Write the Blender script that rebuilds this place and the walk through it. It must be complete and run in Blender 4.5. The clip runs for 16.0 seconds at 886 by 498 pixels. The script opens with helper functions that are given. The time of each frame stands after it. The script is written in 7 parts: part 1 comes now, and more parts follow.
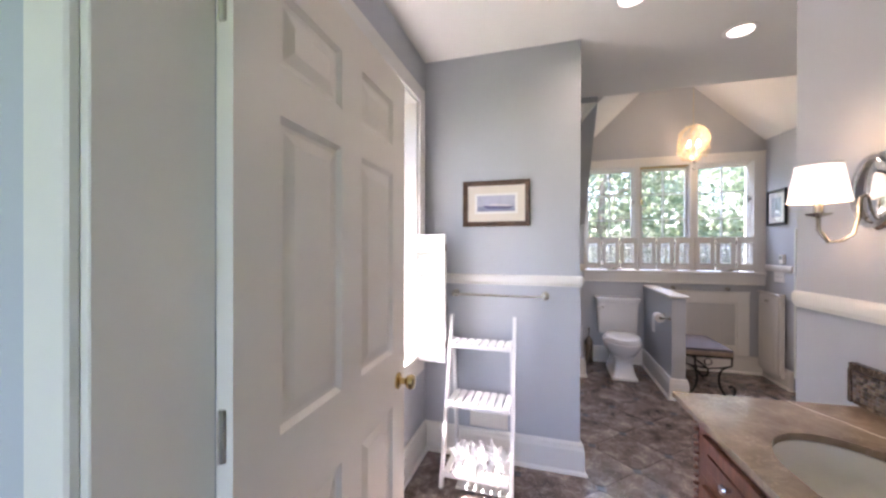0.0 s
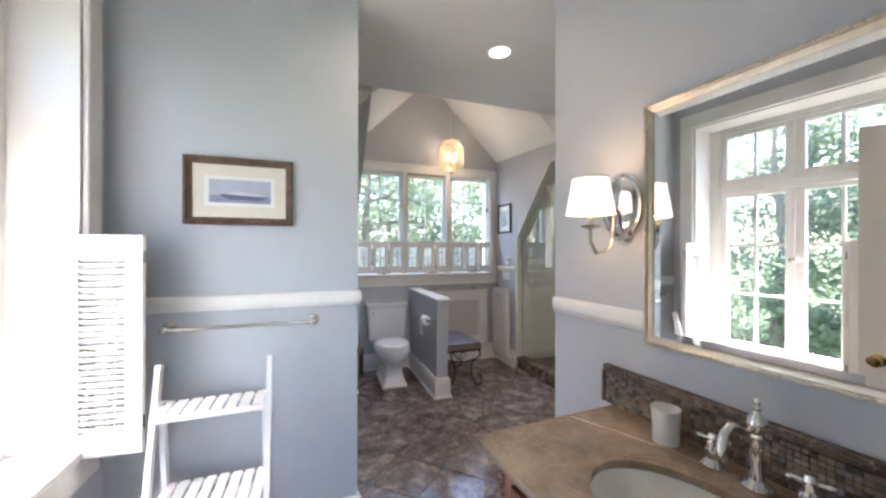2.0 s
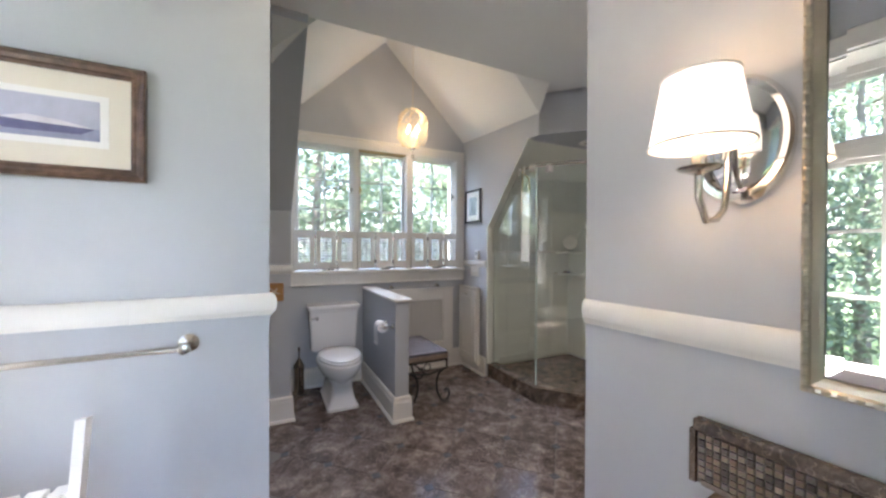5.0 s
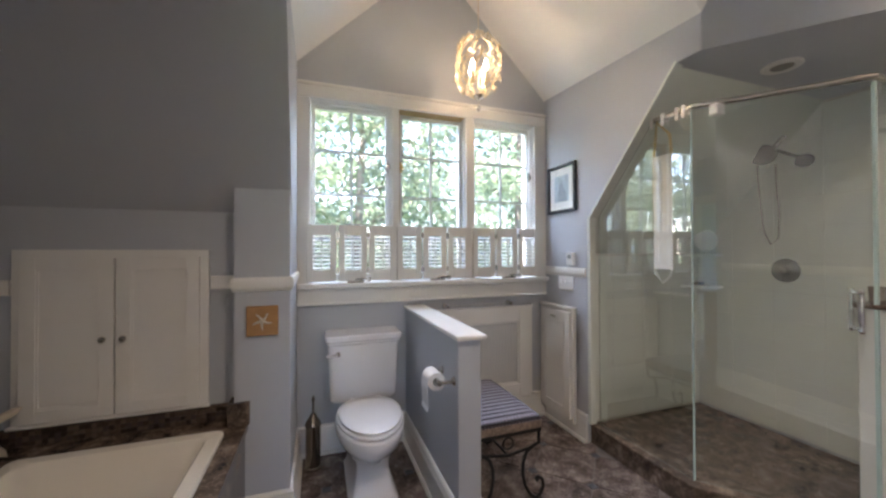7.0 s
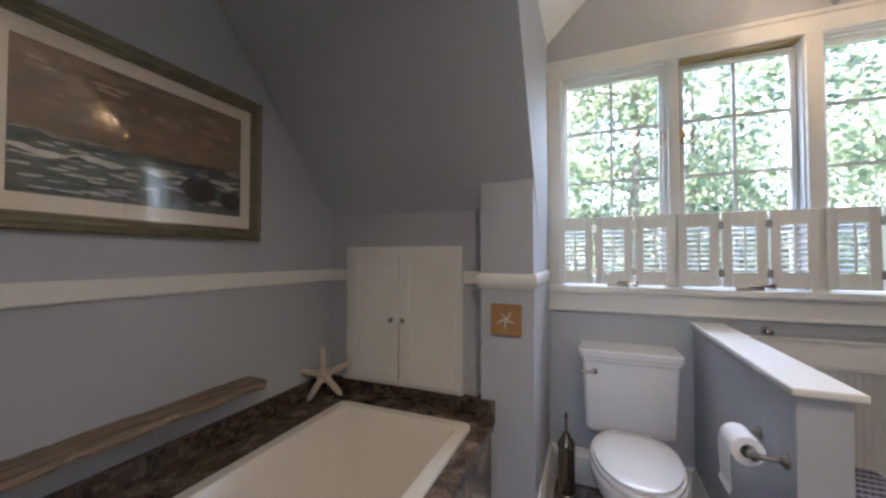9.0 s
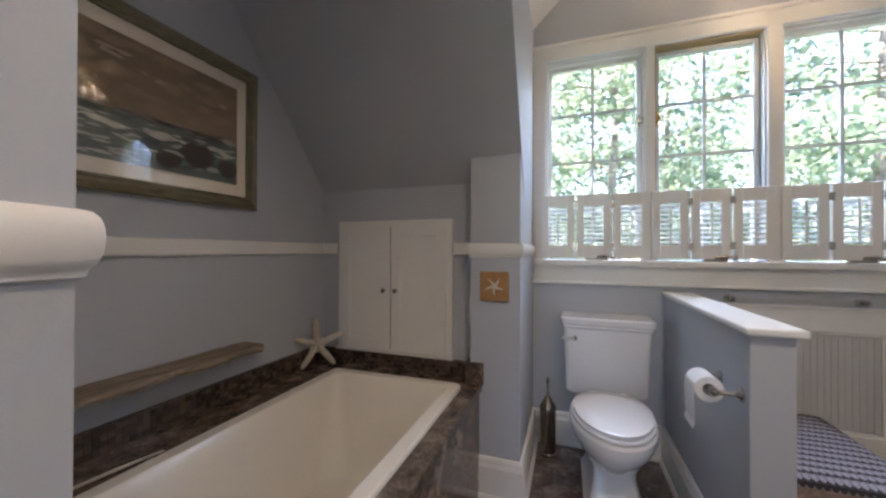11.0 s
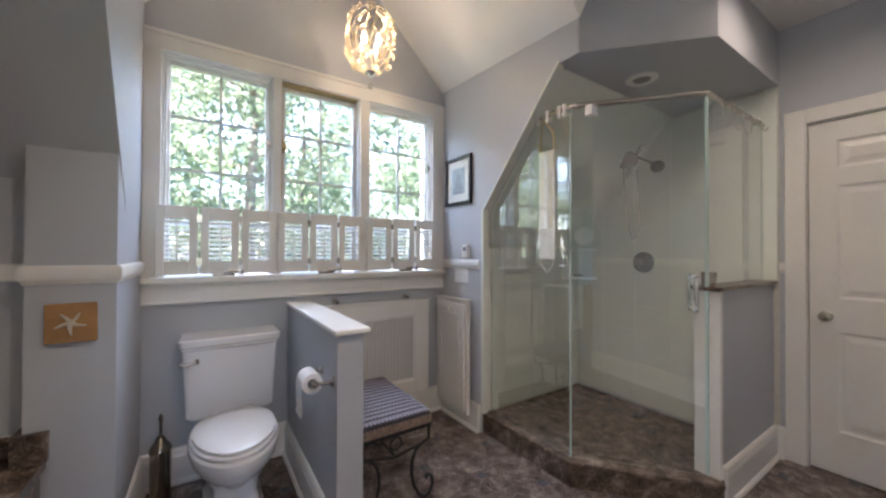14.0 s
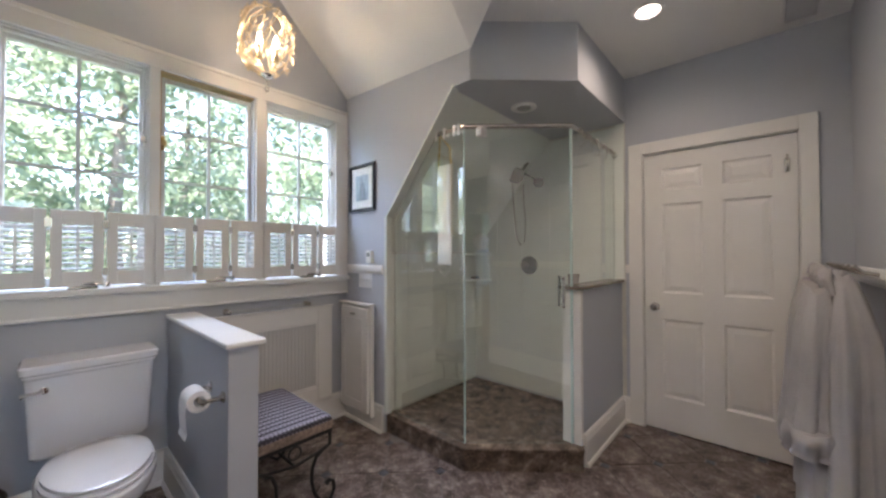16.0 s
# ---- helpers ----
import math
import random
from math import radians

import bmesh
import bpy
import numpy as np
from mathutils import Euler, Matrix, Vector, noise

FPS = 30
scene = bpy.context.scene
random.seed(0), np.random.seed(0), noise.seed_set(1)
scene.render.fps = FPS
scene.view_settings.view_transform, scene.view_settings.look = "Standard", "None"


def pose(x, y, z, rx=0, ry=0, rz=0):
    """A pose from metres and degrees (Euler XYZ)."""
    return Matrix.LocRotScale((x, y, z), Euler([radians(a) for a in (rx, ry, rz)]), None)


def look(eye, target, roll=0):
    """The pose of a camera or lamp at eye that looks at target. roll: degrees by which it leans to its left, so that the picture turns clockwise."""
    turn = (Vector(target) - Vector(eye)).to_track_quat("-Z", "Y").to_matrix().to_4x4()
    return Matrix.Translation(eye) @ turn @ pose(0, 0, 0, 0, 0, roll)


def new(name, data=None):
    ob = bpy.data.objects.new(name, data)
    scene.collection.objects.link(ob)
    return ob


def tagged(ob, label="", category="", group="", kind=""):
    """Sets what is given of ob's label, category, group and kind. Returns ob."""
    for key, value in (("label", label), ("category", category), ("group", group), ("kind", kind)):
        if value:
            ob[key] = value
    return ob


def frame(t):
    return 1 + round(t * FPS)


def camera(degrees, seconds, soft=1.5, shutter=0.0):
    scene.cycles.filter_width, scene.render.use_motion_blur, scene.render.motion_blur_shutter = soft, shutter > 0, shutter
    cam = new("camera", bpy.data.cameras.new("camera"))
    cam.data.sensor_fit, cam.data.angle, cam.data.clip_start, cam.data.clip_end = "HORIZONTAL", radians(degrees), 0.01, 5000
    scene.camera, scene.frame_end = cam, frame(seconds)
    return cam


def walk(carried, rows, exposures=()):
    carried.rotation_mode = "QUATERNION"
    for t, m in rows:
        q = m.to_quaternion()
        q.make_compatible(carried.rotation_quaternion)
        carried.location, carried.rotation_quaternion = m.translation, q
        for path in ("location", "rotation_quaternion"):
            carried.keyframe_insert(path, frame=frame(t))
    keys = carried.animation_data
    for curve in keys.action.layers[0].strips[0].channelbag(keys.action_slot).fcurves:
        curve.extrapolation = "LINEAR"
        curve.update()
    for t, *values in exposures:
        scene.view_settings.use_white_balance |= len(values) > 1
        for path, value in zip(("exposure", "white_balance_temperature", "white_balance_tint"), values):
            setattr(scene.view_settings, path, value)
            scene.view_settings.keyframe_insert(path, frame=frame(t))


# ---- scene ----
cam = camera(102.1, 16.0, soft=2.5)
PATH = [
    (0, (1.064, 2.526, 1.377), (0.491, 4.442, 1.373), 0.1),
    (0.5, (0.991, 2.772, 1.393), (0.705, 4.751, 1.38), 0.4),
    (1, (1.018, 2.974, 1.394), (1.074, 4.973, 1.389), 0.1),
    (1.5, (1.028, 3.032, 1.414), (1.428, 4.991, 1.42), 0.2),
    (2, (1.039, 3.038, 1.411), (1.713, 4.921, 1.415), 0.1),
    (2.5, (1.054, 3.039, 1.411), (1.851, 4.873, 1.411), 0.1),
    (3, (1.075, 3.051, 1.401), (1.943, 4.853, 1.399), 0.1),
    (3.5, (1.097, 3.057, 1.374), (2.009, 4.837, 1.371), 0.0),
    (4, (1.121, 3.128, 1.366), (2.047, 4.901, 1.354), 0.0),
    (4.2, (1.133, 3.198, 1.352), (2.032, 4.984, 1.341), -0.0),
    (6.3, (1.425, 4.424, 1.351), (2.315, 6.215, 1.343), 0.5),
    (6.5, (1.453, 4.513, 1.345), (2.315, 6.317, 1.339), 0.1),
    (7, (1.537, 4.768, 1.323), (2.199, 6.655, 1.341), -0.2),
    (7.5, (1.509, 4.931, 1.348), (1.807, 6.908, 1.366), -0.3),
    (8, (1.567, 5.032, 1.327), (1.374, 7.022, 1.368), -0.5),
    (8.5, (1.617, 5.051, 1.326), (0.972, 6.944, 1.368), -0.2),
    (8.7, (1.646, 5.054, 1.308), (0.884, 6.902, 1.361), 0.0),
    (10.8, (1.631, 4.961, 1.198), (0.905, 6.825, 1.209), 0.4),
    (11, (1.627, 4.958, 1.168), (0.963, 6.844, 1.182), 0.2),
    (11.5, (1.616, 4.935, 1.163), (1.19, 6.889, 1.176), 0.3),
    (12, (1.617, 4.915, 1.189), (1.484, 6.911, 1.199), 0.2),
    (12.5, (1.617, 4.904, 1.213), (1.812, 6.895, 1.231), 0.3),
    (13, (1.624, 4.891, 1.234), (2.154, 6.819, 1.251), 0.4),
    (13.5, (1.651, 4.872, 1.249), (2.511, 6.678, 1.269), 0.2),
    (14, (1.687, 4.836, 1.259), (2.796, 6.5, 1.279), 0.2),
    (14.5, (1.706, 4.808, 1.263), (2.994, 6.338, 1.281), 0.2),
    (15, (1.713, 4.804, 1.252), (3.136, 6.21, 1.274), 0.2),
    (15.5, (1.71, 4.795, 1.254), (3.212, 6.115, 1.276), 0.1),
    (16, (1.658, 4.721, 1.289), (3.143, 6.061, 1.318), -0.1),
]
EXPOSURES = [(0.0, 3.72, 6420, 30), (1.5, 3.70, 6130, 21), (4.2, 3.69, 6130, 20), (6.3, 3.68, 6350, 21), (9.0, 3.68, 6240, 21), (16.0, 3.66, 6240, 22)]
walk(cam, [(t, look(eye, target, roll)) for t, eye, target, roll in PATH], EXPOSURES)

# ---------- world, sun, exposure ----------
SCONCE_W, CHAND_W, SKY_W = 0.10, 0.75, 7.5   # watts of the lamps
world = bpy.data.worlds.new("world")
scene.world = world
world.use_nodes = True
wn = world.node_tree.nodes
sky = wn.new("ShaderNodeTexSky")
sky.sky_type = "NISHITA"
sky.sun_disc = False
sky.sun_elevation = radians(63)
sky.sun_rotation = radians(274)
wn["Background"].inputs["Strength"].default_value = 0.15
world.node_tree.links.new(sky.outputs["Color"], wn["Background"].inputs["Color"])
sun_data = bpy.data.lights.new("sun", "SUN")
sun_data.energy = 5.0
sun_data.angle = radians(0.6)
sun_data.color = (1.0, 0.95, 0.86)
sun_lamp = new("sun", sun_data)
# added fill lamp, unseen above the dormer windows, in place of sky light
sky_fill = bpy.data.lights.new("dormer_sky_fill", "AREA")
sky_fill.shape, sky_fill.size, sky_fill.size_y, sky_fill.energy, sky_fill.color = "RECTANGLE", 1.8, 0.6, SKY_W, (0.66, 0.83, 1.0)
new("dormer_sky_fill", sky_fill).matrix_world = look((2.36, 7.80, 2.85), (2.36, 6.3, 0.9))
sun_lamp.matrix_world = look((-3.5, 4.62, 8.2), (0.55, 4.34, 0.2))


# ---------- materials ----------
def mat(name, color, rough=0.5, metal=0.0, var=0.06, scale=3.0, fine=40.0, bump=0.0, bump_scale=120.0, spec=0.5, coat=0.0):
    """Plain paint, plaster, metal or ceramic: colour that drifts at two scales, and a fine relief."""
    m = bpy.data.materials.new(name)
    m.use_nodes = True
    n, l = m.node_tree.nodes, m.node_tree.links
    b = n["Principled BSDF"]
    b.inputs["Roughness"].default_value = rough
    b.inputs["Metallic"].default_value = metal
    b.inputs["Specular IOR Level"].default_value = spec
    b.inputs["Coat Weight"].default_value = coat
    tc = n.new("ShaderNodeTexCoord")
    big = n.new("ShaderNodeTexNoise")
    big.inputs["Scale"].default_value = scale
    big.inputs["Detail"].default_value = 4
    small = n.new("ShaderNodeTexNoise")
    small.inputs["Scale"].default_value = fine
    small.inputs["Detail"].default_value = 3
    for t in (big, small):
        l.new(tc.outputs["Object"], t.inputs["Vector"])
    mixf = n.new("ShaderNodeMath")
    mixf.operation = "MULTIPLY_ADD"
    mixf.inputs[1].default_value = 0.35
    l.new(small.outputs["Fac"], mixf.inputs[0])
    l.new(big.outputs["Fac"], mixf.inputs[2])
    ramp = n.new("ShaderNodeValToRGB")
    ramp.color_ramp.elements[0].position = 0.35
    ramp.color_ramp.elements[1].position = 1.0
    c = Vector(color[:3])
    ramp.color_ramp.elements[0].color = (*(c * (1 - var)), 1)
    ramp.color_ramp.elements[1].color = (*[min(1, v) for v in c * (1 + var)], 1)
    l.new(mixf.outputs[0], ramp.inputs["Fac"])
    l.new(ramp.outputs["Color"], b.inputs["Base Color"])
    if bump:
        bt = n.new("ShaderNodeTexNoise")
        bt.inputs["Scale"].default_value = bump_scale
        bt.inputs["Detail"].default_value = 4
        l.new(tc.outputs["Object"], bt.inputs["Vector"])
        bp = n.new("ShaderNodeBump")
        bp.inputs["Strength"].default_value = bump
        bp.inputs["Distance"].default_value = 0.004
        l.new(bt.outputs["Fac"], bp.inputs["Height"])
        l.new(bp.outputs["Normal"], b.inputs["Normal"])
    return m


def marble(name, dark, mid, light, scale=6.0, rough=0.12, per_tile=True, vein=0.5):
    """Polished stone with cloudy blotches and pale broken veins."""
    m = bpy.data.materials.new(name)
    m.use_nodes = True
    n, l = m.node_tree.nodes, m.node_tree.links
    b = n["Principled BSDF"]
    b.inputs["Roughness"].default_value = rough
    tc = n.new("ShaderNodeTexCoord")
    info = n.new("ShaderNodeObjectInfo")
    add = n.new("ShaderNodeVectorMath")
    add.operation = "MULTIPLY_ADD"
    add.inputs[1].default_value = (37.0, 23.0, 11.0)
    l.new(info.outputs["Random"], add.inputs[0])
    l.new(tc.outputs["Object"], add.inputs[2])
    cloud = n.new("ShaderNodeTexNoise")
    cloud.inputs["Scale"].default_value = scale
    cloud.inputs["Detail"].default_value = 9
    cloud.inputs["Roughness"].default_value = 0.68
    cloud.inputs["Distortion"].default_value = 0.25
    l.new(add.outputs[0], cloud.inputs["Vector"])
    ramp = n.new("ShaderNodeValToRGB")
    e = ramp.color_ramp.elements
    e[0].position, e[0].color = 0.34, (*dark, 1)
    e[1].position, e[1].color = 0.7, (*light, 1)
    k = e.new(0.52)
    k.color = (*mid, 1)
    l.new(cloud.outputs["Fac"], ramp.inputs["Fac"])
    warp = n.new("ShaderNodeTexNoise")
    warp.inputs["Scale"].default_value = scale * 0.9
    warp.inputs["Detail"].default_value = 9
    l.new(add.outputs[0], warp.inputs["Vector"])
    wv = n.new("ShaderNodeVectorMath")
    wv.operation = "MULTIPLY_ADD"
    wv.inputs[1].default_value = (0.6, 0.6, 0.6)
    l.new(warp.outputs["Color"], wv.inputs[0])
    l.new(add.outputs[0], wv.inputs[2])
    vor = n.new("ShaderNodeTexVoronoi")
    vor.feature = "DISTANCE_TO_EDGE"
    vor.inputs["Scale"].default_value = scale * 1.1
    l.new(wv.outputs[0], vor.inputs["Vector"])
    vr = n.new("ShaderNodeValToRGB")
    vr.color_ramp.elements[0].position, vr.color_ramp.elements[0].color = 0.0, (vein, vein, vein, 1)
    vr.color_ramp.elements[1].position, vr.color_ramp.elements[1].color = 0.028, (0, 0, 0, 1)
    l.new(vor.outputs["Distance"], vr.inputs["Fac"])
    vm = n.new("ShaderNodeMath")
    vm.operation = "MULTIPLY"
    l.new(vr.outputs["Color"], vm.inputs[0])
    l.new(cloud.outputs["Fac"], vm.inputs[1])
    mx = n.new("ShaderNodeMix")
    mx.data_type = "RGBA"
    l.new(vm.outputs[0], mx.inputs["Factor"])
    l.new(ramp.outputs["Color"], mx.inputs["A"])
    mx.inputs["B"].default_value = (*[min(1, v * 1.9) for v in light], 1)
    l.new(mx.outputs["Result"], b.inputs["Base Color"])
    rr = n.new("ShaderNodeMath")
    rr.operation = "MULTIPLY_ADD"
    rr.inputs[1].default_value = 0.12
    rr.inputs[2].default_value = rough
    l.new(warp.outputs["Fac"], rr.inputs[0])
    l.new(rr.outputs[0], b.inputs["Roughness"])
    return m


def wood(name, dark, light, rough=0.4, axis=(1, 1, 12), scale=5.0):
    m = bpy.data.materials.new(name)
    m.use_nodes = True
    n, l = m.node_tree.nodes, m.node_tree.links
    b = n["Principled BSDF"]
    b.inputs["Roughness"].default_value = rough
    tc = n.new("ShaderNodeTexCoord")
    mp = n.new("ShaderNodeMapping")
    mp.inputs["Scale"].default_value = axis
    l.new(tc.outputs["Object"], mp.inputs["Vector"])
    t = n.new("ShaderNodeTexNoise")
    t.inputs["Scale"].default_value = scale
    t.inputs["Detail"].default_value = 7
    t.inputs["Distortion"].default_value = 0.6
    l.new(mp.outputs[0], t.inputs["Vector"])
    r = n.new("ShaderNodeValToRGB")
    r.color_ramp.elements[0].position, r.color_ramp.elements[0].color = 0.3, (*dark, 1)
    r.color_ramp.elements[1].position, r.color_ramp.elements[1].color = 0.72, (*light, 1)
    l.new(t.outputs["Fac"], r.inputs["Fac"])
    l.new(r.outputs["Color"], b.inputs["Base Color"])
    bp = n.new("ShaderNodeBump")
    bp.inputs["Strength"].default_value = 0.15
    bp.inputs["Distance"].default_value = 0.003
    l.new(t.outputs["Fac"], bp.inputs["Height"])
    l.new(bp.outputs["Normal"], b.inputs["Normal"])
    return m


def glow(name, color, strength):
    m = bpy.data.materials.new(name)
    m.use_nodes = True
    b = m.node_tree.nodes["Principled BSDF"]
    b.inputs["Base Color"].default_value = (*color, 1)
    b.inputs["Emission Color"].default_value = (*color, 1)
    b.inputs["Emission Strength"].default_value = strength
    return m


def clear(name, tint=(1, 1, 1), rough=0.0, ior=1.45):
    m = bpy.data.materials.new(name)
    m.use_nodes = True
    b = m.node_tree.nodes["Principled BSDF"]
    b.inputs["Base Color"].default_value = (*tint, 1)
    b.inputs["Transmission Weight"].default_value = 1.0
    b.inputs["Roughness"].default_value = rough
    b.inputs["IOR"].default_value = ior
    return m


PAINT = mat("blue_grey_paint", (0.485, 0.51, 0.55), 0.5, var=0.025, scale=1.3, fine=60, bump=0.08, bump_scale=220)
CEIL = mat("white_ceiling_paint", (0.80, 0.80, 0.78), 0.7, var=0.02, scale=1.0, bump=0.06, bump_scale=200)
TRIM = mat("white_trim_paint", (0.80, 0.79, 0.76), 0.32, var=0.03, scale=4, fine=30, bump=0.04, bump_scale=60)
DOORW = mat("cream_door_paint", (0.80, 0.755, 0.69), 0.38, var=0.03, scale=3, fine=30, bump=0.05, bump_scale=70)
PORC = mat("white_porcelain", (0.83, 0.83, 0.84), 0.1, var=0.015, scale=3, coat=0.4)
ACRY = mat("cream_acrylic", (0.80, 0.76, 0.68), 0.16, var=0.02, scale=3, coat=0.3)
CHROME = mat("chrome", (0.78, 0.77, 0.76), 0.09, 1.0, var=0.04, scale=20)
NICKEL = mat("brushed_nickel", (0.58, 0.55, 0.5), 0.26, 1.0, var=0.06, scale=25)
BRONZE = mat("dark_bronze", (0.30, 0.265, 0.22), 0.25, 1.0, var=0.12, scale=20)
BRASS = mat("brass", (0.62, 0.45, 0.2), 0.22, 1.0, var=0.08, scale=30)
IRON = mat("black_wrought_iron", (0.02, 0.02, 0.021), 0.45, 0.3, var=0.3, scale=30, bump=0.2, bump_scale=150)
FLOOR = marble("brown_floor_marble", (0.055, 0.042, 0.038), (0.145, 0.113, 0.10), (0.33, 0.275, 0.25), 9.0, 0.05, vein=0.9)
MARB = marble("dark_brown_marble", (0.038, 0.028, 0.022), (0.115, 0.085, 0.066), (0.30, 0.235, 0.185), 10.0, 0.12, vein=0.85)
GROUT = mat("grey_grout", (0.16, 0.14, 0.13), 0.8, var=0.15, scale=30)
GLASS = clear("window_glass")
SHGLASS = clear("shower_glass", (0.925, 0.98, 0.972), ior=2.0)
TILEW = mat("cream_wall_tile", (0.76, 0.80, 0.745), 0.14, var=0.04, scale=4, fine=20)
TILEG = mat("pale_tile_grout", (0.6, 0.59, 0.53), 0.7, var=0.08, scale=20)
DOT = mat("grey_stone", (0.10, 0.105, 0.115), 0.14, var=0.35, scale=14)
PLASTIC = mat("white_plastic", (0.8, 0.8, 0.78), 0.35, var=0.02)
CREAM = marble("tan_counter_marble", (0.175, 0.125, 0.085), (0.27, 0.205, 0.148), (0.37, 0.30, 0.22), 5.5, 0.12, vein=0.3)
CHERRY = wood("red_brown_wood", (0.10, 0.035, 0.018), (0.22, 0.085, 0.045), 0.3, (10, 10, 1))
WALNUT = wood("dark_walnut", (0.05, 0.028, 0.018), (0.16, 0.09, 0.055), 0.35, (6, 6, 6))
DRIFT = wood("grey_driftwood", (0.13, 0.10, 0.075), (0.36, 0.29, 0.215), 0.85, (12, 1.2, 12))
OLIVE = mat("bronze_olive_gilt", (0.22, 0.20, 0.13), 0.38, 0.55, var=0.25, scale=18, bump=0.15, bump_scale=60)
SILVER = mat("champagne_silver_leaf", (0.62, 0.55, 0.44), 0.3, 0.85, var=0.15, scale=22, bump=0.12, bump_scale=90)
MIRROR = mat("mirror_silver", (0.93, 0.94, 0.93), 0.0, 1.0, var=0.0)
BLACKW = mat("black_lacquer", (0.014, 0.016, 0.022), 0.3, var=0.2, scale=20)
MATB = mat("cream_mat_board", (0.68, 0.63, 0.54), 0.8, var=0.03)
MATW = mat("white_mat_board", (0.76, 0.75, 0.72), 0.8, var=0.03)
STAR = mat("bleached_starfish", (0.62, 0.56, 0.46), 0.8, var=0.12, scale=30, bump=0.6, bump_scale=160)
GOLDP = mat("golden_wood_plaque", (0.40, 0.215, 0.08), 0.6, var=0.15, scale=25, bump=0.2)
PAPER = mat("white_tissue", (0.84, 0.84, 0.84), 0.95, var=0.03, bump=0.2, bump_scale=120)
CERAM = mat("white_ceramic_cup", (0.78, 0.76, 0.72), 0.3, var=0.04)
BOTTLE = mat("blue_plastic", (0.03, 0.09, 0.2), 0.3, var=0.1)
DARK = mat("duct_shade", (0.02, 0.02, 0.02), 0.8, var=0.1)
ROBE = mat("lavender_terry", (0.36, 0.335, 0.385), 0.95, var=0.08, scale=10, fine=110, bump=0.5, bump_scale=160)
ROBEG = mat("warm_grey_terry", (0.40, 0.385, 0.375), 0.95, var=0.08, scale=10, fine=110, bump=0.5, bump_scale=160)
GILT = mat("gold_leaf_metal", (0.68, 0.59, 0.44), 0.36, 0.75, var=0.15, scale=40)
BEAD = clear("crystal", (1, 0.98, 0.94), 0.02, 1.5)
SHADE = glow("lit_linen_shade", (1.0, 0.86, 0.66), 0.13)
BULB = glow("lit_bulb", (1.0, 0.86, 0.66), 1.4)
CANGLOW = glow("lit_downlight", (1.0, 0.9, 0.75), 0.5)
RUBBER = mat("grey_rubber", (0.1, 0.1, 0.1), 0.7)


def weave():
    """Woven seat cloth: pale bars with black zigzag rows."""
    m = bpy.data.materials.new("woven_black_white_cloth")
    m.use_nodes = True
    n, l = m.node_tree.nodes, m.node_tree.links
    b = n["Principled BSDF"]
    b.inputs["Roughness"].default_value = 0.9
    tc = n.new("ShaderNodeTexCoord")
    sep = n.new("ShaderNodeSeparateXYZ")
    l.new(tc.outputs["Object"], sep.inputs[0])
    tri = n.new("ShaderNodeMath")
    tri.operation = "PINGPONG"
    tri.inputs[1].default_value = 0.010
    l.new(sep.outputs["X"], tri.inputs[0])
    add = n.new("ShaderNodeMath")
    add.operation = "MULTIPLY_ADD"
    add.inputs[1].default_value = 0.9
    l.new(tri.outputs[0], add.inputs[0])
    l.new(sep.outputs["Y"], add.inputs[2])
    pp = n.new("ShaderNodeMath")
    pp.operation = "PINGPONG"
    pp.inputs[1].default_value = 0.021
    l.new(add.outputs[0], pp.inputs[0])
    r = n.new("ShaderNodeValToRGB")
    e = r.color_ramp.elements
    e[0].position, e[0].color = 0.0, (0.04, 0.037, 0.045, 1)
    e[1].position, e[1].color = 1.0, (0.40, 0.375, 0.44, 1)
    for p, c in ((0.36, (0.05, 0.045, 0.055, 1)), (0.46, (0.36, 0.34, 0.39, 1)), (0.78, (0.24, 0.22, 0.255, 1))):
        k = e.new(p)
        k.color = c
    sc = n.new("ShaderNodeMath")
    sc.operation = "MULTIPLY"
    sc.inputs[1].default_value = 1 / 0.021
    l.new(pp.outputs[0], sc.inputs[0])
    l.new(sc.outputs[0], r.inputs["Fac"])
    bars = n.new("ShaderNodeMath")
    bars.operation = "PINGPONG"
    bars.inputs[1].default_value = 0.010
    l.new(sep.outputs["X"], bars.inputs[0])
    br_ = n.new("ShaderNodeValToRGB")
    br_.color_ramp.elements[0].position, br_.color_ramp.elements[0].color = 0.0012, (0.45, 0.43, 0.45, 1)
    br_.color_ramp.elements[1].position, br_.color_ramp.elements[1].color = 0.004, (1, 1, 1, 1)
    l.new(bars.outputs[0], br_.inputs["Fac"])
    mul = n.new("ShaderNodeMix")
    mul.data_type, mul.blend_type = "RGBA", "MULTIPLY"
    mul.inputs["Factor"].default_value = 1.0
    l.new(r.outputs["Color"], mul.inputs["A"])
    l.new(br_.outputs["Color"], mul.inputs["B"])
    l.new(mul.outputs["Result"], b.inputs["Base Color"])
    nz = n.new("ShaderNodeTexNoise")
    nz.inputs["Scale"].default_value = 300
    bp = n.new("ShaderNodeBump")
    bp.inputs["Strength"].default_value = 0.5
    bp.inputs["Distance"].default_value = 0.003
    l.new(nz.outputs["Fac"], bp.inputs["Height"])
    l.new(bp.outputs["Normal"], b.inputs["Normal"])
    return m


CLOTH = weave()


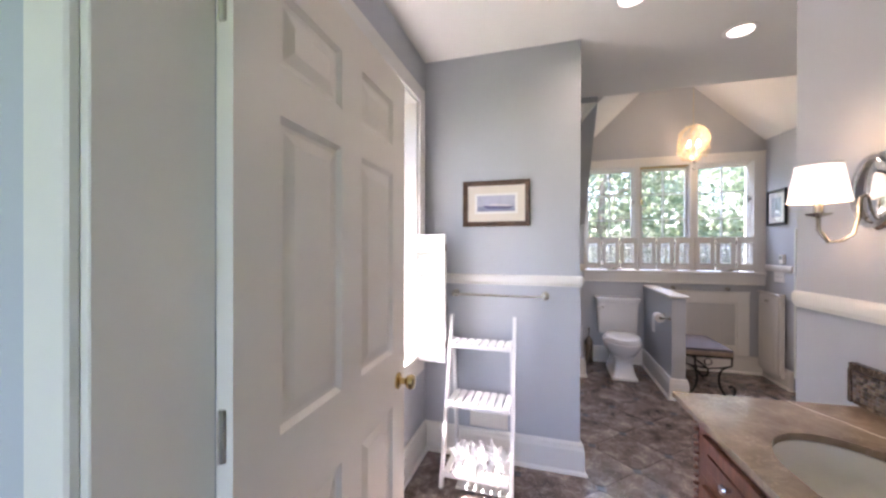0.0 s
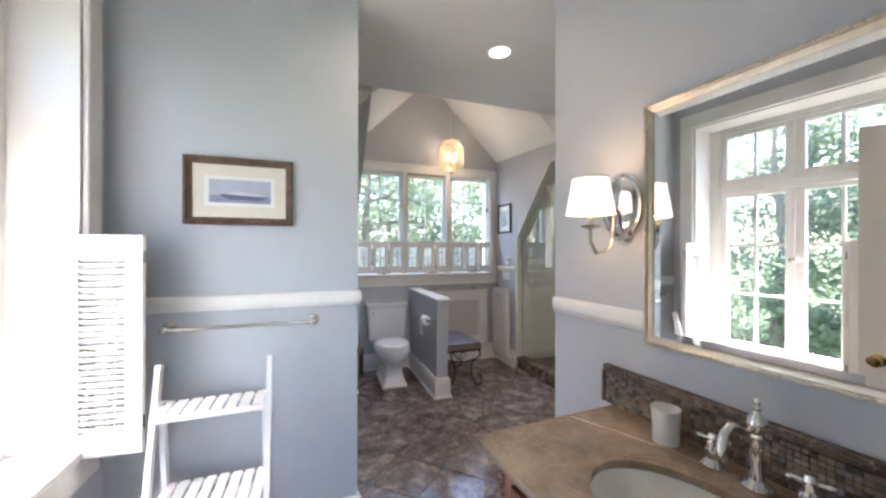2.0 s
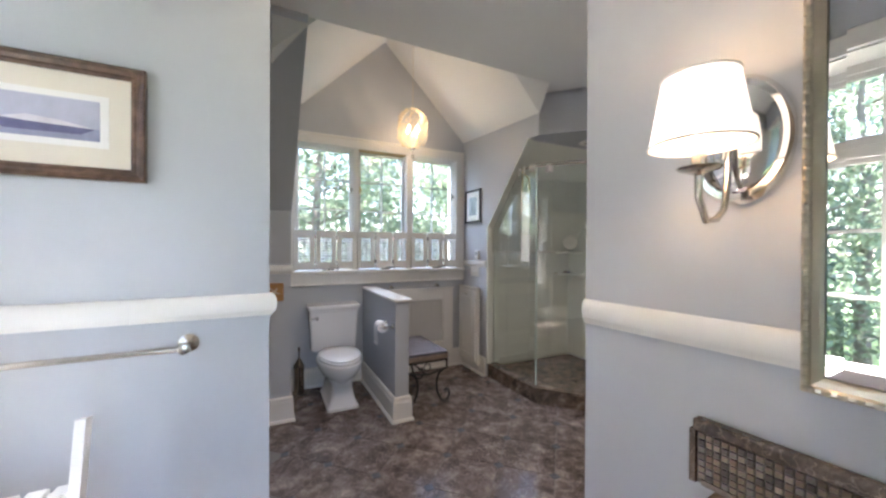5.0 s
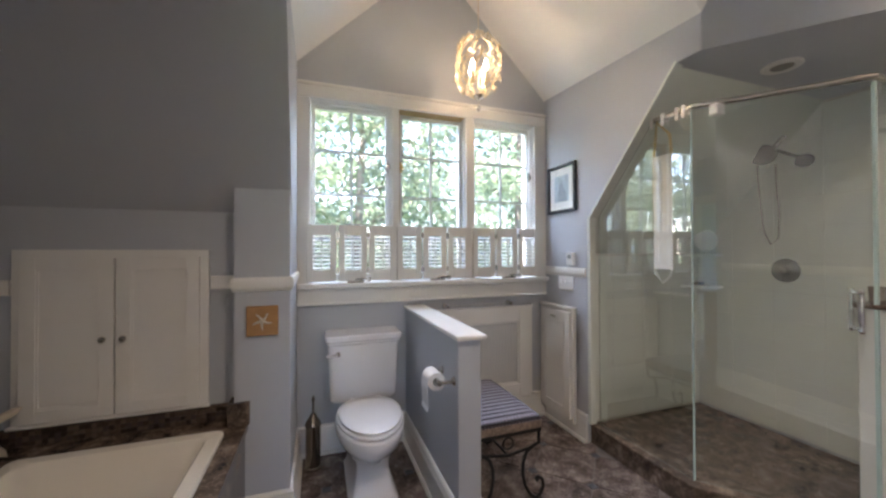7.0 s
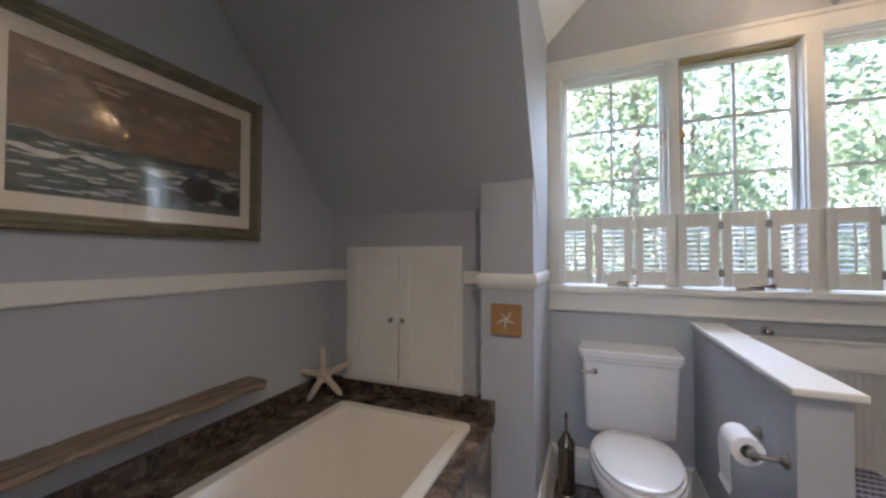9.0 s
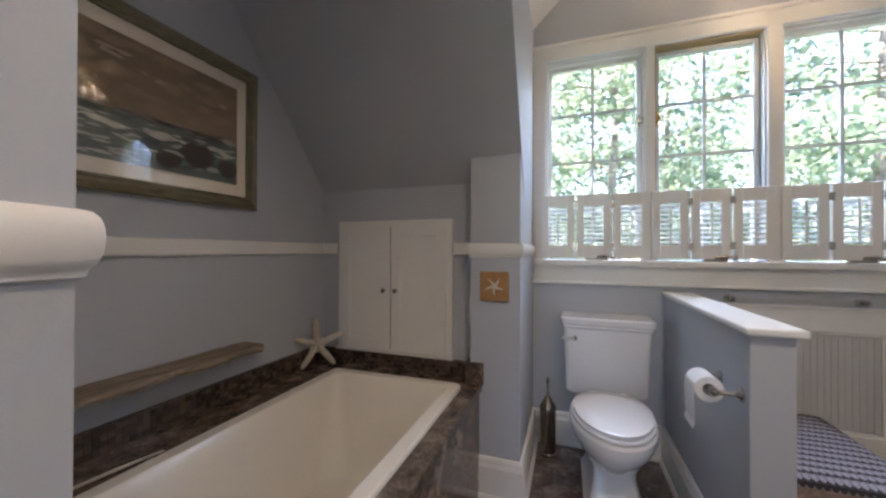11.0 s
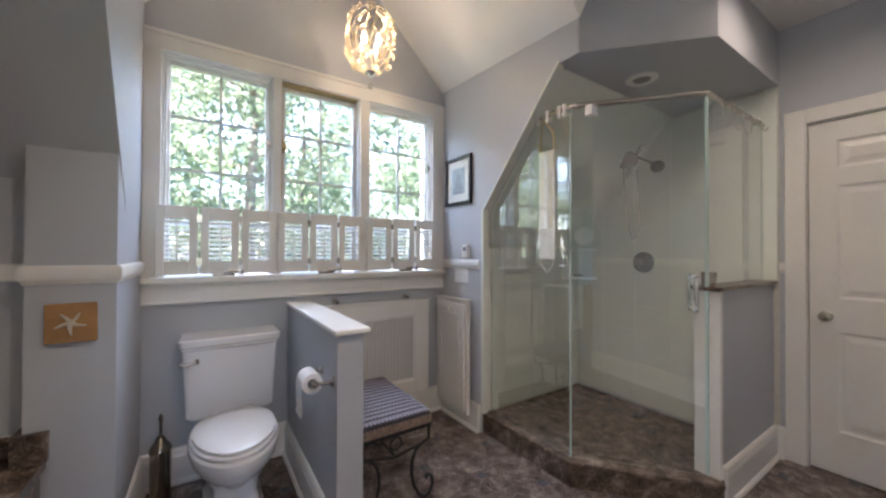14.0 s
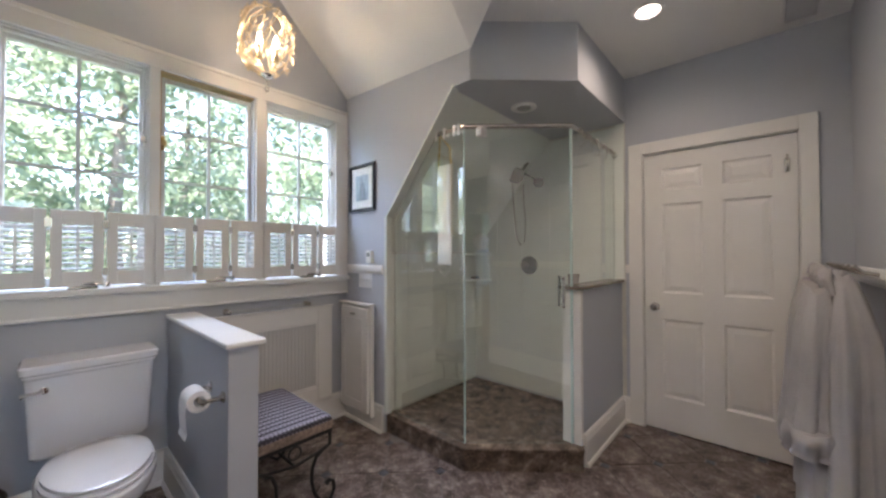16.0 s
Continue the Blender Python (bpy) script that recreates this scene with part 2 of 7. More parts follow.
def by_object(name, colors, rough=0.3, joined=False):
    """Pieces that differ one from another, each an object of its own or islands of one joined mesh."""
    m = bpy.data.materials.new(name)
    m.use_nodes = True
    n, l = m.node_tree.nodes, m.node_tree.links
    b = n["Principled BSDF"]
    b.inputs["Roughness"].default_value = rough
    info = n.new("ShaderNodeObjectInfo")
    r = n.new("ShaderNodeValToRGB")
    r.color_ramp.interpolation = "CONSTANT"
    e = r.color_ramp.elements
    e[0].color = (*colors[0], 1)
    e[1].position, e[1].color = 1 / len(colors), (*colors[1], 1)
    for i, c in enumerate(colors[2:], 2):
        e.new(i / len(colors)).color = (*c, 1)
    tc = n.new("ShaderNodeTexCoord")
    nz = n.new("ShaderNodeTexNoise")
    nz.inputs["Scale"].default_value = 90
    l.new(tc.outputs["Object"], nz.inputs["Vector"])
    mx = n.new("ShaderNodeMix")
    mx.data_type = "RGBA"
    mx.blend_type = "MULTIPLY"
    mx.inputs["Factor"].default_value = 0.5
    geo = n.new("ShaderNodeNewGeometry")
    l.new(geo.outputs["Random Per Island"] if joined else info.outputs["Random"], r.inputs["Fac"])
    l.new(r.outputs["Color"], mx.inputs["A"])
    l.new(nz.outputs["Color"], mx.inputs["B"])
    l.new(mx.outputs["Result"], b.inputs["Base Color"])
    return m


STONES = [(0.26, 0.21, 0.16), (0.33, 0.28, 0.22), (0.16, 0.135, 0.115), (0.38, 0.34, 0.28), (0.27, 0.20, 0.15), (0.28, 0.275, 0.265), (0.11, 0.10, 0.095)]
MOSAIC = by_object("stone_mosaic", STONES, 0.3)
MOSAIC_REST = by_object("stone_mosaic_rest", STONES, 0.3, True)
DARKSTONES = [(0.10, 0.075, 0.058), (0.14, 0.105, 0.08), (0.06, 0.047, 0.038), (0.18, 0.145, 0.115), (0.115, 0.09, 0.085)]
DARKMOSAIC = by_object("dark_stone_mosaic", DARKSTONES, 0.25)
DARKMOSAIC_REST = by_object("dark_stone_mosaic_rest", DARKSTONES, 0.25, True)
BARK = mat("tree_bark", (0.17, 0.14, 0.11), 0.9, var=0.3, scale=6, bump=0.8, bump_scale=20)
GRASS = mat("lawn_grass", (0.06, 0.11, 0.03), 0.9, var=0.3, scale=0.6)


# ---------- helpers ----------
def part(name, bm, material, parent=None, label="", smooth=False, loc=None):
    """Link a bmesh as one mesh object, under a thing or a part if one is given."""
    bmesh.ops.recalc_face_normals(bm, faces=bm.faces[:])
    me = bpy.data.meshes.new(name)
    bm.to_mesh(me)
    bm.free()
    if smooth:
        me.polygons.foreach_set("use_smooth", [True] * len(me.polygons))
        me.set_sharp_from_angle(angle=radians(35))
    me.materials.append(material)
    ob = new(name, me)
    if parent is not None:
        ob.parent = parent
    if loc is not None:
        ob.location = loc
    if label:
        tagged(ob, label)
    return ob


def thing(name, loc, label, category, group="", rz=0.0):
    ob = new(name)
    ob.empty_display_size = 0.1
    ob.location = loc
    ob.rotation_euler = (0, 0, radians(rz))
    return tagged(ob, label, category, group)


def structure(name, bm, material, label="", smooth=False):
    return tagged(part(name, bm, material, None, label, smooth), kind="structure")


def box(bm, x0, x1, y0, y1, z0, z1, bevel=0.0, seg=1):
    vs = [bm.verts.new(p) for p in ((x0, y0, z0), (x1, y0, z0), (x1, y1, z0), (x0, y1, z0), (x0, y0, z1), (x1, y0, z1), (x1, y1, z1), (x0, y1, z1))]
    fs = [bm.faces.new([vs[i] for i in q]) for q in ((3, 2, 1, 0), (4, 5, 6, 7), (0, 1, 5, 4), (1, 2, 6, 5), (2, 3, 7, 6), (3, 0, 4, 7))]
    if bevel:
        bmesh.ops.bevel(bm, geom=list({e for f in fs for e in f.edges}), offset=bevel, segments=seg, profile=0.5, affect="EDGES", clamp_overlap=True)
    return bm


def boxes(*rows, bevel=0.0, seg=1):
    bm = bmesh.new()
    for r in rows:
        box(bm, *r, bevel=bevel, seg=seg)
    return bm


def prism(bm, outline, axis, a, b):
    """A closed outline (2D points) drawn out along axis 'x', 'y' or 'z' from a to b."""
    def at(p, v):
        return {"x": (v, p[0], p[1]), "y": (p[0], v, p[1]), "z": (p[0], p[1], v)}[axis]
    lo = [bm.verts.new(at(p, a)) for p in outline]
    hi = [bm.verts.new(at(p, b)) for p in outline]
    n = len(outline)
    bm.faces.new(lo)
    bm.faces.new(hi[::-1])
    for i in range(n):
        bm.faces.new((lo[i], lo[(i + 1) % n], hi[(i + 1) % n], hi[i]))
    return bm


def lathe(bm, profile, centre=(0, 0, 0), seg=24, m=None, sx=1.0, sy=1.0, caps=True):
    """A turned body: (radius, height) pairs round z, moved by m or to centre."""
    m = m or Matrix.Translation(centre)
    rings = []
    for r, z in profile:
        if r < 1e-5:
            rings.append([bm.verts.new(m @ Vector((0, 0, z)))])
        else:
            rings.append([bm.verts.new(m @ Vector((sx * r * math.cos(2 * math.pi * k / seg), sy * r * math.sin(2 * math.pi * k / seg), z))) for k in range(seg)])
    for a, b in zip(rings, rings[1:]):
        for k in range(seg):
            q = [a[k % len(a)], a[(k + 1) % len(a)], b[(k + 1) % len(b)], b[k % len(b)]]
            q = list(dict.fromkeys(q))
            if len(q) > 2:
                bm.faces.new(q)
    for ring, flip in ((rings[0], True), (rings[-1], False)):
        if caps and len(ring) > 2:
            bm.faces.new(ring[::-1] if flip else ring)
    return bm


def tube(bm, pts, r, seg=10, closed=False):
    """A round bar along points; r is one radius or one for each point."""
    pts = [Vector(p) for p in pts]
    n = len(pts)
    rs = r if isinstance(r, (list, tuple)) else [r] * n
    rings = []
    up = None
    for i, p in enumerate(pts):
        a = pts[(i - 1) % n] if (closed or i) else p
        b = pts[(i + 1) % n] if (closed or i < n - 1) else p
        d = (b - a).normalized()
        if up is None:
            up = d.orthogonal().normalized()
        up = (up - d * up.dot(d)).normalized()
        side = d.cross(up)
        rings.append([bm.verts.new(p + rs[i] * (math.cos(2 * math.pi * k / seg) * up + math.sin(2 * math.pi * k / seg) * side)) for k in range(seg)])
    pairs = list(zip(rings, rings[1:])) + ([(rings[-1], rings[0])] if closed else [])
    for a, b in pairs:
        for k in range(seg):
            bm.faces.new((a[k], a[(k + 1) % seg], b[(k + 1) % seg], b[k]))
    if not closed:
        bm.faces.new(rings[0][::-1])
        bm.faces.new(rings[-1])
    return bm


def arc(cx, cy, r, a0, a1, n):
    return [(cx + r * math.cos(radians(a0 + (a1 - a0) * i / n)), cy + r * math.sin(radians(a0 + (a1 - a0) * i / n))) for i in range(n + 1)]


def sweep_profile(bm, profile, path):
    """A moulding: (out, up) pairs carried along a plan path of (x, y) with mitred corners; out is to the path's right."""
    n = len(path)
    rings = []
    for i, p in enumerate(path):
        p = Vector(p)
        d0 = (p - Vector(path[i - 1])).normalized() if i else None
        d1 = (Vector(path[i + 1]) - p).normalized() if i < n - 1 else None
        d0, d1 = d0 or d1, d1 or d0
        n0, n1 = Vector((d0.y, -d0.x)), Vector((d1.y, -d1.x))
        mit = (n0 + n1) / (1 + n0.dot(n1))
        rings.append([bm.verts.new((p.x + mit.x * o, p.y + mit.y * o, u)) for o, u in profile])
    k = len(profile)
    for a, b in zip(rings, rings[1:]):
        for j in range(k):
            bm.faces.new((a[j], a[(j + 1) % k], b[(j + 1) % k], b[j]))
    bm.faces.new(rings[0])
    bm.faces.new(rings[-1][::-1])
    return bm


# ---------- the shell ----------
W = 0.235                           # west wall
PX, PY0, PY1 = 1.241, 4.865, 5.14   # wing wall between vanity and tub
WING_N = (1.18, 5.165)              # its far corner; the end is cut at a slant
EX, EY, ETURN = 2.035, 4.354, 3.4   # mirror wall's corner and its slant
SY0, SY = 2.83, 3.00                # south wall
FX = 4.678                          # far east wall
NY = 7.28                           # dormer window wall
CL, CR = 1.412, 3.31                # dormer cheeks
KY = 6.75                           # knee wall over the tub
CY = 6.655                          # column front
ZC = 2.655                          # flat ceiling
SPRING, APEX, RIDGE = 2.575, 3.5, 2.361
SLY = 5.80                          # where the flat ceiling stops
RV0, RV1, RVZ0, RVZ1 = 3.706, 4.718, 0.69, 2.335   # west window reveal
SH_N = 6.99                         # shower north wall
DX0, DX1, DZ = 0.517, 1.52, 2.04     # doorway walked through
D2Y0, D2Y1, D2Z = 4.57, 5.405, 2.03  # far door


def sl(y):
    return 1.52 + 1.155 * (KY - y)


TILT_M = Matrix.Translation((EX, EY, 0)) @ Matrix.Rotation(radians(ETURN), 4, "Z")


def on_mirror_wall(x, y, z=0.0):
    """A place given square to the mirror wall (x out of the wall to the west is less than 0, y along it to the south less than 0)."""
    return TILT_M @ Vector((x, y, z))


floor_ob = structure("floor", boxes((-0.06, 4.79, 0.2, 7.42, -0.2, -0.004)), GROUT, "dark grout bed under polished brown marble tiles")
structure("wall_west", boxes((W - 0.3, W, SY, RV0, 0, ZC), (W - 0.3, W, RV1, 7.6, 0, ZC + 0.1), (W - 0.3, W, RV0, RV1, 0, RVZ0 - 0.031), (W - 0.3, W, RV0, RV1, RVZ1, ZC)), PAINT, "blue-grey painted plaster wall with a deep window")
structure("wall_wing", prism(bmesh.new(), [(W, PY0), (PX, PY0), WING_N, (W, WING_N[1])], "z", 0, ZC), PAINT, "blue-grey painted wing wall beside the tub")
wm = structure("wall_mirror", boxes((0, 0.12, -1.35, 0, 0, ZC)), PAINT, "blue-grey painted wall behind the vanity")
wm.matrix_world = TILT_M
structure("wall_south_east", boxes((EX + 0.06, FX + 0.12, EY - 0.12, EY - 0.001, 0, ZC)), PAINT)
structure("wall_south", boxes((W - 0.3, DX0 - 0.021, SY0, SY, 0, ZC), (DX1 + 0.021, EX + 0.3, SY0, SY, 0, ZC), (DX0 - 0.021, DX1 + 0.021, SY0, SY, DZ + 0.001, ZC)), PAINT)
structure("wall_east", boxes((FX, FX + 0.12, EY - 0.12, D2Y0, 0, ZC), (FX, FX + 0.12, D2Y1, 7.3, 0, ZC), (FX, FX + 0.12, D2Y0, D2Y1, D2Z, ZC)), PAINT)
structure("wall_knee_west", boxes((W, CL - 0.24, KY, KY + 0.1, 0, 1.62)), PAINT)
structure("wall_hall", boxes((-0.4, -0.3, 0.2, SY0, 0, ZC), (2.6, 2.7, 0.2, SY0, 0, ZC), (-0.4, 0.2, 0.1, 0.2, 0, ZC), (1.6, 2.7, 0.1, 0.2, 0, ZC), (0.2, 1.6, 0.1, 0.2, 0, 0.6), (0.2, 1.6, 0.1, 0.2, 2.25, ZC)), PAINT, "pale blue-grey hall walls")

WINS = [(1.49, 2.035), (2.085, 2.60), (2.665, 3.20)]
WZ0, WZ1 = 1.115, 2.345
bm = bmesh.new()
xs = [CL - 0.1] + [v for w in WINS for v in w] + [CR + 0.1]
for a, b in zip(xs[0::2], xs[1::2]):
    box(bm, a, b, NY, NY + 0.16, WZ0, WZ1)
box(bm, CL - 0.1, CR + 0.1, NY, NY + 0.16, 0, WZ0)
prism(bm, [(CL - 0.1, WZ1), (CR + 0.1, WZ1), (CR + 0.1, SPRING + 0.06), (RIDGE, APEX + 0.1), (CL - 0.1, SPRING + 0.06)], "y", NY, NY + 0.16)
structure("wall_north", bm, PAINT, "blue-grey painted gable wall with three windows")
bm = bmesh.new()
prism(bm, [(CY, 0), (NY, 0), (NY, SPRING + 0.04), (5.812, SPRING + 0.04), (CY, sl(CY) + 0.012)], "x", CL - 0.06, CL)
box(bm, CL - 0.239, CL - 0.06, CY, KY + 0.05, 0, sl(CY) - 0.004)
structure("wall_cheek_west", bm, PAINT)
bm = bmesh.new()
prism(bm, [(6.79, 0), (NY, 0), (NY, SPRING + 0.04), (6.0, SPRING - 0.02), (6.0, 2.31), (6.12, 2.315), (6.79, 1.55)], "x", CR, CR + 0.05)
structure("wall_cheek_east", bm, PAINT)

structure("ceiling_flat", boxes((-0.4, 5.0, 0.1, SLY, ZC, ZC + 0.1)), CEIL, "white flat ceiling")
bm = bmesh.new()
ys, xs_e = (SLY - 0.02, KY + 0.1), (CL + 0.034, CL - 0.0006)
rows = [[(W - 0.05, y, sl(y)), (x, y, sl(y)), (x, y, max(sl(y), ZC) + 0.15 if y < SLY else sl(y) + 0.15), (W - 0.05, y, max(sl(y), ZC) + 0.15 if y < SLY else sl(y) + 0.15)] for y, x in zip(ys, xs_e)]
vr = [[bm.verts.new(p) for p in r] for r in rows]
for i in range(4):
    bm.faces.new((vr[0][i], vr[0][(i + 1) % 4], vr[1][(i + 1) % 4], vr[1][i]))
bm.faces.new(vr[0])
bm.faces.new(vr[1][::-1])
structure("ceiling_slope_west", bm, PAINT, "grey painted sloped ceiling over the bathtub")
bm = bmesh.new()
# the east eave line sinks towards the room and is cut off where it meets the boxed soffit
rings = []
for y, xe, ze in ((NY + 0.05, CR, SPRING - 0.005), (5.99, CR, 2.493), (SLY, 3.245, ZC - 0.002)):
    sec = [(CL, SPRING), (RIDGE, APEX), (xe, ze), (xe + 0.004, ZC + 0.2), (RIDGE, APEX + 0.25), (CL - 0.15, SPRING + 0.2), (CL - 0.15, SPRING - 0.15)]
    rings.append([bm.verts.new((x, y, z)) for x, z in sec])
for a, b in zip(rings, rings[1:]):
    for i in range(7):
        bm.faces.new((a[i], a[(i + 1) % 7], b[(i + 1) % 7], b[i]))
bm.faces.new(rings[0])
bm.faces.new(rings[-1][::-1])
structure("ceiling_vault", bm, CEIL, "white vaulted dormer ceiling")
structure("ceiling_vault_end", prism(bmesh.new(), [(CL - 0.1, ZC + 0.004), (CR + 0.1, ZC + 0.004), (CR + 0.1, APEX + 0.2), (CL - 0.1, APEX + 0.2)], "y", SLY - 0.1, SLY), CEIL)
structure("ceiling_shower_slope", prism(bmesh.new(), [(6.1, 2.365), (SH_N + 0.05, 1.24), (SH_N + 0.05, 1.7), (6.1, ZC + 0.1)], "x", CR + 0.004, FX), TILEW, "cream tiled slope over the shower")
structure("ceiling_shower_soffit", prism(bmesh.new(), [(CR + 0.001, 6.3), (CR + 0.001, 5.995), (3.74, 5.53), (FX, 5.53), (FX, 6.3)], "z", 2.31, ZC), PAINT, "boxed soffit over the corner shower")
structure("ceiling_over_shower", prism(bmesh.new(), [(3.25, SLY), (5.0, SLY), (5.0, 7.3), (CR + 0.02, 7.3), (CR + 0.006, 5.99)], "z", ZC, ZC + 0.1), CEIL)
pony = structure("wall_pony", boxes((2.135, 2.245, 6.27, NY, 0, 0.925)), PAINT, "half-height wall between toilet and bench")
structure("trim_pony_cap", boxes((2.118, 2.268, 6.245, NY, 0.925, 0.947), bevel=0.006, seg=2), TRIM, "white painted cap board")
structure("wall_shower_knee", boxes((3.86, FX, 5.56, 5.67, 0, 1.07)), PAINT)
structure("trim_shower_knee_end", boxes((3.828, 3.86, 5.555, 5.675, 0, 1.07), bevel=0.004), TRIM, "white post at the end of the shower wall")
structure("trim_shower_knee_cap", boxes((3.80, FX, 5.54, 5.69, 1.07, 1.09), bevel=0.005), MARB, "brown marble cap on the shower wall")

# mouldings
BASE = [(0, 0), (0.022, 0), (0.022, 0.145), (0.017, 0.165), (0.017, 0.178), (0.009, 0.19), (0, 0.19)]
SHOE = [(0.022, 0), (0.036, 0), (0.034, 0.012), (0.028, 0.02), (0.022, 0.022)]
RAIL = [(0, 1.140), (0.006, 1.142), (0.008, 1.150), (0.012, 1.154), (0.0145, 1.160), (0.0165, 1.170), (0.017, 1.180), (0.0165, 1.191), (0.014, 1.200), (0.009, 1.206), (0, 1.208)]
FLATRAIL = [(0, 1.15), (0.014, 1.15), (0.018, 1.156), (0.018, 1.208), (0.014, 1.214), (0, 1.214)]
BASE_PATHS = [
    [(W, SY), (W, PY0), (PX, PY0), (1.188, 5.13)],
    [(3.86, 5.56), (FX, 5.56), (FX, D2Y1 + 0.1)],
    [(FX, D2Y0 - 0.1), (FX, EY), (EX + 0.03, EY)],
    [(CL - 0.2, CY), (CL, CY), (CL, NY), (2.135, NY), (2.135, 6.27), (2.245, 6.27), (2.245, NY), (CR, NY), (CR, 6.79)],
]
for i, p in enumerate(BASE_PATHS):
    bm = sweep_profile(bmesh.new(), BASE, p)
    sweep_profile(bm, SHOE, p)
    structure("baseboard_%d" % (i + 1), bm, TRIM, "tall white moulded baseboard")
RAIL_PATHS = [
    [(W + 0.02, PY0), (PX, PY0), WING_N, (W, WING_N[1])],
    [(FX, EY), (EX + 0.06, EY)],
    [(CL - 0.239, KY), (CL - 0.239, CY), (CL, CY), (CL, NY - 0.03)],
    [(CR, NY - 0.03), (CR, 6.80)],
    [(FX, 5.53), (FX, D2Y1 + 0.1)],
]
for i, p in enumerate(RAIL_PATHS):
    structure("trim_chair_rail_%d" % (i + 1), sweep_profile(bmesh.new(), RAIL, p), TRIM, "thick white moulded chair rail", True)
structure("trim_tub_rail", sweep_profile(bmesh.new(), FLATRAIL, [(W, PY1 + 0.02), (W, KY), (0.35, KY)]), TRIM, "flat white rail round the tub")
structure("trim_tub_rail_end", sweep_profile(bmesh.new(), FLATRAIL, [(1.06, KY), (CL - 0.239, KY)]), TRIM)
r = structure("trim_mirror_rail", sweep_profile(bmesh.new(), RAIL, [(0.0, 0.0), (0.0, -0.447)]), TRIM, "thick white moulded chair rail", True)
r.matrix_world = TILT_M
r = structure("trim_mirror_rail_south", sweep_profile(bmesh.new(), RAIL, [(0.0, -1.078), (0.0, -1.3)]), TRIM)
r.matrix_world = TILT_M
r = structure("baseboard_mirror_wall", sweep_profile(bmesh.new(), BASE, [(0.0, 0.0), (0.0, -0.31)]), TRIM)
r.matrix_world = TILT_M


# ---------- dormer windows ----------
structure("trim_dormer_head", boxes((CL, CR, NY - 0.02, NY, WZ1, 2.445), (CL, CR, NY - 0.032, NY, 2.425, 2.447), bevel=0.003), TRIM, "white painted window head casing")
structure("trim_dormer_casing", boxes(*[(a, b, NY - 0.02, NY, WZ0, WZ1) for a, b in ((CL, WINS[0][0]), (WINS[0][1], WINS[1][0]), (WINS[1][1], WINS[2][0]), (WINS[2][1], CR))], bevel=0.003), TRIM)
structure("trim_dormer_stool", boxes((CL, CR, NY - 0.055, NY + 0.12, WZ0 - 0.03, WZ0 + 0.004), bevel=0.006, seg=2), TRIM, "white window stool")
structure("trim_dormer_apron", boxes((CL, CR, NY - 0.02, NY, 0.975, WZ0 - 0.03), (CL, CR, NY - 0.028, NY - 0.004, 0.975, 0.99), bevel=0.003), TRIM)


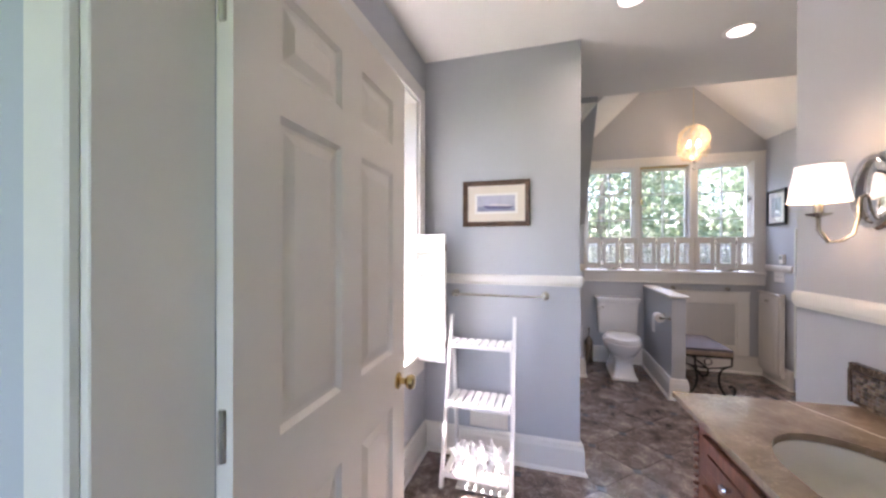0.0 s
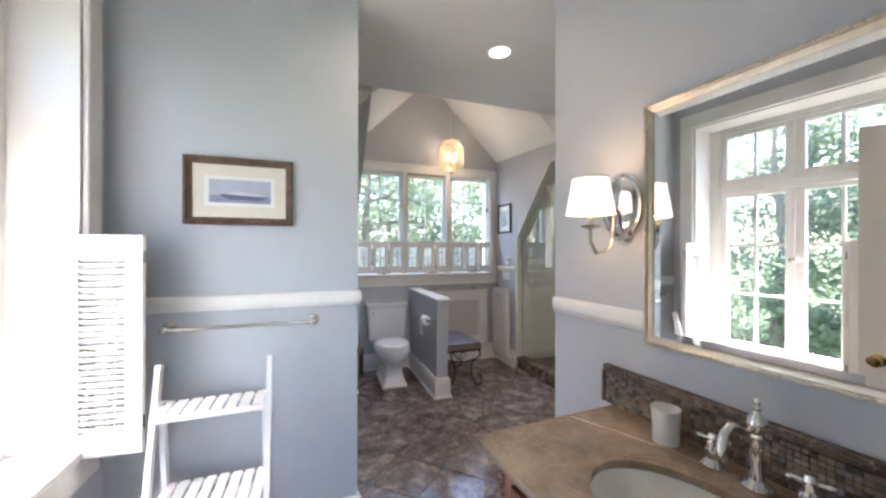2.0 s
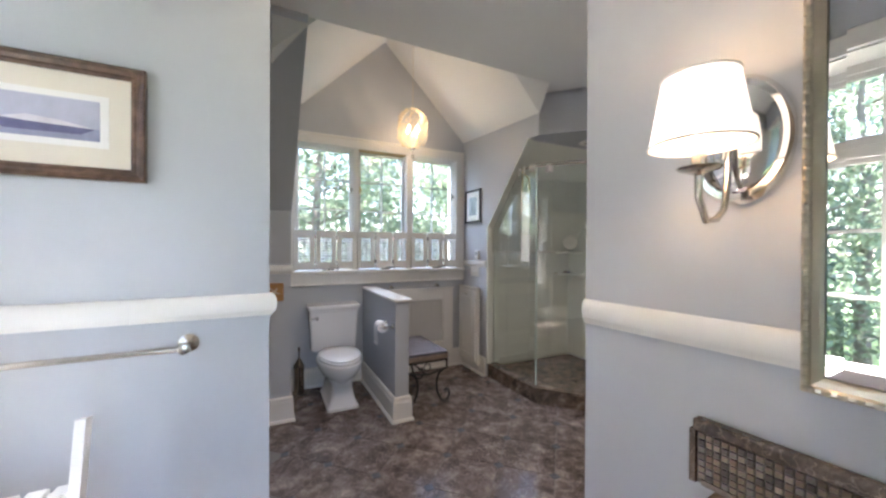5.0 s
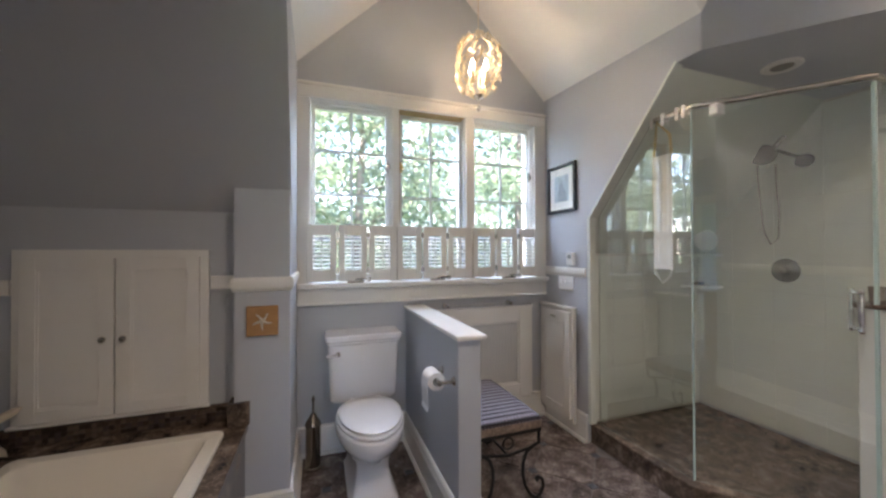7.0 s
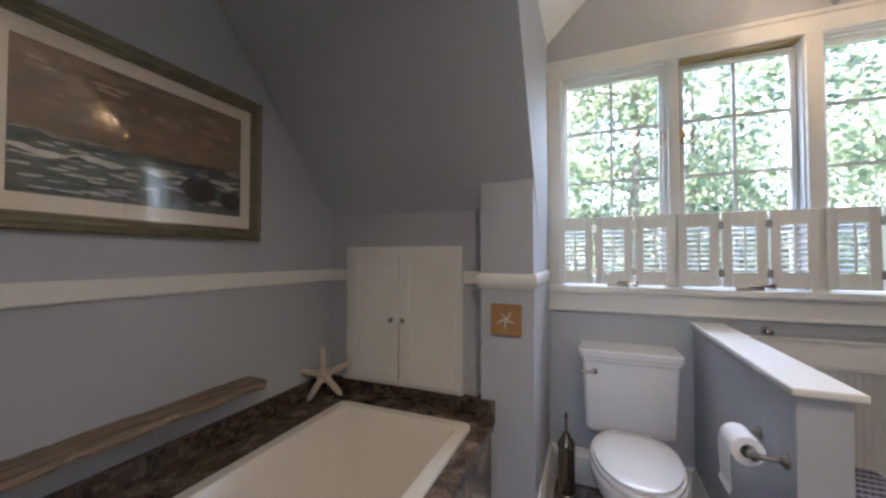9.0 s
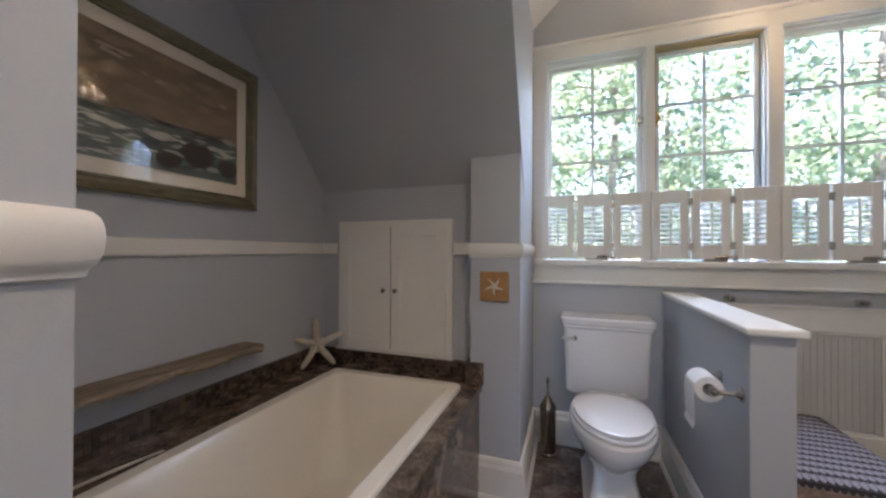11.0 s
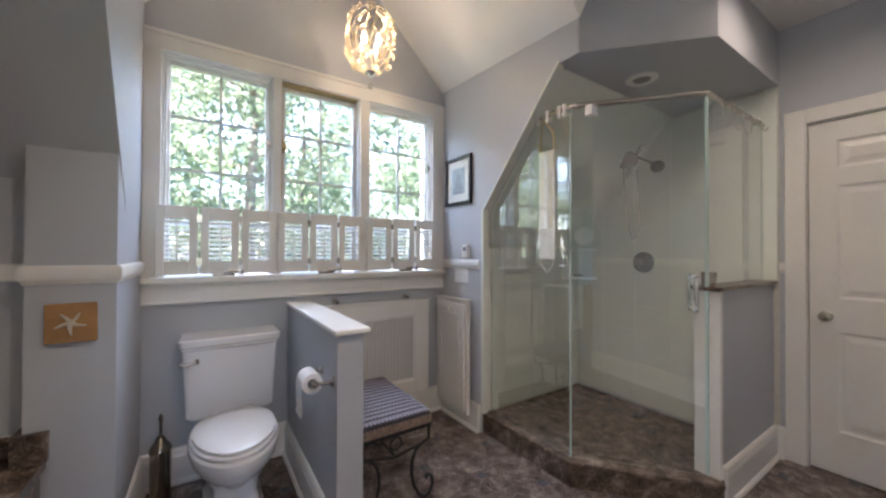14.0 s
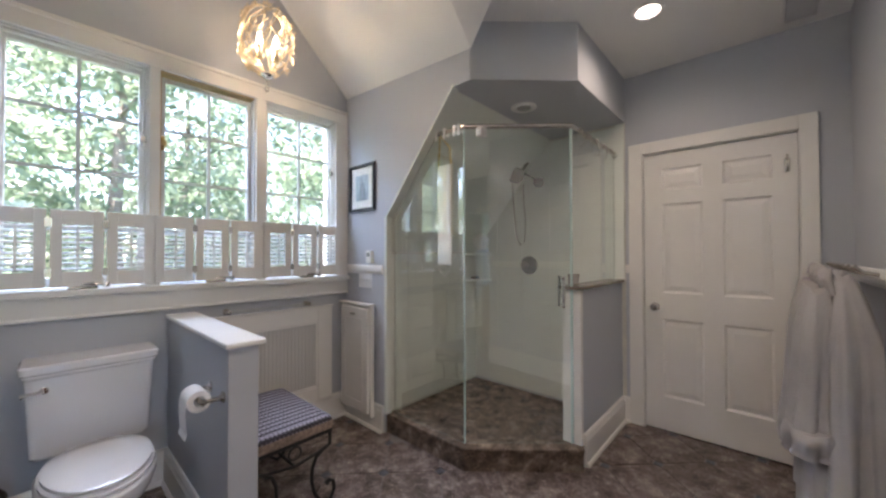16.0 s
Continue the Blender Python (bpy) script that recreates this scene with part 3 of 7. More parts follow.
def dormer_window(i, x0, x1, wood_liner):
    win = tagged(new("window_%d" % i), "white casement window of six panes with grid bars", kind="structure")
    win.location = ((x0 + x1) / 2, NY + 0.055, WZ0)
    w, h = (x1 - x0) / 2, WZ1 - WZ0
    edge = GILT_W if wood_liner else TRIM
    j = 0.008
    part("window_frame", boxes((w - j, w, -0.054, 0.1, 0, h), (-w + j, w - j, -0.054, 0.1, 0, j)), GREYW if wood_liner else TRIM, win)
    part("window_liner", boxes((-w, -w + j, -0.054, 0.1, 0, h), (-w + j, w - j, -0.054, 0.1, h - j, h)), edge, win)
    s0, s1 = -w + j + 0.004, w - j - 0.004
    if not wood_liner:
        part("stop_moulding", boxes((s0, s0 + 0.01, -0.04, -0.015, 0.01, h - 0.01), (s1 - 0.01, s1, -0.04, -0.015, 0.01, h - 0.01), (s0 + 0.01, s1 - 0.01, -0.04, -0.015, h - 0.022, h - 0.01), bevel=0.004), TRIM, win)
    f = 0.022
    part("sash", boxes((s0, s0 + f, -0.01, 0.03, 0.02, h - 0.02), (s1 - f, s1, -0.01, 0.03, 0.02, h - 0.02), (s0 + f, s1 - f, -0.01, 0.03, h - 0.045, h - 0.02), (s0 + f, s1 - f, -0.01, 0.03, 0.02, 0.06), bevel=0.003), TRIM if not wood_liner else GREYW, win)
    z0, z1 = 0.06, h - 0.045
    mid = (s0 + s1) / 2
    m = 0.007
    part("grid_bar", boxes((mid - m, mid + m, 0.0, 0.02, z0, z1)), GREYW, win)
    zs = [2.02 - WZ0, 1.722 - WZ0, 1.42 - WZ0]
    for z in zs:
        part("grid_bar", boxes((s0 + f, mid - m, 0.001, 0.019, z - m, z + m), (mid + m, s1 - f, 0.001, 0.019, z - m, z + m)), GREYW, win)
    rows = [z0] + zs[::-1] + [z1]
    for a, b in zip(rows, rows[1:]):
        for c, d in ((s0 + f, mid - m), (mid + m, s1 - f)):
            p = part("pane", boxes((c, d, 0.008, 0.012, a + m * (a != z0), b - m * (b != z1))), GLASS, win)
            p.visible_shadow = False
    # crank and latch
    crank = bmesh.new()
    box(crank, 0.02 - 0.055, 0.02 + 0.055, -0.107, -0.075, 0.0, 0.018, 0.005)
    tube(crank, [(0.02, -0.09, 0.01), (0.02, -0.095, 0.028), (0.06, -0.105, 0.03), (0.10, -0.107, 0.024)], 0.009, 8)
    lathe(crank, [(0.0, 0), (0.012, 0.005), (0.015, 0.018), (0.011, 0.03), (0, 0.034)], (0.105, -0.107, 0.008), 10)
    part("crank_handle", crank, NICKEL, win, "nickel casement crank")
    sd_ = -1 if wood_liner else 1
    lx = sorted((sd_ * (w - 0.03), sd_ * (w - 0.012))) + sorted((sd_ * (w - 0.035), sd_ * (w - 0.006)))
    part("latch", boxes((lx[0], lx[1], -0.035, -0.01, 0.78, 0.86), (lx[2], lx[3], -0.05, -0.035, 0.80, 0.835), bevel=0.004), BRASS if wood_liner else NICKEL, win)
    return win


GILT_W = mat("golden_stained_liner", (0.42, 0.29, 0.14), 0.5, var=0.15, scale=8)
GREYW = mat("pale_grey_sash", (0.55, 0.57, 0.58), 0.45, var=0.05)
for i, (a, b) in enumerate(WINS):
    dormer_window(i + 1, a, b, i == 1)


def shutter_leaf(parent, w, h, lou_z0, lou_z1, lou_x0, lou_x1, tilt, n, m=None):
    """One louvred leaf standing on z 0 from x 0 to w; louvres in their opening."""
    m = m or Matrix()
    leaf = part("leaf", boxes((0, lou_x0, -0.012, 0.012, 0, h), (lou_x1, w, -0.012, 0.012, 0, h), (lou_x0, lou_x1, -0.012, 0.012, 0, lou_z0), (lou_x0, lou_x1, -0.012, 0.012, lou_z1, h), bevel=0.002), TRIM, parent)
    leaf.matrix_local = m
    pitch = (lou_z1 - lou_z0) / n
    slat_bm = boxes((lou_x0, lou_x1, -0.014, 0.014, -0.0025, 0.0025), bevel=0.001)
    me = None
    for i in range(n):
        if me is None:
            s = part("louvre", slat_bm, TRIM, leaf)
            me = s.data
        else:
            s = new("louvre", me)
            s.parent = leaf
        s.matrix_local = Matrix.Translation((0, 0, lou_z0 + (i + 0.5) * pitch)) @ Matrix.Rotation(radians(tilt), 4, "X")
    part("tilt_rod", boxes(((lou_x0 + lou_x1) / 2 - 0.004, (lou_x0 + lou_x1) / 2 + 0.004, -0.026, -0.018, lou_z0 + 0.01, lou_z1 - 0.01)), TRIM, leaf)
    return leaf


# cafe shutters, three leaves at each dormer window
for x0, x1 in WINS:
    x0, x1 = x0 - 0.02, x1 + 0.02
    sh = thing("cafe_shutters", (x0, NY - 0.034, WZ0 + 0.018), "white louvred cafe shutters closed across the lower window", "shutter", "dormer cafe shutters")
    n, gap = 3, 0.012
    w = (x1 - x0 - gap * 2) / 3
    for j in range(3):
        shutter_leaf(sh, w, 0.375, 0.075, 0.305, 0.04, w - 0.04, 18, 9, Matrix.Translation((j * (w + gap), 0, 0)))
        if j:
            for z in (0.05, 0.29):
                part("hinge", boxes((j * (w + gap) - gap - 0.006, j * (w + gap) + 0.006, -0.017, -0.012, z, z + 0.04)), NICKEL, sh)

# ---------- west window ----------
win = tagged(new("window_4"), "white casement pair with transom lights in a deep reveal", kind="structure")
win.location = (W - 0.2, (RV0 + RV1) / 2, RVZ0)
hw, h = (RV1 - RV0) / 2, RVZ1 - RVZ0
structure("trim_west_casing", boxes((W, W + 0.02, RV0 - 0.085, RV0, RVZ0 - 0.03, RVZ1), (W, W + 0.02, RV1, RV1 + 0.09, RVZ0 - 0.03, RVZ1), (W, W + 0.02, RV0 - 0.085, RV1 + 0.09, RVZ1, RVZ1 + 0.1), bevel=0.004), TRIM, "wide white painted window casing")
structure("trim_west_reveal", boxes((W - 0.2, W - 0.001, RV0, RV0 + 0.012, RVZ0 + 0.002, RVZ1 - 0.012), (W - 0.2, W - 0.001, RV1 - 0.012, RV1, RVZ0 + 0.002, RVZ1 - 0.012), (W - 0.2, W - 0.001, RV0, RV1, RVZ1 - 0.012, RVZ1 - 0.001)), TRIM)
structure("trim_west_stool", boxes((W - 0.2, W + 0.024, RV0 - 0.09, RV1 + 0.095, RVZ0 - 0.03, RVZ0), bevel=0.005, seg=2), TRIM, "white window stool")
structure("trim_west_apron", boxes((W, W + 0.018, RV0 - 0.08, RV1 + 0.085, RVZ0 - 0.13, RVZ0 - 0.03), bevel=0.003), TRIM)
zt = 1.86 - RVZ0
part("window_frame", boxes((-0.06, 0, -hw, -hw + 0.075, 0, h), (-0.06, 0, hw - 0.075, hw, 0, h), (-0.06, 0, -hw + 0.075, hw - 0.075, h - 0.06, h), (-0.06, 0, -hw + 0.075, hw - 0.075, zt - 0.032, zt + 0.032), bevel=0.004), TRIM, win)
for sgn in (-1, 1):
    for a, b, nr in ((0.0, zt - 0.032, 3), (zt + 0.032, h - 0.06, 1)):
        y0, y1 = (0.002, hw - 0.075) if sgn > 0 else (-hw + 0.075, -0.002)
        f = 0.048
        sash = part("sash", boxes((-0.05, -0.008, y0, y0 + f, a, b), (-0.05, -0.008, y1 - f, y1, a, b), (-0.05, -0.008, y0 + f, y1 - f, a, a + f), (-0.05, -0.008, y0 + f, y1 - f, b - f * 0.6, b), bevel=0.003), TRIM, win)
        ym = (y0 + y1) / 2
        z0, z1 = a + f, b - f * 0.6
        part("grid_bar", boxes((-0.04, -0.018, ym - 0.009, ym + 0.009, z0, z1)), TRIM, sash)
        for i in range(nr):
            za, zb = z0 + (z1 - z0) * i / nr, z0 + (z1 - z0) * (i + 1) / nr
            if i:
                part("grid_bar", boxes((-0.039, -0.019, y0 + f, ym - 0.009, za - 0.009, za + 0.009), (-0.039, -0.019, ym + 0.009, y1 - f, za - 0.009, za + 0.009)), TRIM, sash)
            for c, d in ((y0 + f, ym - 0.009), (ym + 0.009, y1 - f)):
                p = part("pane", boxes((-0.03, -0.026, c, d, za + 0.009 * (i > 0), zb - 0.009 * (i < nr - 1))), GLASS, sash)
                p.visible_shadow = False
lt = boxes((0.0, 0.012, -0.012, 0.03, 0.64, 0.67), bevel=0.003)
tube(lt, [(0.012, 0.005, 0.655), (0.03, 0.005, 0.655), (0.034, -0.06, 0.652)], 0.006, 8)
part("latch", lt, NICKEL, win, "nickel casement latch")


def folded_shutter(p, q, r, label):
    """Two hinged leaves: from the casing at p to the fold q, then back to r."""
    sh = thing("folding_shutter", (p[0], p[1], RVZ0 - 0.03), label, "shutter", "west window shutters")
    for a, b in ((p, q), (q, r)):
        d = Vector((b[0] - a[0], b[1] - a[1]))
        w = d.length - 0.006
        m = Matrix.Translation((a[0] - p[0], a[1] - p[1], 0)) @ Matrix.Rotation(math.atan2(d.y, d.x), 4, "Z")
        shutter_leaf(sh, w, 0.805, 0.085, 0.725, min(0.055, w * 0.3), w - min(0.045, w * 0.28), 38, 28, m)
    for z in (0.09, 0.70):
        hg = lathe(bmesh.new(), [(0.006, 0), (0.006, 0.045)], (q[0] - p[0], q[1] - p[1], z), 8)
        part("hinge", hg, NICKEL, sh, "small nickel hinge")
    return sh


folded_shutter((W + 0.04, RV1 + 0.02), (0.440, 4.672), (0.195, 4.69), "white louvred shutter folded open at a bright window")
folded_shutter((W + 0.04, RV0 + 0.01), (0.345, 3.90), (0.245, 3.905), "white louvred shutter folded open behind the door")


# ---------- doors ----------
def panel_door(name, w, h, t, label, knob_mat, knob_x, knob_z, material):
    """A six-panel door in x 0..w, y 0..t, z 0..h."""
    d = tagged(new(name), label, kind="structure")
    st, mid = 0.115, 0.11
    cols = [(st, w / 2 - mid / 2), (w / 2 + mid / 2, w - st)]
    rows = [(0.24, 0.24 + 0.28 * h), (0.24 + 0.28 * h + 0.19, h * 0.815), (h * 0.815 + 0.10, h - 0.115)]
    bm = bmesh.new()
    for a, b in ((0, st), (w / 2 - mid / 2, w / 2 + mid / 2), (w - st, w)):
        box(bm, a, b, 0, t, 0, h)
    zs = [0] + [v for r_ in rows for v in r_] + [h]
    for c in cols:
        for a, b in zip(zs[0::2], zs[1::2]):
            box(bm, c[0], c[1], 0, t, a, b)
    part("slab", bm, material, d)
    for c in cols:
        for r_ in rows:
            x0, x1, z0, z1 = c[0], c[1], r_[0], r_[1]
            bm = bmesh.new()
            # sunk edge, then a raised field, on both faces
            for y_edge, y_deep, y_field in ((0.001, 0.011, 0.004), (t - 0.001, t - 0.011, t - 0.004)):
                rings = [[(x0 + o, y, z0 + o), (x1 - o, y, z0 + o), (x1 - o, y, z1 - o), (x0 + o, y, z1 - o)] for o, y in ((0.0, y_edge), (0.012, y_deep), (0.022, y_deep), (0.05, y_field))]
                vr = [[bm.verts.new(v) for v in ring] for ring in rings]
                for p, q in zip(vr, vr[1:]):
                    for i in range(4):
                        bm.faces.new((p[i], p[(i + 1) % 4], q[(i + 1) % 4], q[i]))
                bm.faces.new(vr[-1])
            part("panel", bm, material, d)
    for side, sy in ((-1, 0.0), (1, t)):
        m = Matrix.Translation((knob_x, sy, knob_z)) @ Matrix.Rotation(radians(90 if side < 0 else -90), 4, "X")
        part("knob", lathe(bmesh.new(), [(0.0, 0), (0.03, 0.0), (0.03, 0.006), (0.012, 0.012), (0.011, 0.03), (0.022, 0.038), (0.028, 0.05), (0.024, 0.062), (0.0, 0.068)], m=m, seg=20), knob_mat, d, smooth=True)
    part("latch_plate", boxes((w - 0.0005 if knob_x > w / 2 else -0.002, w + 0.002 if knob_x > w / 2 else 0.0005, t / 2 - 0.012, t / 2 + 0.012, knob_z - 0.03, knob_z + 0.03)), knob_mat, d)
    return d


od = panel_door("door_1", 0.81, 2.0, 0.035, "cream six-panel door standing open with an aged brass knob", BRASS, 0.745, 0.875, DOORW)
od.matrix_world = Matrix.Translation((0.516, 3.0025, 0.012)) @ Matrix.Rotation(radians(92.0), 4, "Z") @ Matrix.Translation((0, -0.035, 0))
for z in (0.25, 1.0, 1.75):
    part("hinge", lathe(bmesh.new(), [(0.007, 0), (0.007, 0.09)], (-0.001, 0.02, z), 8), NICKEL, od)
structure("trim_doorway_jamb", boxes((DX0 - 0.02, DX0, SY0 - 0.005, SY + 0.001, 0, DZ), (DX1, DX1 + 0.02, SY0 - 0.005, SY + 0.001, 0, DZ), (DX0, DX1, SY0 - 0.005, SY + 0.001, DZ - 0.02, DZ), bevel=0.002), DOORW, "cream painted door jamb")
structure("trim_doorway_casing", boxes((DX0 - 0.1, DX0 - 0.015, SY0 - 0.02, SY0 - 0.003, 0, DZ + 0.08), (DX1 + 0.015, DX1 + 0.1, SY0 - 0.02, SY0 - 0.003, 0, DZ + 0.08), (DX0 - 0.015, DX1 + 0.015, SY0 - 0.02, SY0 - 0.003, DZ - 0.005, DZ + 0.08), bevel=0.004), DOORW)
structure("trim_doorway_casing_inside", boxes((DX1 + 0.012, DX1 + 0.1, SY + 0.002, SY + 0.02, 0, DZ + 0.08), (DX0 + 0.03, DX1 + 0.012, SY + 0.002, SY + 0.02, DZ - 0.005, DZ + 0.08), bevel=0.004), DOORW)

fd = panel_door("door_2", D2Y1 - D2Y0 - 0.005, D2Z - 0.015, 0.035, "white six-panel door, closed, with a satin nickel knob", NICKEL, D2Y1 - D2Y0 - 0.075, 0.89, TRIM)
fd.matrix_world = Matrix.Translation((FX + 0.043, D2Y0 + 0.0025, 0.01)) @ Matrix.Rotation(radians(90), 4, "Z")
structure("trim_door_2_jamb", boxes((FX - 0.001, FX + 0.12, D2Y0 - 0.015, D2Y0, 0, D2Z), (FX - 0.001, FX + 0.12, D2Y1, D2Y1 + 0.015, 0, D2Z), (FX - 0.001, FX + 0.12, D2Y0, D2Y1, D2Z, D2Z + 0.015), (FX + 0.09, FX + 0.12, D2Y0, D2Y1, 0, D2Z)), TRIM)
structure("trim_door_2_casing", boxes((FX - 0.02, FX - 0.002, D2Y0 - 0.085, D2Y0 - 0.004, 0, D2Z + 0.09), (FX - 0.02, FX - 0.002, D2Y1 + 0.004, D2Y1 + 0.1, 0, D2Z + 0.09), (FX - 0.02, FX - 0.002, D2Y0 - 0.004, D2Y1 + 0.004, D2Z + 0.004, D2Z + 0.09), bevel=0.004), TRIM, "wide white door casing")
hook = thing("coat_hook", (FX + 0.006, 4.62, 1.84), "small dark metal hook on the white door", "hook")
bm = boxes((-0.004, 0.002, -0.012, 0.012, -0.05, 0.03), bevel=0.002)
tube(bm, [(0, 0, 0.02), (-0.03, 0, 0.03), (-0.05, 0, 0.045)], 0.005, 8)
tube(bm, [(0, 0, -0.03), (-0.03, 0, -0.045), (-0.04, 0, -0.02)], 0.005, 8)
part("hook", bm, NICKEL, hook)


# ---------- vanity ----------
def at_wall(name, x, y, z, label, category, group=""):
    """A thing whose own x and y run square to the mirror wall; x, y as in on_mirror_wall."""
    t = thing(name, on_mirror_wall(x, y, z), label, category, group, ETURN)
    return t


def ring_plate(bm, x0, x1, y0, y1, hole, z0, z1):
    """A slab with a hole; hole is a list of points round its rim."""
    n = len(hole)
    cx, cy = sum(p[0] for p in hole) / n, sum(p[1] for p in hole) / n
    outer = []
    for hx, hy in hole:
        dx, dy = hx - cx, hy - cy
        k = min(((x1 - cx) / dx if dx > 0 else (x0 - cx) / dx) if abs(dx) > 1e-9 else 1e9, ((y1 - cy) / dy if dy > 0 else (y0 - cy) / dy) if abs(dy) > 1e-9 else 1e9)
        outer.append((cx + dx * k, cy + dy * k))
    for c in ((x0, y0), (x1, y0), (x1, y1), (x0, y1)):
        i = min(range(n), key=lambda j: (outer[j][0] - c[0]) ** 2 + (outer[j][1] - c[1]) ** 2)
        outer[i] = c
    rings = [[bm.verts.new((*p, z)) for p in pts] for pts, z in ((outer, z0), (outer, z1), (hole, z1), (hole, z0))]
    for a, b in zip(rings, rings[1:] + rings[:1]):
        for i in range(n):
            bm.faces.new((a[i], a[(i + 1) % n], b[(i + 1) % n], b[i]))
    return bm


VZ = 0.865
van = at_wall("vanity_cabinet", 0, 0, 0, "red-brown wooden vanity cabinet with raised panels", "cabinet")
part("body", boxes((-0.50, -0.48, -1.27, -0.36, 0.09, VZ - 0.022), (-0.48, -0.004, -0.38, -0.36, 0.09, VZ - 0.022), (-0.48, -0.004, -1.27, -1.25, 0.09, VZ - 0.022), (-0.48, -0.004, -1.25, -0.38, 0.09, 0.11)), CHERRY, van)
part("plinth", boxes((-0.46, -0.004, -1.27, -0.40, 0.0, 0.09)), CHERRY, van)
part("cornice", sweep_profile(bmesh.new(), [(0, VZ - 0.075), (0.014, VZ - 0.073), (0.020, VZ - 0.055), (0.034, VZ - 0.042), (0.040, VZ - 0.022), (0, VZ - 0.022)], [(-0.004, -0.36), (-0.50, -0.36), (-0.50, -1.27)][::-1]), CHERRY, van)
for z0, z1 in ((0.16, 0.60), (0.635, 0.765)):
    for y0, y1 in ((-0.80, -0.42), (-1.22, -0.84)):
        dr = part("door" if z1 < 0.7 else "drawer", boxes((-0.518, -0.50, y0, y1, z0, z1), (-0.524, -0.517, y0 + 0.05, y1 - 0.05, z0 + 0.04, z1 - 0.04), bevel=0.005, seg=2), CHERRY, van)
        part("knob", lathe(bmesh.new(), [(0.006, 0), (0.006, 0.012), (0.014, 0.02), (0.012, 0.027), (0, 0.03)], m=Matrix.Translation((-0.522, y0 + 0.04 if z1 < 0.7 else (y0 + y1) / 2, (z0 + z1) / 2)) @ Matrix.Rotation(radians(-90), 4, "Y"), seg=14), NICKEL, dr)
part("end_panel", boxes((-0.46, -0.04, -0.361, -0.352, 0.14, 0.76), (-0.40, -0.10, -0.353, -0.346, 0.2, 0.70), bevel=0.004), CHERRY, van)
bead = bmesh.new()
for i in range(26):
    lathe(bead, [(0, -0.008), (0.007, -0.005), (0.009, 0), (0.007, 0.005), (0, 0.008)], (-0.508, -0.364, 0.12 + i * 0.0265), 8)
part("beaded_corner", bead, CHERRY, van, smooth=True)

SX, SYC, SRX, SRY = -0.325, -0.805, 0.165, 0.235
top = at_wall("countertop", 0, 0, 0, "polished tan marble countertop with a pale vein", "countertop")
hole = [(SX + SRX * math.cos(2 * math.pi * i / 64), SYC + SRY * math.sin(2 * math.pi * i / 64)) for i in range(64)]
bm = ring_plate(bmesh.new(), -0.57, -0.004, -1.275, -0.325, hole, VZ - 0.02, VZ)
bmesh.ops.bevel(bm, geom=[e for e in bm.edges if abs(e.verts[0].co.z - VZ) < 1e-6 and abs(e.verts[1].co.z - VZ) < 1e-6 and len(e.link_faces) == 2 and abs(e.calc_face_angle(0)) > 0.5], offset=0.006, segments=3, profile=0.5, affect="EDGES")
part("slab", bm, CREAM, top)
pv = [(-0.225, -0.33), (-0.20, -0.40), (-0.165, -0.46), (-0.145, -0.53), (-0.115, -0.60), (-0.10, -0.68), (-0.07, -0.76), (-0.055, -0.85)]
bm = bmesh.new()
tube(bm, [(x + 0.003 * math.sin(i * 2.1), y, VZ - 0.0022) for i, (x, y) in enumerate(pv)], [0.003, 0.0032, 0.0028, 0.0034, 0.0028, 0.0026, 0.003, 0.002], 8)
part("vein", bm, mat("white_calcite", (0.6, 0.54, 0.46), 0.2, var=0.1, scale=60), top, "pale calcite vein")
sink = at_wall("sink_basin", SX, SYC, VZ - 0.0215, "cream oval undermount ceramic sink", "sink")
bm = bmesh.new()
prof = [(1.05, 0.0), (0.99, -0.002), (0.96, -0.02), (0.90, -0.06), (0.78, -0.10), (0.55, -0.135), (0.28, -0.148), (0.12, -0.15)]
lathe(bm, prof, seg=48, sx=SRX * 1.02, sy=SRY * 1.02, caps=False)
bm.faces.new([v for v in bm.verts if v.co.z < -0.1499])
part("bowl", bm, ACRY, sink, smooth=True)
part("drain", lathe(bmesh.new(), [(0.024, -0.146), (0.022, -0.141), (0.012, -0.143), (0, -0.143)], seg=20), CHROME, sink, smooth=True)

spl = at_wall("backsplash", 0, 0, 0, "brown stone mosaic backsplash with a marble cap", "backsplash")
part("backing", boxes((-0.018, -0.002, -1.275, -0.29, VZ + 0.0005, 0.975)), GROUT, spl)
part("cap", boxes((-0.03, -0.002, -1.275, -0.285, 0.975, 1.0), bevel=0.005, seg=2), MARB, spl)
part("base_strip", boxes((-0.024, -0.0185, -1.275, -0.30, VZ + 0.0005, VZ + 0.012)), MARB, spl)
part("end_strip", boxes((-0.025, -0.002, -0.2895, -0.278, VZ + 0.0005, 0.975)), MARB, spl)
MP, MZ = 0.0135, 0.0137
tile_me, rest = None, bmesh.new()
for i in range(71):
    for j in range(7):
        x, y, z = random.uniform(-0.0008, 0.0008), -0.300 - i * MP, VZ + 0.0185 + j * MZ
        if i > 41:
            box(rest, -0.0235 + x, -0.016, y - 0.0059, y + 0.0059, z - 0.006, z + 0.006)
            continue
        if tile_me is None:
            o = part("mosaic_tile", boxes((-0.0235, -0.016, -0.0059, 0.0059, -0.006, 0.006), bevel=0.0012), MOSAIC, spl)
            tile_me = o.data
        else:
            o = new("mosaic_tile", tile_me)
            o.parent = spl
        o.location = (x, y, z)
tagged(part("mosaic_rest", rest, MOSAIC_REST, spl), kind="stuff")

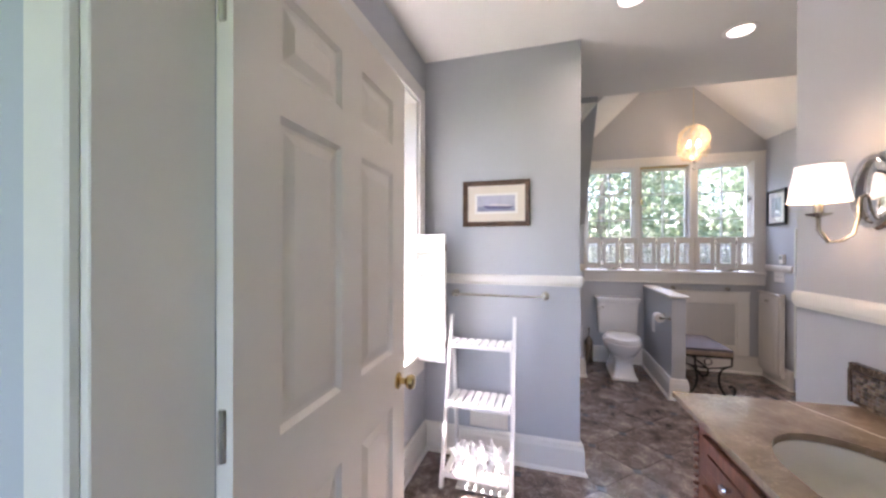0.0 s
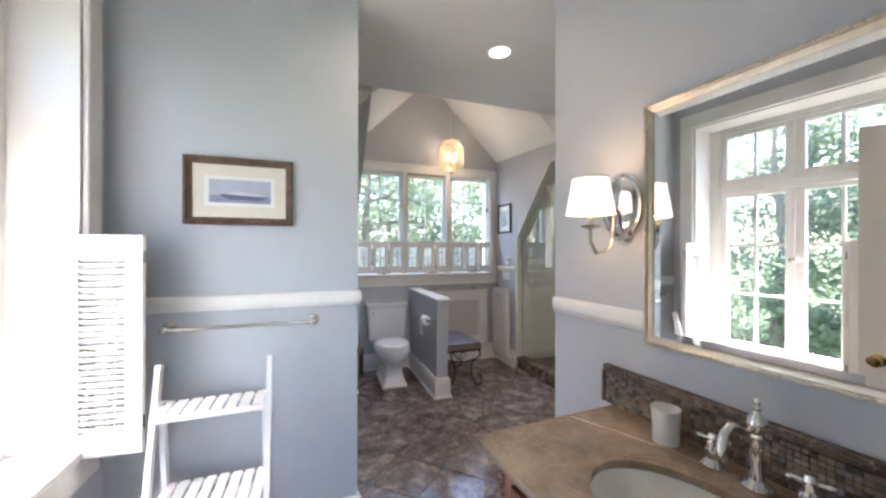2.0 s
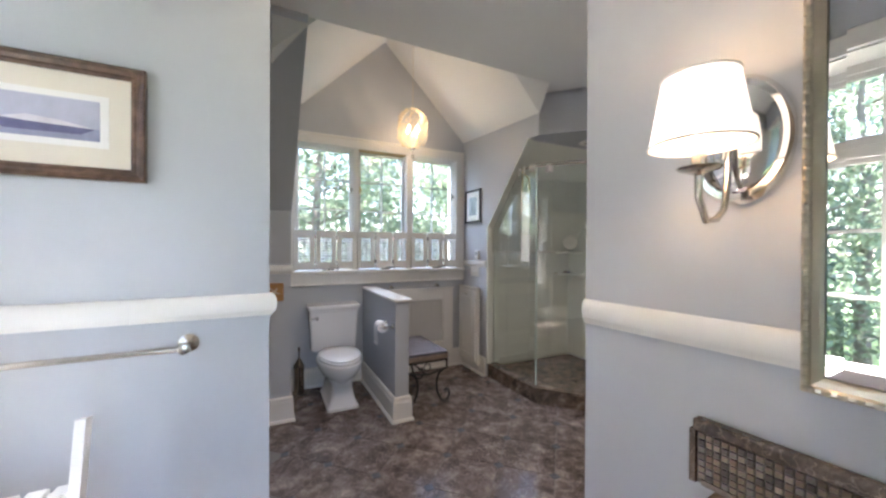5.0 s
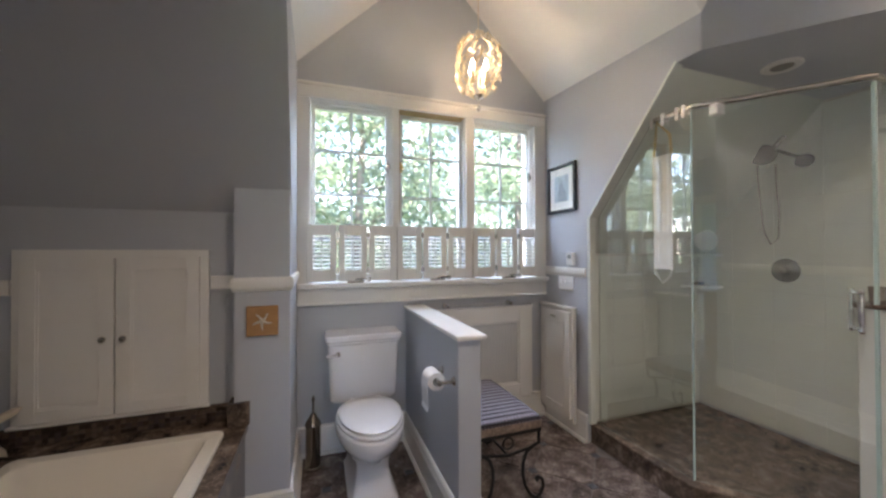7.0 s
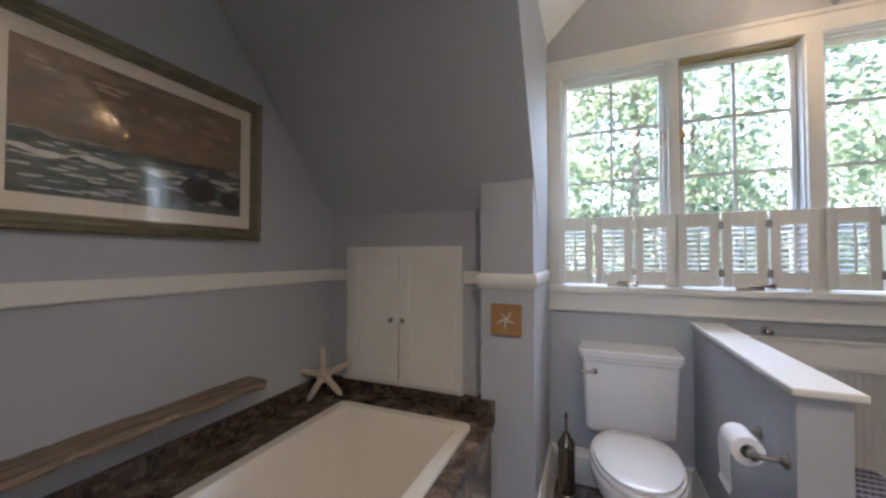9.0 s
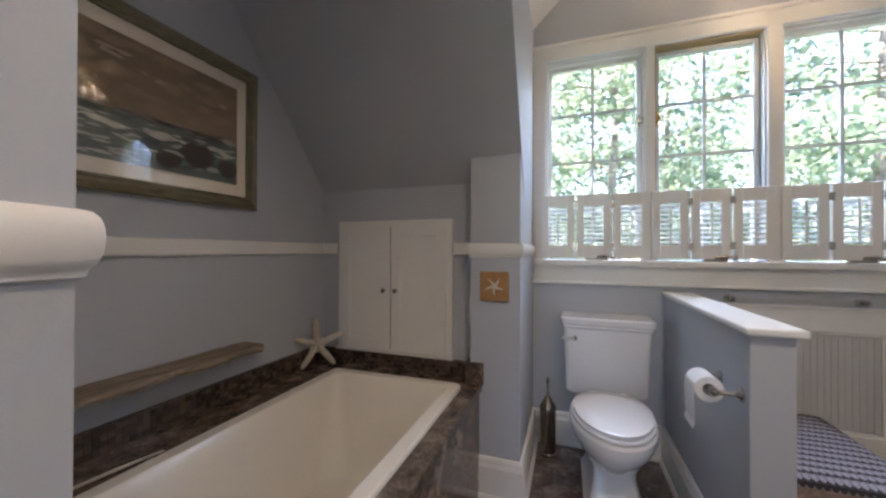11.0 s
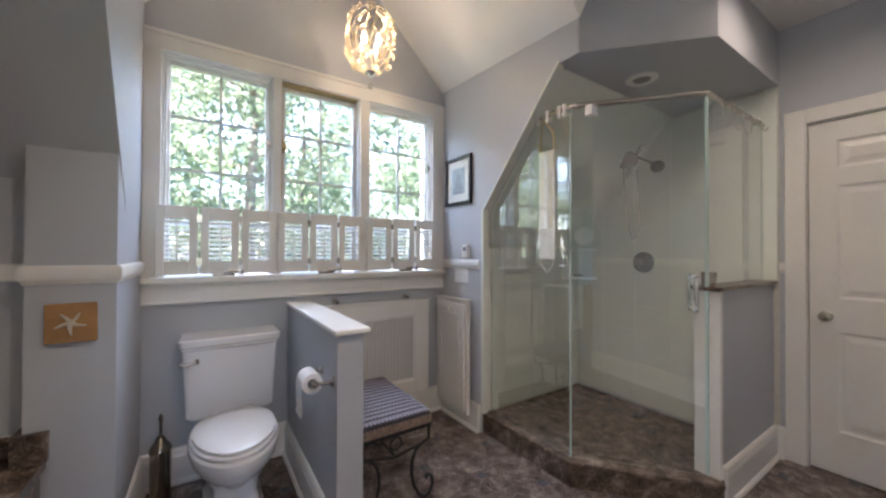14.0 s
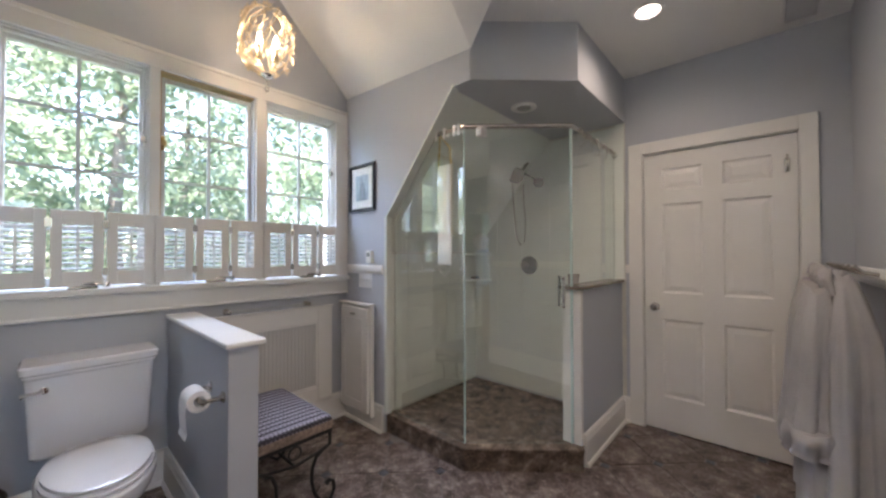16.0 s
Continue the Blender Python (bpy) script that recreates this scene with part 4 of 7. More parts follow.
# faucet
fa = at_wall("faucet", -0.085, -0.78, VZ, "chrome widespread faucet with cross handles", "faucet")
bm = lathe(bmesh.new(), [(0.032, 0), (0.032, 0.006), (0.026, 0.012), (0.015, 0.022), (0.011, 0.045), (0.0125, 0.06), (0.0145, 0.075), (0.0115, 0.09), (0.0105, 0.11), (0.015, 0.118), (0.0125, 0.125), (0.017, 0.134), (0.0205, 0.148), (0.017, 0.162), (0.009, 0.17), (0.007, 0.178), (0.0105, 0.184), (0.007, 0.19), (0.0095, 0.198), (0.007, 0.206), (0, 0.208)], seg=24)
part("body", bm, CHROME, fa, smooth=True)
bm = tube(bmesh.new(), [(0, 0, 0.150), (-0.022, 0, 0.139), (-0.042, 0, 0.136), (-0.062, 0, 0.144), (-0.082, 0, 0.157), (-0.104, 0, 0.160), (-0.122, 0, 0.148), (-0.130, 0, 0.125), (-0.131, 0, 0.104), (-0.131, 0, 0.096)], [0.0075, 0.0075, 0.0078, 0.0082, 0.0088, 0.0092, 0.0096, 0.010, 0.0115, 0.0115], 14)
part("spout", bm, CHROME, fa, smooth=True)
for sgn in (-1, 1):
    hd = part("valve", lathe(bmesh.new(), [(0.028, 0), (0.028, 0.005), (0.022, 0.012), (0.015, 0.02), (0.019, 0.034), (0.018, 0.044), (0.010, 0.052), (0.009, 0.062), (0.013, 0.07), (0.010, 0.082), (0, 0.086)], (0, sgn * 0.092, 0), 22), CHROME, fa, smooth=True)
    bm = bmesh.new()
    for a in (20, 110):
        v = Vector((math.cos(radians(a)), math.sin(radians(a)), 0)) * 0.036
        c = Vector((0, sgn * 0.092, 0.068))
        tube(bm, [c - v, c - v * 0.85, c - v * 0.6, c, c + v * 0.6, c + v * 0.85, c + v], [0.006, 0.0085, 0.005, 0.006, 0.005, 0.0085, 0.006], 10)
    part("cross_handle", bm, CHROME, hd, smooth=True)
cup = at_wall("tumbler", -0.088, -0.565, VZ, "white ceramic bathroom tumbler on the countertop", "cup")
part("body", lathe(bmesh.new(), [(0, 0.003), (0.031, 0), (0.033, 0.004), (0.034, 0.05), (0.037, 0.092), (0.038, 0.098), (0.0355, 0.098), (0.034, 0.09), (0.031, 0.02), (0, 0.012)], seg=32), CERAM, cup, smooth=True)

# mirror
mi = at_wall("vanity_mirror", 0, -0.758, 1.112, "large mirror in a champagne silver beaded frame", "mirror")
mi.rotation_euler = (0, 0, radians(ETURN + 0.35))
mw, mh = 0.31, 0.76
prof = [(0, 0.0), (0.022, 0.0), (0.027, 0.004), (0.025, 0.009), (0.019, 0.012), (0.016, 0.021), (0.013, 0.026), (0, 0.026)]


def frame_side(bm, p, q, inward, out, prof):
    """One mitred frame side from p to q; prof: (out of the wall, towards the middle)."""
    d = (q - p).normalized()
    ends = []
    for base, s in ((p, 1), (q, -1)):
        ends.append([bm.verts.new(base + out * o + inward * w_ + d * s * w_) for o, w_ in prof])
    k = len(prof)
    for j in range(k):
        bm.faces.new((ends[0][j], ends[0][(j + 1) % k], ends[1][(j + 1) % k], ends[1][j]))
    bm.faces.new(ends[0])
    bm.faces.new(ends[1][::-1])


def picture_frame(parent, w, h, out, right, prof, material, name="frame", label=""):
    """Four mitred sides round a w by h opening measured outside, standing on the origin's middle bottom."""
    up = Vector((0, 0, 1))
    c = [-right * w / 2, right * w / 2, right * w / 2 + up * h, -right * w / 2 + up * h]
    bm = bmesh.new()
    for i, inward in enumerate((up, -right, -up, right)):
        frame_side(bm, c[i], c[(i + 1) % 4], inward, out, prof)
    return part(name, bm, material, parent, label)


OUTW, RIGHTW = Vector((-1, 0, 0)), Vector((0, -1, 0))
picture_frame(mi, mw * 2, mh, OUTW, RIGHTW, prof, SILVER)
g = bmesh.new()
x_in, z_in0, z_in1 = mw - 0.028, 0.028, mh - 0.028
rings = []
for o, d_ in ((0.0, 0.012), (0.020, 0.0135)):
    rings.append([g.verts.new((-d_, s * (x_in - o), z)) for s, z in ((-1, z_in0 + o), (1, z_in0 + o), (1, z_in1 - o), (-1, z_in1 - o))])
for i in range(4):
    g.faces.new((rings[0][i], rings[0][(i + 1) % 4], rings[1][(i + 1) % 4], rings[1][i]))
g.faces.new(rings[1])
back = [g.verts.new((-0.004, v.co.y, v.co.z)) for v in rings[0]]
for i in range(4):
    g.faces.new((rings[0][i], back[i], back[(i + 1) % 4], rings[0][(i + 1) % 4]))
g.faces.new(back[::-1])
part("mirror_glass", g, MIRROR, mi, "bevelled mirror glass")
n = 150
bead_me = None
for i in range(n):
    u = i / n * (4 * mw + 2 * mh)
    per = [(2 * mw), mh, 2 * mw, mh]
    k = 0
    while u > per[k]:
        u -= per[k]
        k += 1
    y, z = [(-mw + u, 0), (mw, u), (mw - u, mh), (-mw, mh - u)][k]
    y, z = max(-mw + 0.006, min(mw - 0.006, y)), max(0.006, min(mh - 0.006, z))
    if bead_me is None:
        o = part("bead", lathe(bmesh.new(), [(0, -0.006), (0.005, -0.0035), (0.006, 0), (0.005, 0.0035), (0, 0.006)], (0, 0, 0), 8), SILVER, mi, smooth=True)
        bead_me = o.data
    else:
        o = new("bead", bead_me)
        o.parent = mi
    o.location = (-0.025, y, z)

# sconce
sc = at_wall("wall_sconce", 0, -0.352, 1.56, "nickel wall sconce with a lit white fabric shade", "wall lamp")
bm = lathe(bmesh.new(), [(0.0, 0), (1.0, 0.0), (1.0, 0.006), (0.93, 0.014), (0.82, 0.013), (0.74, 0.018), (0.45, 0.024), (0, 0.026)], m=Matrix.Rotation(radians(-90), 4, "Y") @ Matrix.Diagonal((0.125, 0.085, 1.3, 1)), seg=40)
part("backplate", bm, CHROME, sc, smooth=True)
bm = tube(bmesh.new(), [(-0.02, 0, 0.0), (-0.045, 0, -0.02), (-0.05, 0.0, -0.08), (-0.062, 0, -0.135), (-0.09, 0, -0.155), (-0.128, 0, -0.16), (-0.155, 0, -0.12), (-0.155, 0, -0.078)], 0.006, 10)
part("arm", bm, NICKEL, sc, smooth=True)
part("bobeche", lathe(bmesh.new(), [(0.004, -0.083), (0.012, -0.079), (0.03, -0.073), (0.034, -0.068), (0.012, -0.068), (0.011, -0.03), (0.009, -0.028), (0, -0.028)], (-0.155, 0, 0), 20), NICKEL, sc, smooth=True)
part("shade", lathe(bmesh.new(), [(0.077, -0.03), (0.057, 0.088), (0.0555, 0.088), (0.0755, -0.03), (0.077, -0.03)], (-0.155, 0, 0), 36, caps=False), SHADE, sc, "lit white fabric shade", smooth=True)
for r, z in ((0.0775, -0.03), (0.0575, 0.087)):
    part("shade_band", tube(bmesh.new(), [(-0.155 + r * math.cos(a * math.pi / 18), r * math.sin(a * math.pi / 18), z) for a in range(36)], 0.0022, 6, closed=True), CERAM, sc)
part("bulb", lathe(bmesh.new(), [(0, -0.035), (0.008, -0.03), (0.014, 0.0), (0.011, 0.02), (0.003, 0.04), (0, 0.045)], (-0.155, 0, 0), 14), BULB, sc, smooth=True)


def lamp(name, place, watts, color, size):
    d = bpy.data.lights.new(name, "POINT")
    d.energy, d.color, d.shadow_soft_size = watts, color, size
    o = new(name, d)
    o.location = place
    return o


lamp("sconce_light", on_mirror_wall(-0.155, -0.352, 1.62), SCONCE_W, (1.0, 0.72, 0.42), 0.03)


# ---------- pictures ----------
def picture(name, loc, w, h, out, right, prof, fmat, mmat, border, label, paint, glazed=True):
    p = thing(name, loc, label, "picture")
    holder.append(p)
    picture_frame(p, w, h, out, right, prof, fmat)
    fw = max(q[1] for q in prof)
    up = Vector((0, 0, 1))

    def flat(nm, pts, d_, m_, lab=""):
        bm = bmesh.new()
        lo = [bm.verts.new(right * a + up * b + out * (d_ - 0.001)) for a, b in pts]
        hi = [bm.verts.new(right * a + up * b + out * d_) for a, b in pts]
        bm.faces.new(hi)
        bm.faces.new(lo[::-1])
        for i in range(len(pts)):
            bm.faces.new((lo[i], lo[(i + 1) % len(pts)], hi[(i + 1) % len(pts)], hi[i]))
        return part(nm, bm, m_, p, lab)

    def rect(x0, x1, z0, z1):
        return [(x0, z0), (x1, z0), (x1, z1), (x0, z1)]
    iw, ih = w / 2 - fw + 0.003, h - 2 * fw + 0.006
    flat("mat_board", rect(-iw, iw, fw - 0.003, fw - 0.003 + ih), 0.006, mmat)
    x0, x1, z0, z1 = -iw + border, iw - border, fw + border, h - fw - border
    paint(flat, rect, x0, x1, z0, z1)
    if not glazed:
        return p
    bm = bmesh.new()
    c = [right * a + up * b + out * 0.0125 for a, b in rect(-iw, iw, fw - 0.003, fw - 0.003 + ih)]
    c2 = [v + out * 0.002 for v in c]
    lo, hi = [bm.verts.new(v) for v in c], [bm.verts.new(v) for v in c2]
    bm.faces.new(lo[::-1])
    bm.faces.new(hi)
    for i in range(4):
        bm.faces.new((lo[i], lo[(i + 1) % 4], hi[(i + 1) % 4], hi[i]))
    part("glass", bm, GLASS, p).visible_shadow = False
    return p


holder = []


def plain(name, c, var=0.15, scale=12):
    return mat(name, c, 0.8, var=var, scale=scale, fine=50)


def boat(flat, rect, x0, x1, z0, z1):
    w, h = x1 - x0, z1 - z0
    flat("inner_mat", rect(x0 - 0.018, x1 + 0.018, z0 - 0.016, z1 + 0.016), 0.007, MATW)
    flat("print", rect(x0, x1, z0, z1), 0.0078, plain("lavender_wash", (0.42, 0.43, 0.53)))
    flat("print_water", rect(x0, x1, z0, z0 + h * 0.3), 0.0084, plain("blue_wash", (0.25, 0.27, 0.38), 0.3, 30))
    flat("print_hull", [(x0 + w * 0.15, z0 + h * 0.33), (x0 + w * 0.3, z0 + h * 0.13), (x0 + w * 0.85, z0 + h * 0.14), (x0 + w * 0.97, z0 + h * 0.3), (x0 + w * 0.7, z0 + h * 0.36), (x0 + w * 0.4, z0 + h * 0.47)], 0.009, plain("indigo_ink", (0.12, 0.12, 0.22), 0.3, 30))
    flat("print_deck", [(x0 + w * 0.25, z0 + h * 0.38), (x0 + w * 0.45, z0 + h * 0.34), (x0 + w * 0.96, z0 + h * 0.3), (x0 + w * 0.7, z0 + h * 0.44), (x0 + w * 0.45, z0 + h * 0.5)], 0.0096, plain("white_wash", (0.6, 0.58, 0.62), 0.2, 30))


FR = [(0, 0), (0.018, 0), (0.022, 0.004), (0.02, 0.012), (0.013, 0.02), (0.013, 0.026), (0.010, 0.032), (0, 0.032)]
picture("framed_boat_print", (0.725, PY0 - 0.002, 1.52), 0.435, 0.298, Vector((0, -1, 0)), Vector((1, 0, 0)), FR, WALNUT, MATB, 0.066, "small boat print in a dark walnut frame", boat, False)


def sea(flat, rect, x0, x1, z0, z1):
    w, h = x1 - x0, z1 - z0
    flat("sky", rect(x0, x1, z0, z1), 0.0075, plain("umber_sky", (0.20, 0.145, 0.09), 0.35, 3))
    rng = random.Random(4)

    def strokes(name, n, band, size, flatness, depth, material):
        """Loose brush strokes, gathered more thickly in the middle of their band."""
        bm = bmesh.new()
        up, right, out = Vector((0, 0, 1)), Vector((0, 1, 0)), Vector((1, 0, 0))
        for i in range(n):
            a, b = rng.uniform(0.02, 0.98), rng.uniform(*band)
            L = rng.uniform(0.4, 1.0) * size
            tl = rng.uniform(-0.25, 0.15)
            vs, lo = [], []
            for t in range(10):
                c, s = math.cos(t * 0.628), math.sin(t * 0.628)
                k = rng.uniform(0.6, 1.1)
                px, pz = a * w + L * k * c, b * h + L * k * (flatness * s + tl * c * 0.4)
                p = right * min(x1, max(x0, x0 + px)) + up * min(z1, max(z0, z0 + pz))
                vs.append(bm.verts.new(p + out * (depth + i * 2e-6)))
                lo.append(bm.verts.new(p + out * (depth - 0.0004)))
            bm.faces.new(vs)
            for t in range(10):
                bm.faces.new((lo[t], lo[(t + 1) % 10], vs[(t + 1) % 10], vs[t]))
        tagged(part(name, bm, material, holder[-1]), kind="stuff")

    strokes("sky_strokes", 40, (0.5, 0.97), 0.06, 0.35, 0.0078, plain("ochre_sky", (0.235, 0.18, 0.115), 0.25, 9))
    strokes("cloud_strokes", 12, (0.68, 0.93), 0.028, 0.3, 0.0081, plain("pale_cloud", (0.36, 0.29, 0.21), 0.25, 20))
    flat("sea", rect(x0, x1, z0, z0 + h * 0.42), 0.0083, plain("grey_green_sea", (0.10, 0.12, 0.11), 0.4, 8))
    strokes("dark_water", 70, (0.0, 0.42), 0.045, 0.16, 0.0085, plain("dark_water", (0.055, 0.075, 0.075), 0.4, 12))
    strokes("green_water", 60, (0.0, 0.40), 0.04, 0.14, 0.0086, plain("green_water", (0.12, 0.15, 0.13), 0.35, 14))
    strokes("foam_strokes", 90, (0.03, 0.36), 0.032, 0.16, 0.0088, plain("foam_strokes", (0.40, 0.40, 0.35), 0.3, 20))
    for k, (b, th, c) in enumerate(((0.40, 0.012, (0.27, 0.25, 0.21)), (0.27, 0.03, (0.46, 0.45, 0.40)))):
        lo = [(x0 + w * i / 24, z0 + h * (b + 0.018 * math.sin(i * 1.3 + k) + rng.uniform(-0.01, 0.01))) for i in range(25)]
        hi = [(x0 + w * i / 24, z0 + h * (b + th + 0.02 * math.sin(i * 0.9 + 2 * k) + rng.uniform(-0.012, 0.012))) for i in range(24, -1, -1)]
        flat("wave", lo + hi, 0.0091 + k * 0.0003, plain("foam", c, 0.45, 16))
    for cx, cz, rx, rz in ((0.74, 0.2, 0.1, 0.11), (0.58, 0.1, 0.07, 0.07), (0.93, 0.14, 0.07, 0.09)):
        flat("rock", [(min(x1, x0 + w * (cx + rx * math.cos(t * 0.39) * rng.uniform(0.85, 1.1))), z0 + h * (cz + rz * math.sin(t * 0.39) * rng.uniform(0.8, 1.15))) for t in range(16)], 0.0102, plain("dark_rock", (0.045, 0.035, 0.03), 0.3, 20))


FR2 = [(0, 0), (0.02, 0), (0.026, 0.006), (0.022, 0.016), (0.03, 0.026), (0.028, 0.036), (0.017, 0.044), (0.016, 0.052), (0, 0.052)]
picture("framed_seascape", (W + 0.002, 5.805, 1.355), 0.87, 0.625, Vector((1, 0, 0)), Vector((0, 1, 0)), FR2, OLIVE, MATB, 0.05, "stormy seascape with rocks in a bronze-green frame", sea)


def etching(flat, rect, x0, x1, z0, z1):
    w, h = x1 - x0, z1 - z0
    flat("print", rect(x0, x1, z0, z1), 0.0078, plain("blue_grey_print", (0.36, 0.42, 0.48), 0.3, 20))
    flat("print_rock", [(x0 + w * 0.15, z0), (x0 + w * 0.9, z0), (x0 + w * 0.8, z0 + h * 0.35), (x0 + w * 0.62, z0 + h * 0.62), (x0 + w * 0.5, z0 + h * 0.85), (x0 + w * 0.36, z0 + h * 0.6), (x0 + w * 0.25, z0 + h * 0.3)], 0.0084, plain("grey_ink", (0.24, 0.28, 0.32), 0.4, 30))


FR3 = [(0, 0), (0.018, 0), (0.02, 0.003), (0.02, 0.02), (0.016, 0.024), (0, 0.024)]
picture("framed_etching", (CR - 0.002, 7.05, 1.622), 0.325, 0.365, Vector((-1, 0, 0)), Vector((0, -1, 0)), FR3, BLACKW, MATW, 0.06, "grey print in a narrow black frame", etching)


# ---------- towel bar and ladder shelf ----------
def bar(name, a, b, wall, r, label, material, flange=0.02, rod=None):
    """A towel bar from a to b; wall: the way to the wall, with its length."""
    a, b, wall = Vector(a), Vector(b), Vector(wall)
    t = thing(name, a + wall, label, "towel bar")
    o = a + wall
    part("rod", tube(bmesh.new(), [a - o, (a + b) / 2 - o, b - o], r, 12), rod or material, t, smooth=True)
    for p in (a, b):
        d = -wall.normalized()
        m = Matrix.Translation(p + wall - o) @ d.to_track_quat("Z", "Y").to_matrix().to_4x4()
        L = wall.length
        part("post", lathe(bmesh.new(), [(0, 0), (flange, 0), (flange, 0.005), (flange * 0.8, 0.01), (0.008, 0.016), (0.008, L - 0.014), (0.014, L - 0.008), (0.016, L), (0.014, L + 0.008), (0, L + 0.013)], m=m, seg=20), material, t, smooth=True)
    return t


bar("towel_bar", (0.46, PY0 - 0.07, 1.078), (1.035, PY0 - 0.07, 1.078), (0, 0.068, 0), 0.008, "polished nickel towel bar on the wall", NICKEL, 0.026)
bar("glass_towel_bar", (2.43, NY - 0.05, 0.925), (2.96, NY - 0.05, 0.925), (0, 0.05, 0), 0.007, "slim glass towel bar with nickel posts under the window", NICKEL, 0.02, BEAD)

lad = thing("ladder_shelf", (0.665, 4.60, 0), "white painted ladder shelf with slatted shelves against the wall", "shelf")
WL = mat("white_painted_wood", (0.82, 0.82, 0.81), 0.4, var=0.03, bump=0.1, bump_scale=40)


def plank(bm, p, q, wx, wy):
    """A straight bar of rectangular section between two points."""
    p, q = Vector(p), Vector(q)
    d = (q - p).normalized()
    sx_ = Vector((1, 0, 0))
    sx_ = (sx_ - d * sx_.dot(d)).normalized()
    sy_ = d.cross(sx_)
    ends = [[bm.verts.new(e + sx_ * a * wx / 2 + sy_ * b * wy / 2) for a, b in ((-1, -1), (1, -1), (1, 1), (-1, 1))] for e in (p, q)]
    for i in range(4):
        bm.faces.new((ends[0][i], ends[0][(i + 1) % 4], ends[1][(i + 1) % 4], ends[1][i]))
    bm.faces.new(ends[0])
    bm.faces.new(ends[1][::-1])
    return bm


for s in (-1, 1):
    part("leg", plank(bmesh.new(), (s * 0.2, -0.10, 0), (s * 0.195, 0.125, 0.96), 0.02, 0.035), WL, lad)
    part("rear_leg", plank(bmesh.new(), (s * 0.178, 0.19, 0), (s * 0.178, 0.10, 0.82), 0.018, 0.03), WL, lad)
for z, yf, yb in ((0.80, 0.0, 0.14), (0.465, -0.06, 0.16), (0.10, -0.13, 0.18)):
    sh = part("front_rail", boxes((-0.186, 0.186, yf, yf + 0.016, z - 0.02, z), bevel=0.002), WL, lad)
    part("rear_rail", boxes((-0.165, 0.165, yb - 0.016, yb, z - 0.02, z), bevel=0.002), WL, lad)
    for i in range(8):
        x = -0.163 + i * 0.0466
        part("slat", boxes((x - 0.018, x + 0.018, yf + 0.001, yb - 0.001, z + 0.0005, z + 0.011), bevel=0.002), WL, sh)
# shells and coral on the lowest shelf
rng = random.Random(11)
for i in range(9):
    sx_ = 0.665 + (-0.13 + 0.034 * i) + rng.uniform(-0.008, 0.008)
    co = thing("coral_piece", (sx_, 4.60 + rng.uniform(-0.06, 0.04), 0.1115), "bleached white coral piece on the ladder shelf", "coral", "coral on the ladder shelf")
    bm = bmesh.new()
    for k in range(9):
        a, l_ = rng.uniform(0, 6.3), rng.uniform(0.035, 0.062)
        e = rng.uniform(0.35, 1.4)
        v = Vector((math.cos(a) * math.cos(e), math.sin(a) * math.cos(e), math.sin(e))) * l_
        c = Vector((0, 0, 0.015 + 0.02 * (k % 4)))
        tube(bm, [c * 0.5, c + v * 0.5, c + v + Vector((0, 0, 0.008))], [0.010, 0.010, 0.007], 6)
        lathe(bm, [(0, -0.012), (0.012, 0), (0, 0.012)], tuple(c + v + Vector((0, 0, 0.008))), 6)
    lathe(bm, [(0, 0), (0.022, 0), (0.018, 0.014), (0, 0.02)], (0, 0, 0), 8)
    tagged(part("branches", bm, WL, co), kind="stuff")
scl = thing("bathroom_scale", (0.70, 4.62, 0), "flat glass bathroom scale on the floor under the ladder shelf", "scale")
part("platform", boxes((-0.15, 0.15, -0.13, 0.13, 0.012, 0.024), bevel=0.004), mat("scale_glass", (0.5, 0.52, 0.5), 0.1, var=0.05), scl)
for a in (-1, 1):
    for b in (-1, 1):
        part("foot", lathe(bmesh.new(), [(0.012, 0), (0.012, 0.012)], (a * 0.12, b * 0.1, 0), 10), RUBBER, scl)
reg = thing("wall_register", (0.68, PY0, 0.26), "cream painted wall register above the baseboard", "vent")
part("plate", boxes((-0.125, 0.125, -0.008, -0.001, -0.06, 0.09), bevel=0.003), DOORW, reg)
for i in range(9):
    part("slot", boxes((-0.11, 0.11, -0.011, -0.0085, -0.045 + i * 0.015, -0.039 + i * 0.015)), DOORW, reg)


# ---------- bathtub ----------
DZK = 0.53
dk = thing("tub_surround", (W, PY1, 0), "dark brown marble tub deck with low splash", "tub surround")
tx0, tx1, ty0, ty1 = 0.455 - W, 1.155 - W, 5.22 - PY1, 6.575 - PY1


def rounded(x0, x1, y0, y1, r, n=6):
    pts = []
    for cx, cy, a in ((x1 - r, y0 + r, -90), (x1 - r, y1 - r, 0), (x0 + r, y1 - r, 90), (x0 + r, y0 + r, 180)):
        pts += arc(cx, cy, r, a, a + 90, n)
    return pts


part("deck", ring_plate(bmesh.new(), 0.002, 1.232 - W, 0.002, KY - PY1 - 0.002, rounded(tx0 + 0.03, tx1 - 0.03, ty0 + 0.03, ty1 - 0.03, 0.05), DZK - 0.03, DZK), MARB, dk)
part("front_panel", boxes((1.195 - W, 1.22 - W, 0.002, CY - PY1 - 0.004, 0.0, DZK - 0.03)), MARB, dk)
part("splash", boxes((0.0, 0.02, 0.002, KY - PY1 - 0.022, DZK, 0.618)), MARB, dk)
part("splash", boxes((0.0, 1.172 - W, KY - PY1 - 0.022, KY - PY1 - 0.002, DZK, 0.603)), MARB, dk)
part("splash", boxes((1.15 - W, 1.172 - W, CY - PY1 - 0.02, KY - PY1 - 0.022, DZK, 0.632), (1.172 - W, 1.24 - W, CY - PY1 - 0.022, CY - PY1 - 0.002, DZK, 0.632)), MARB, dk)
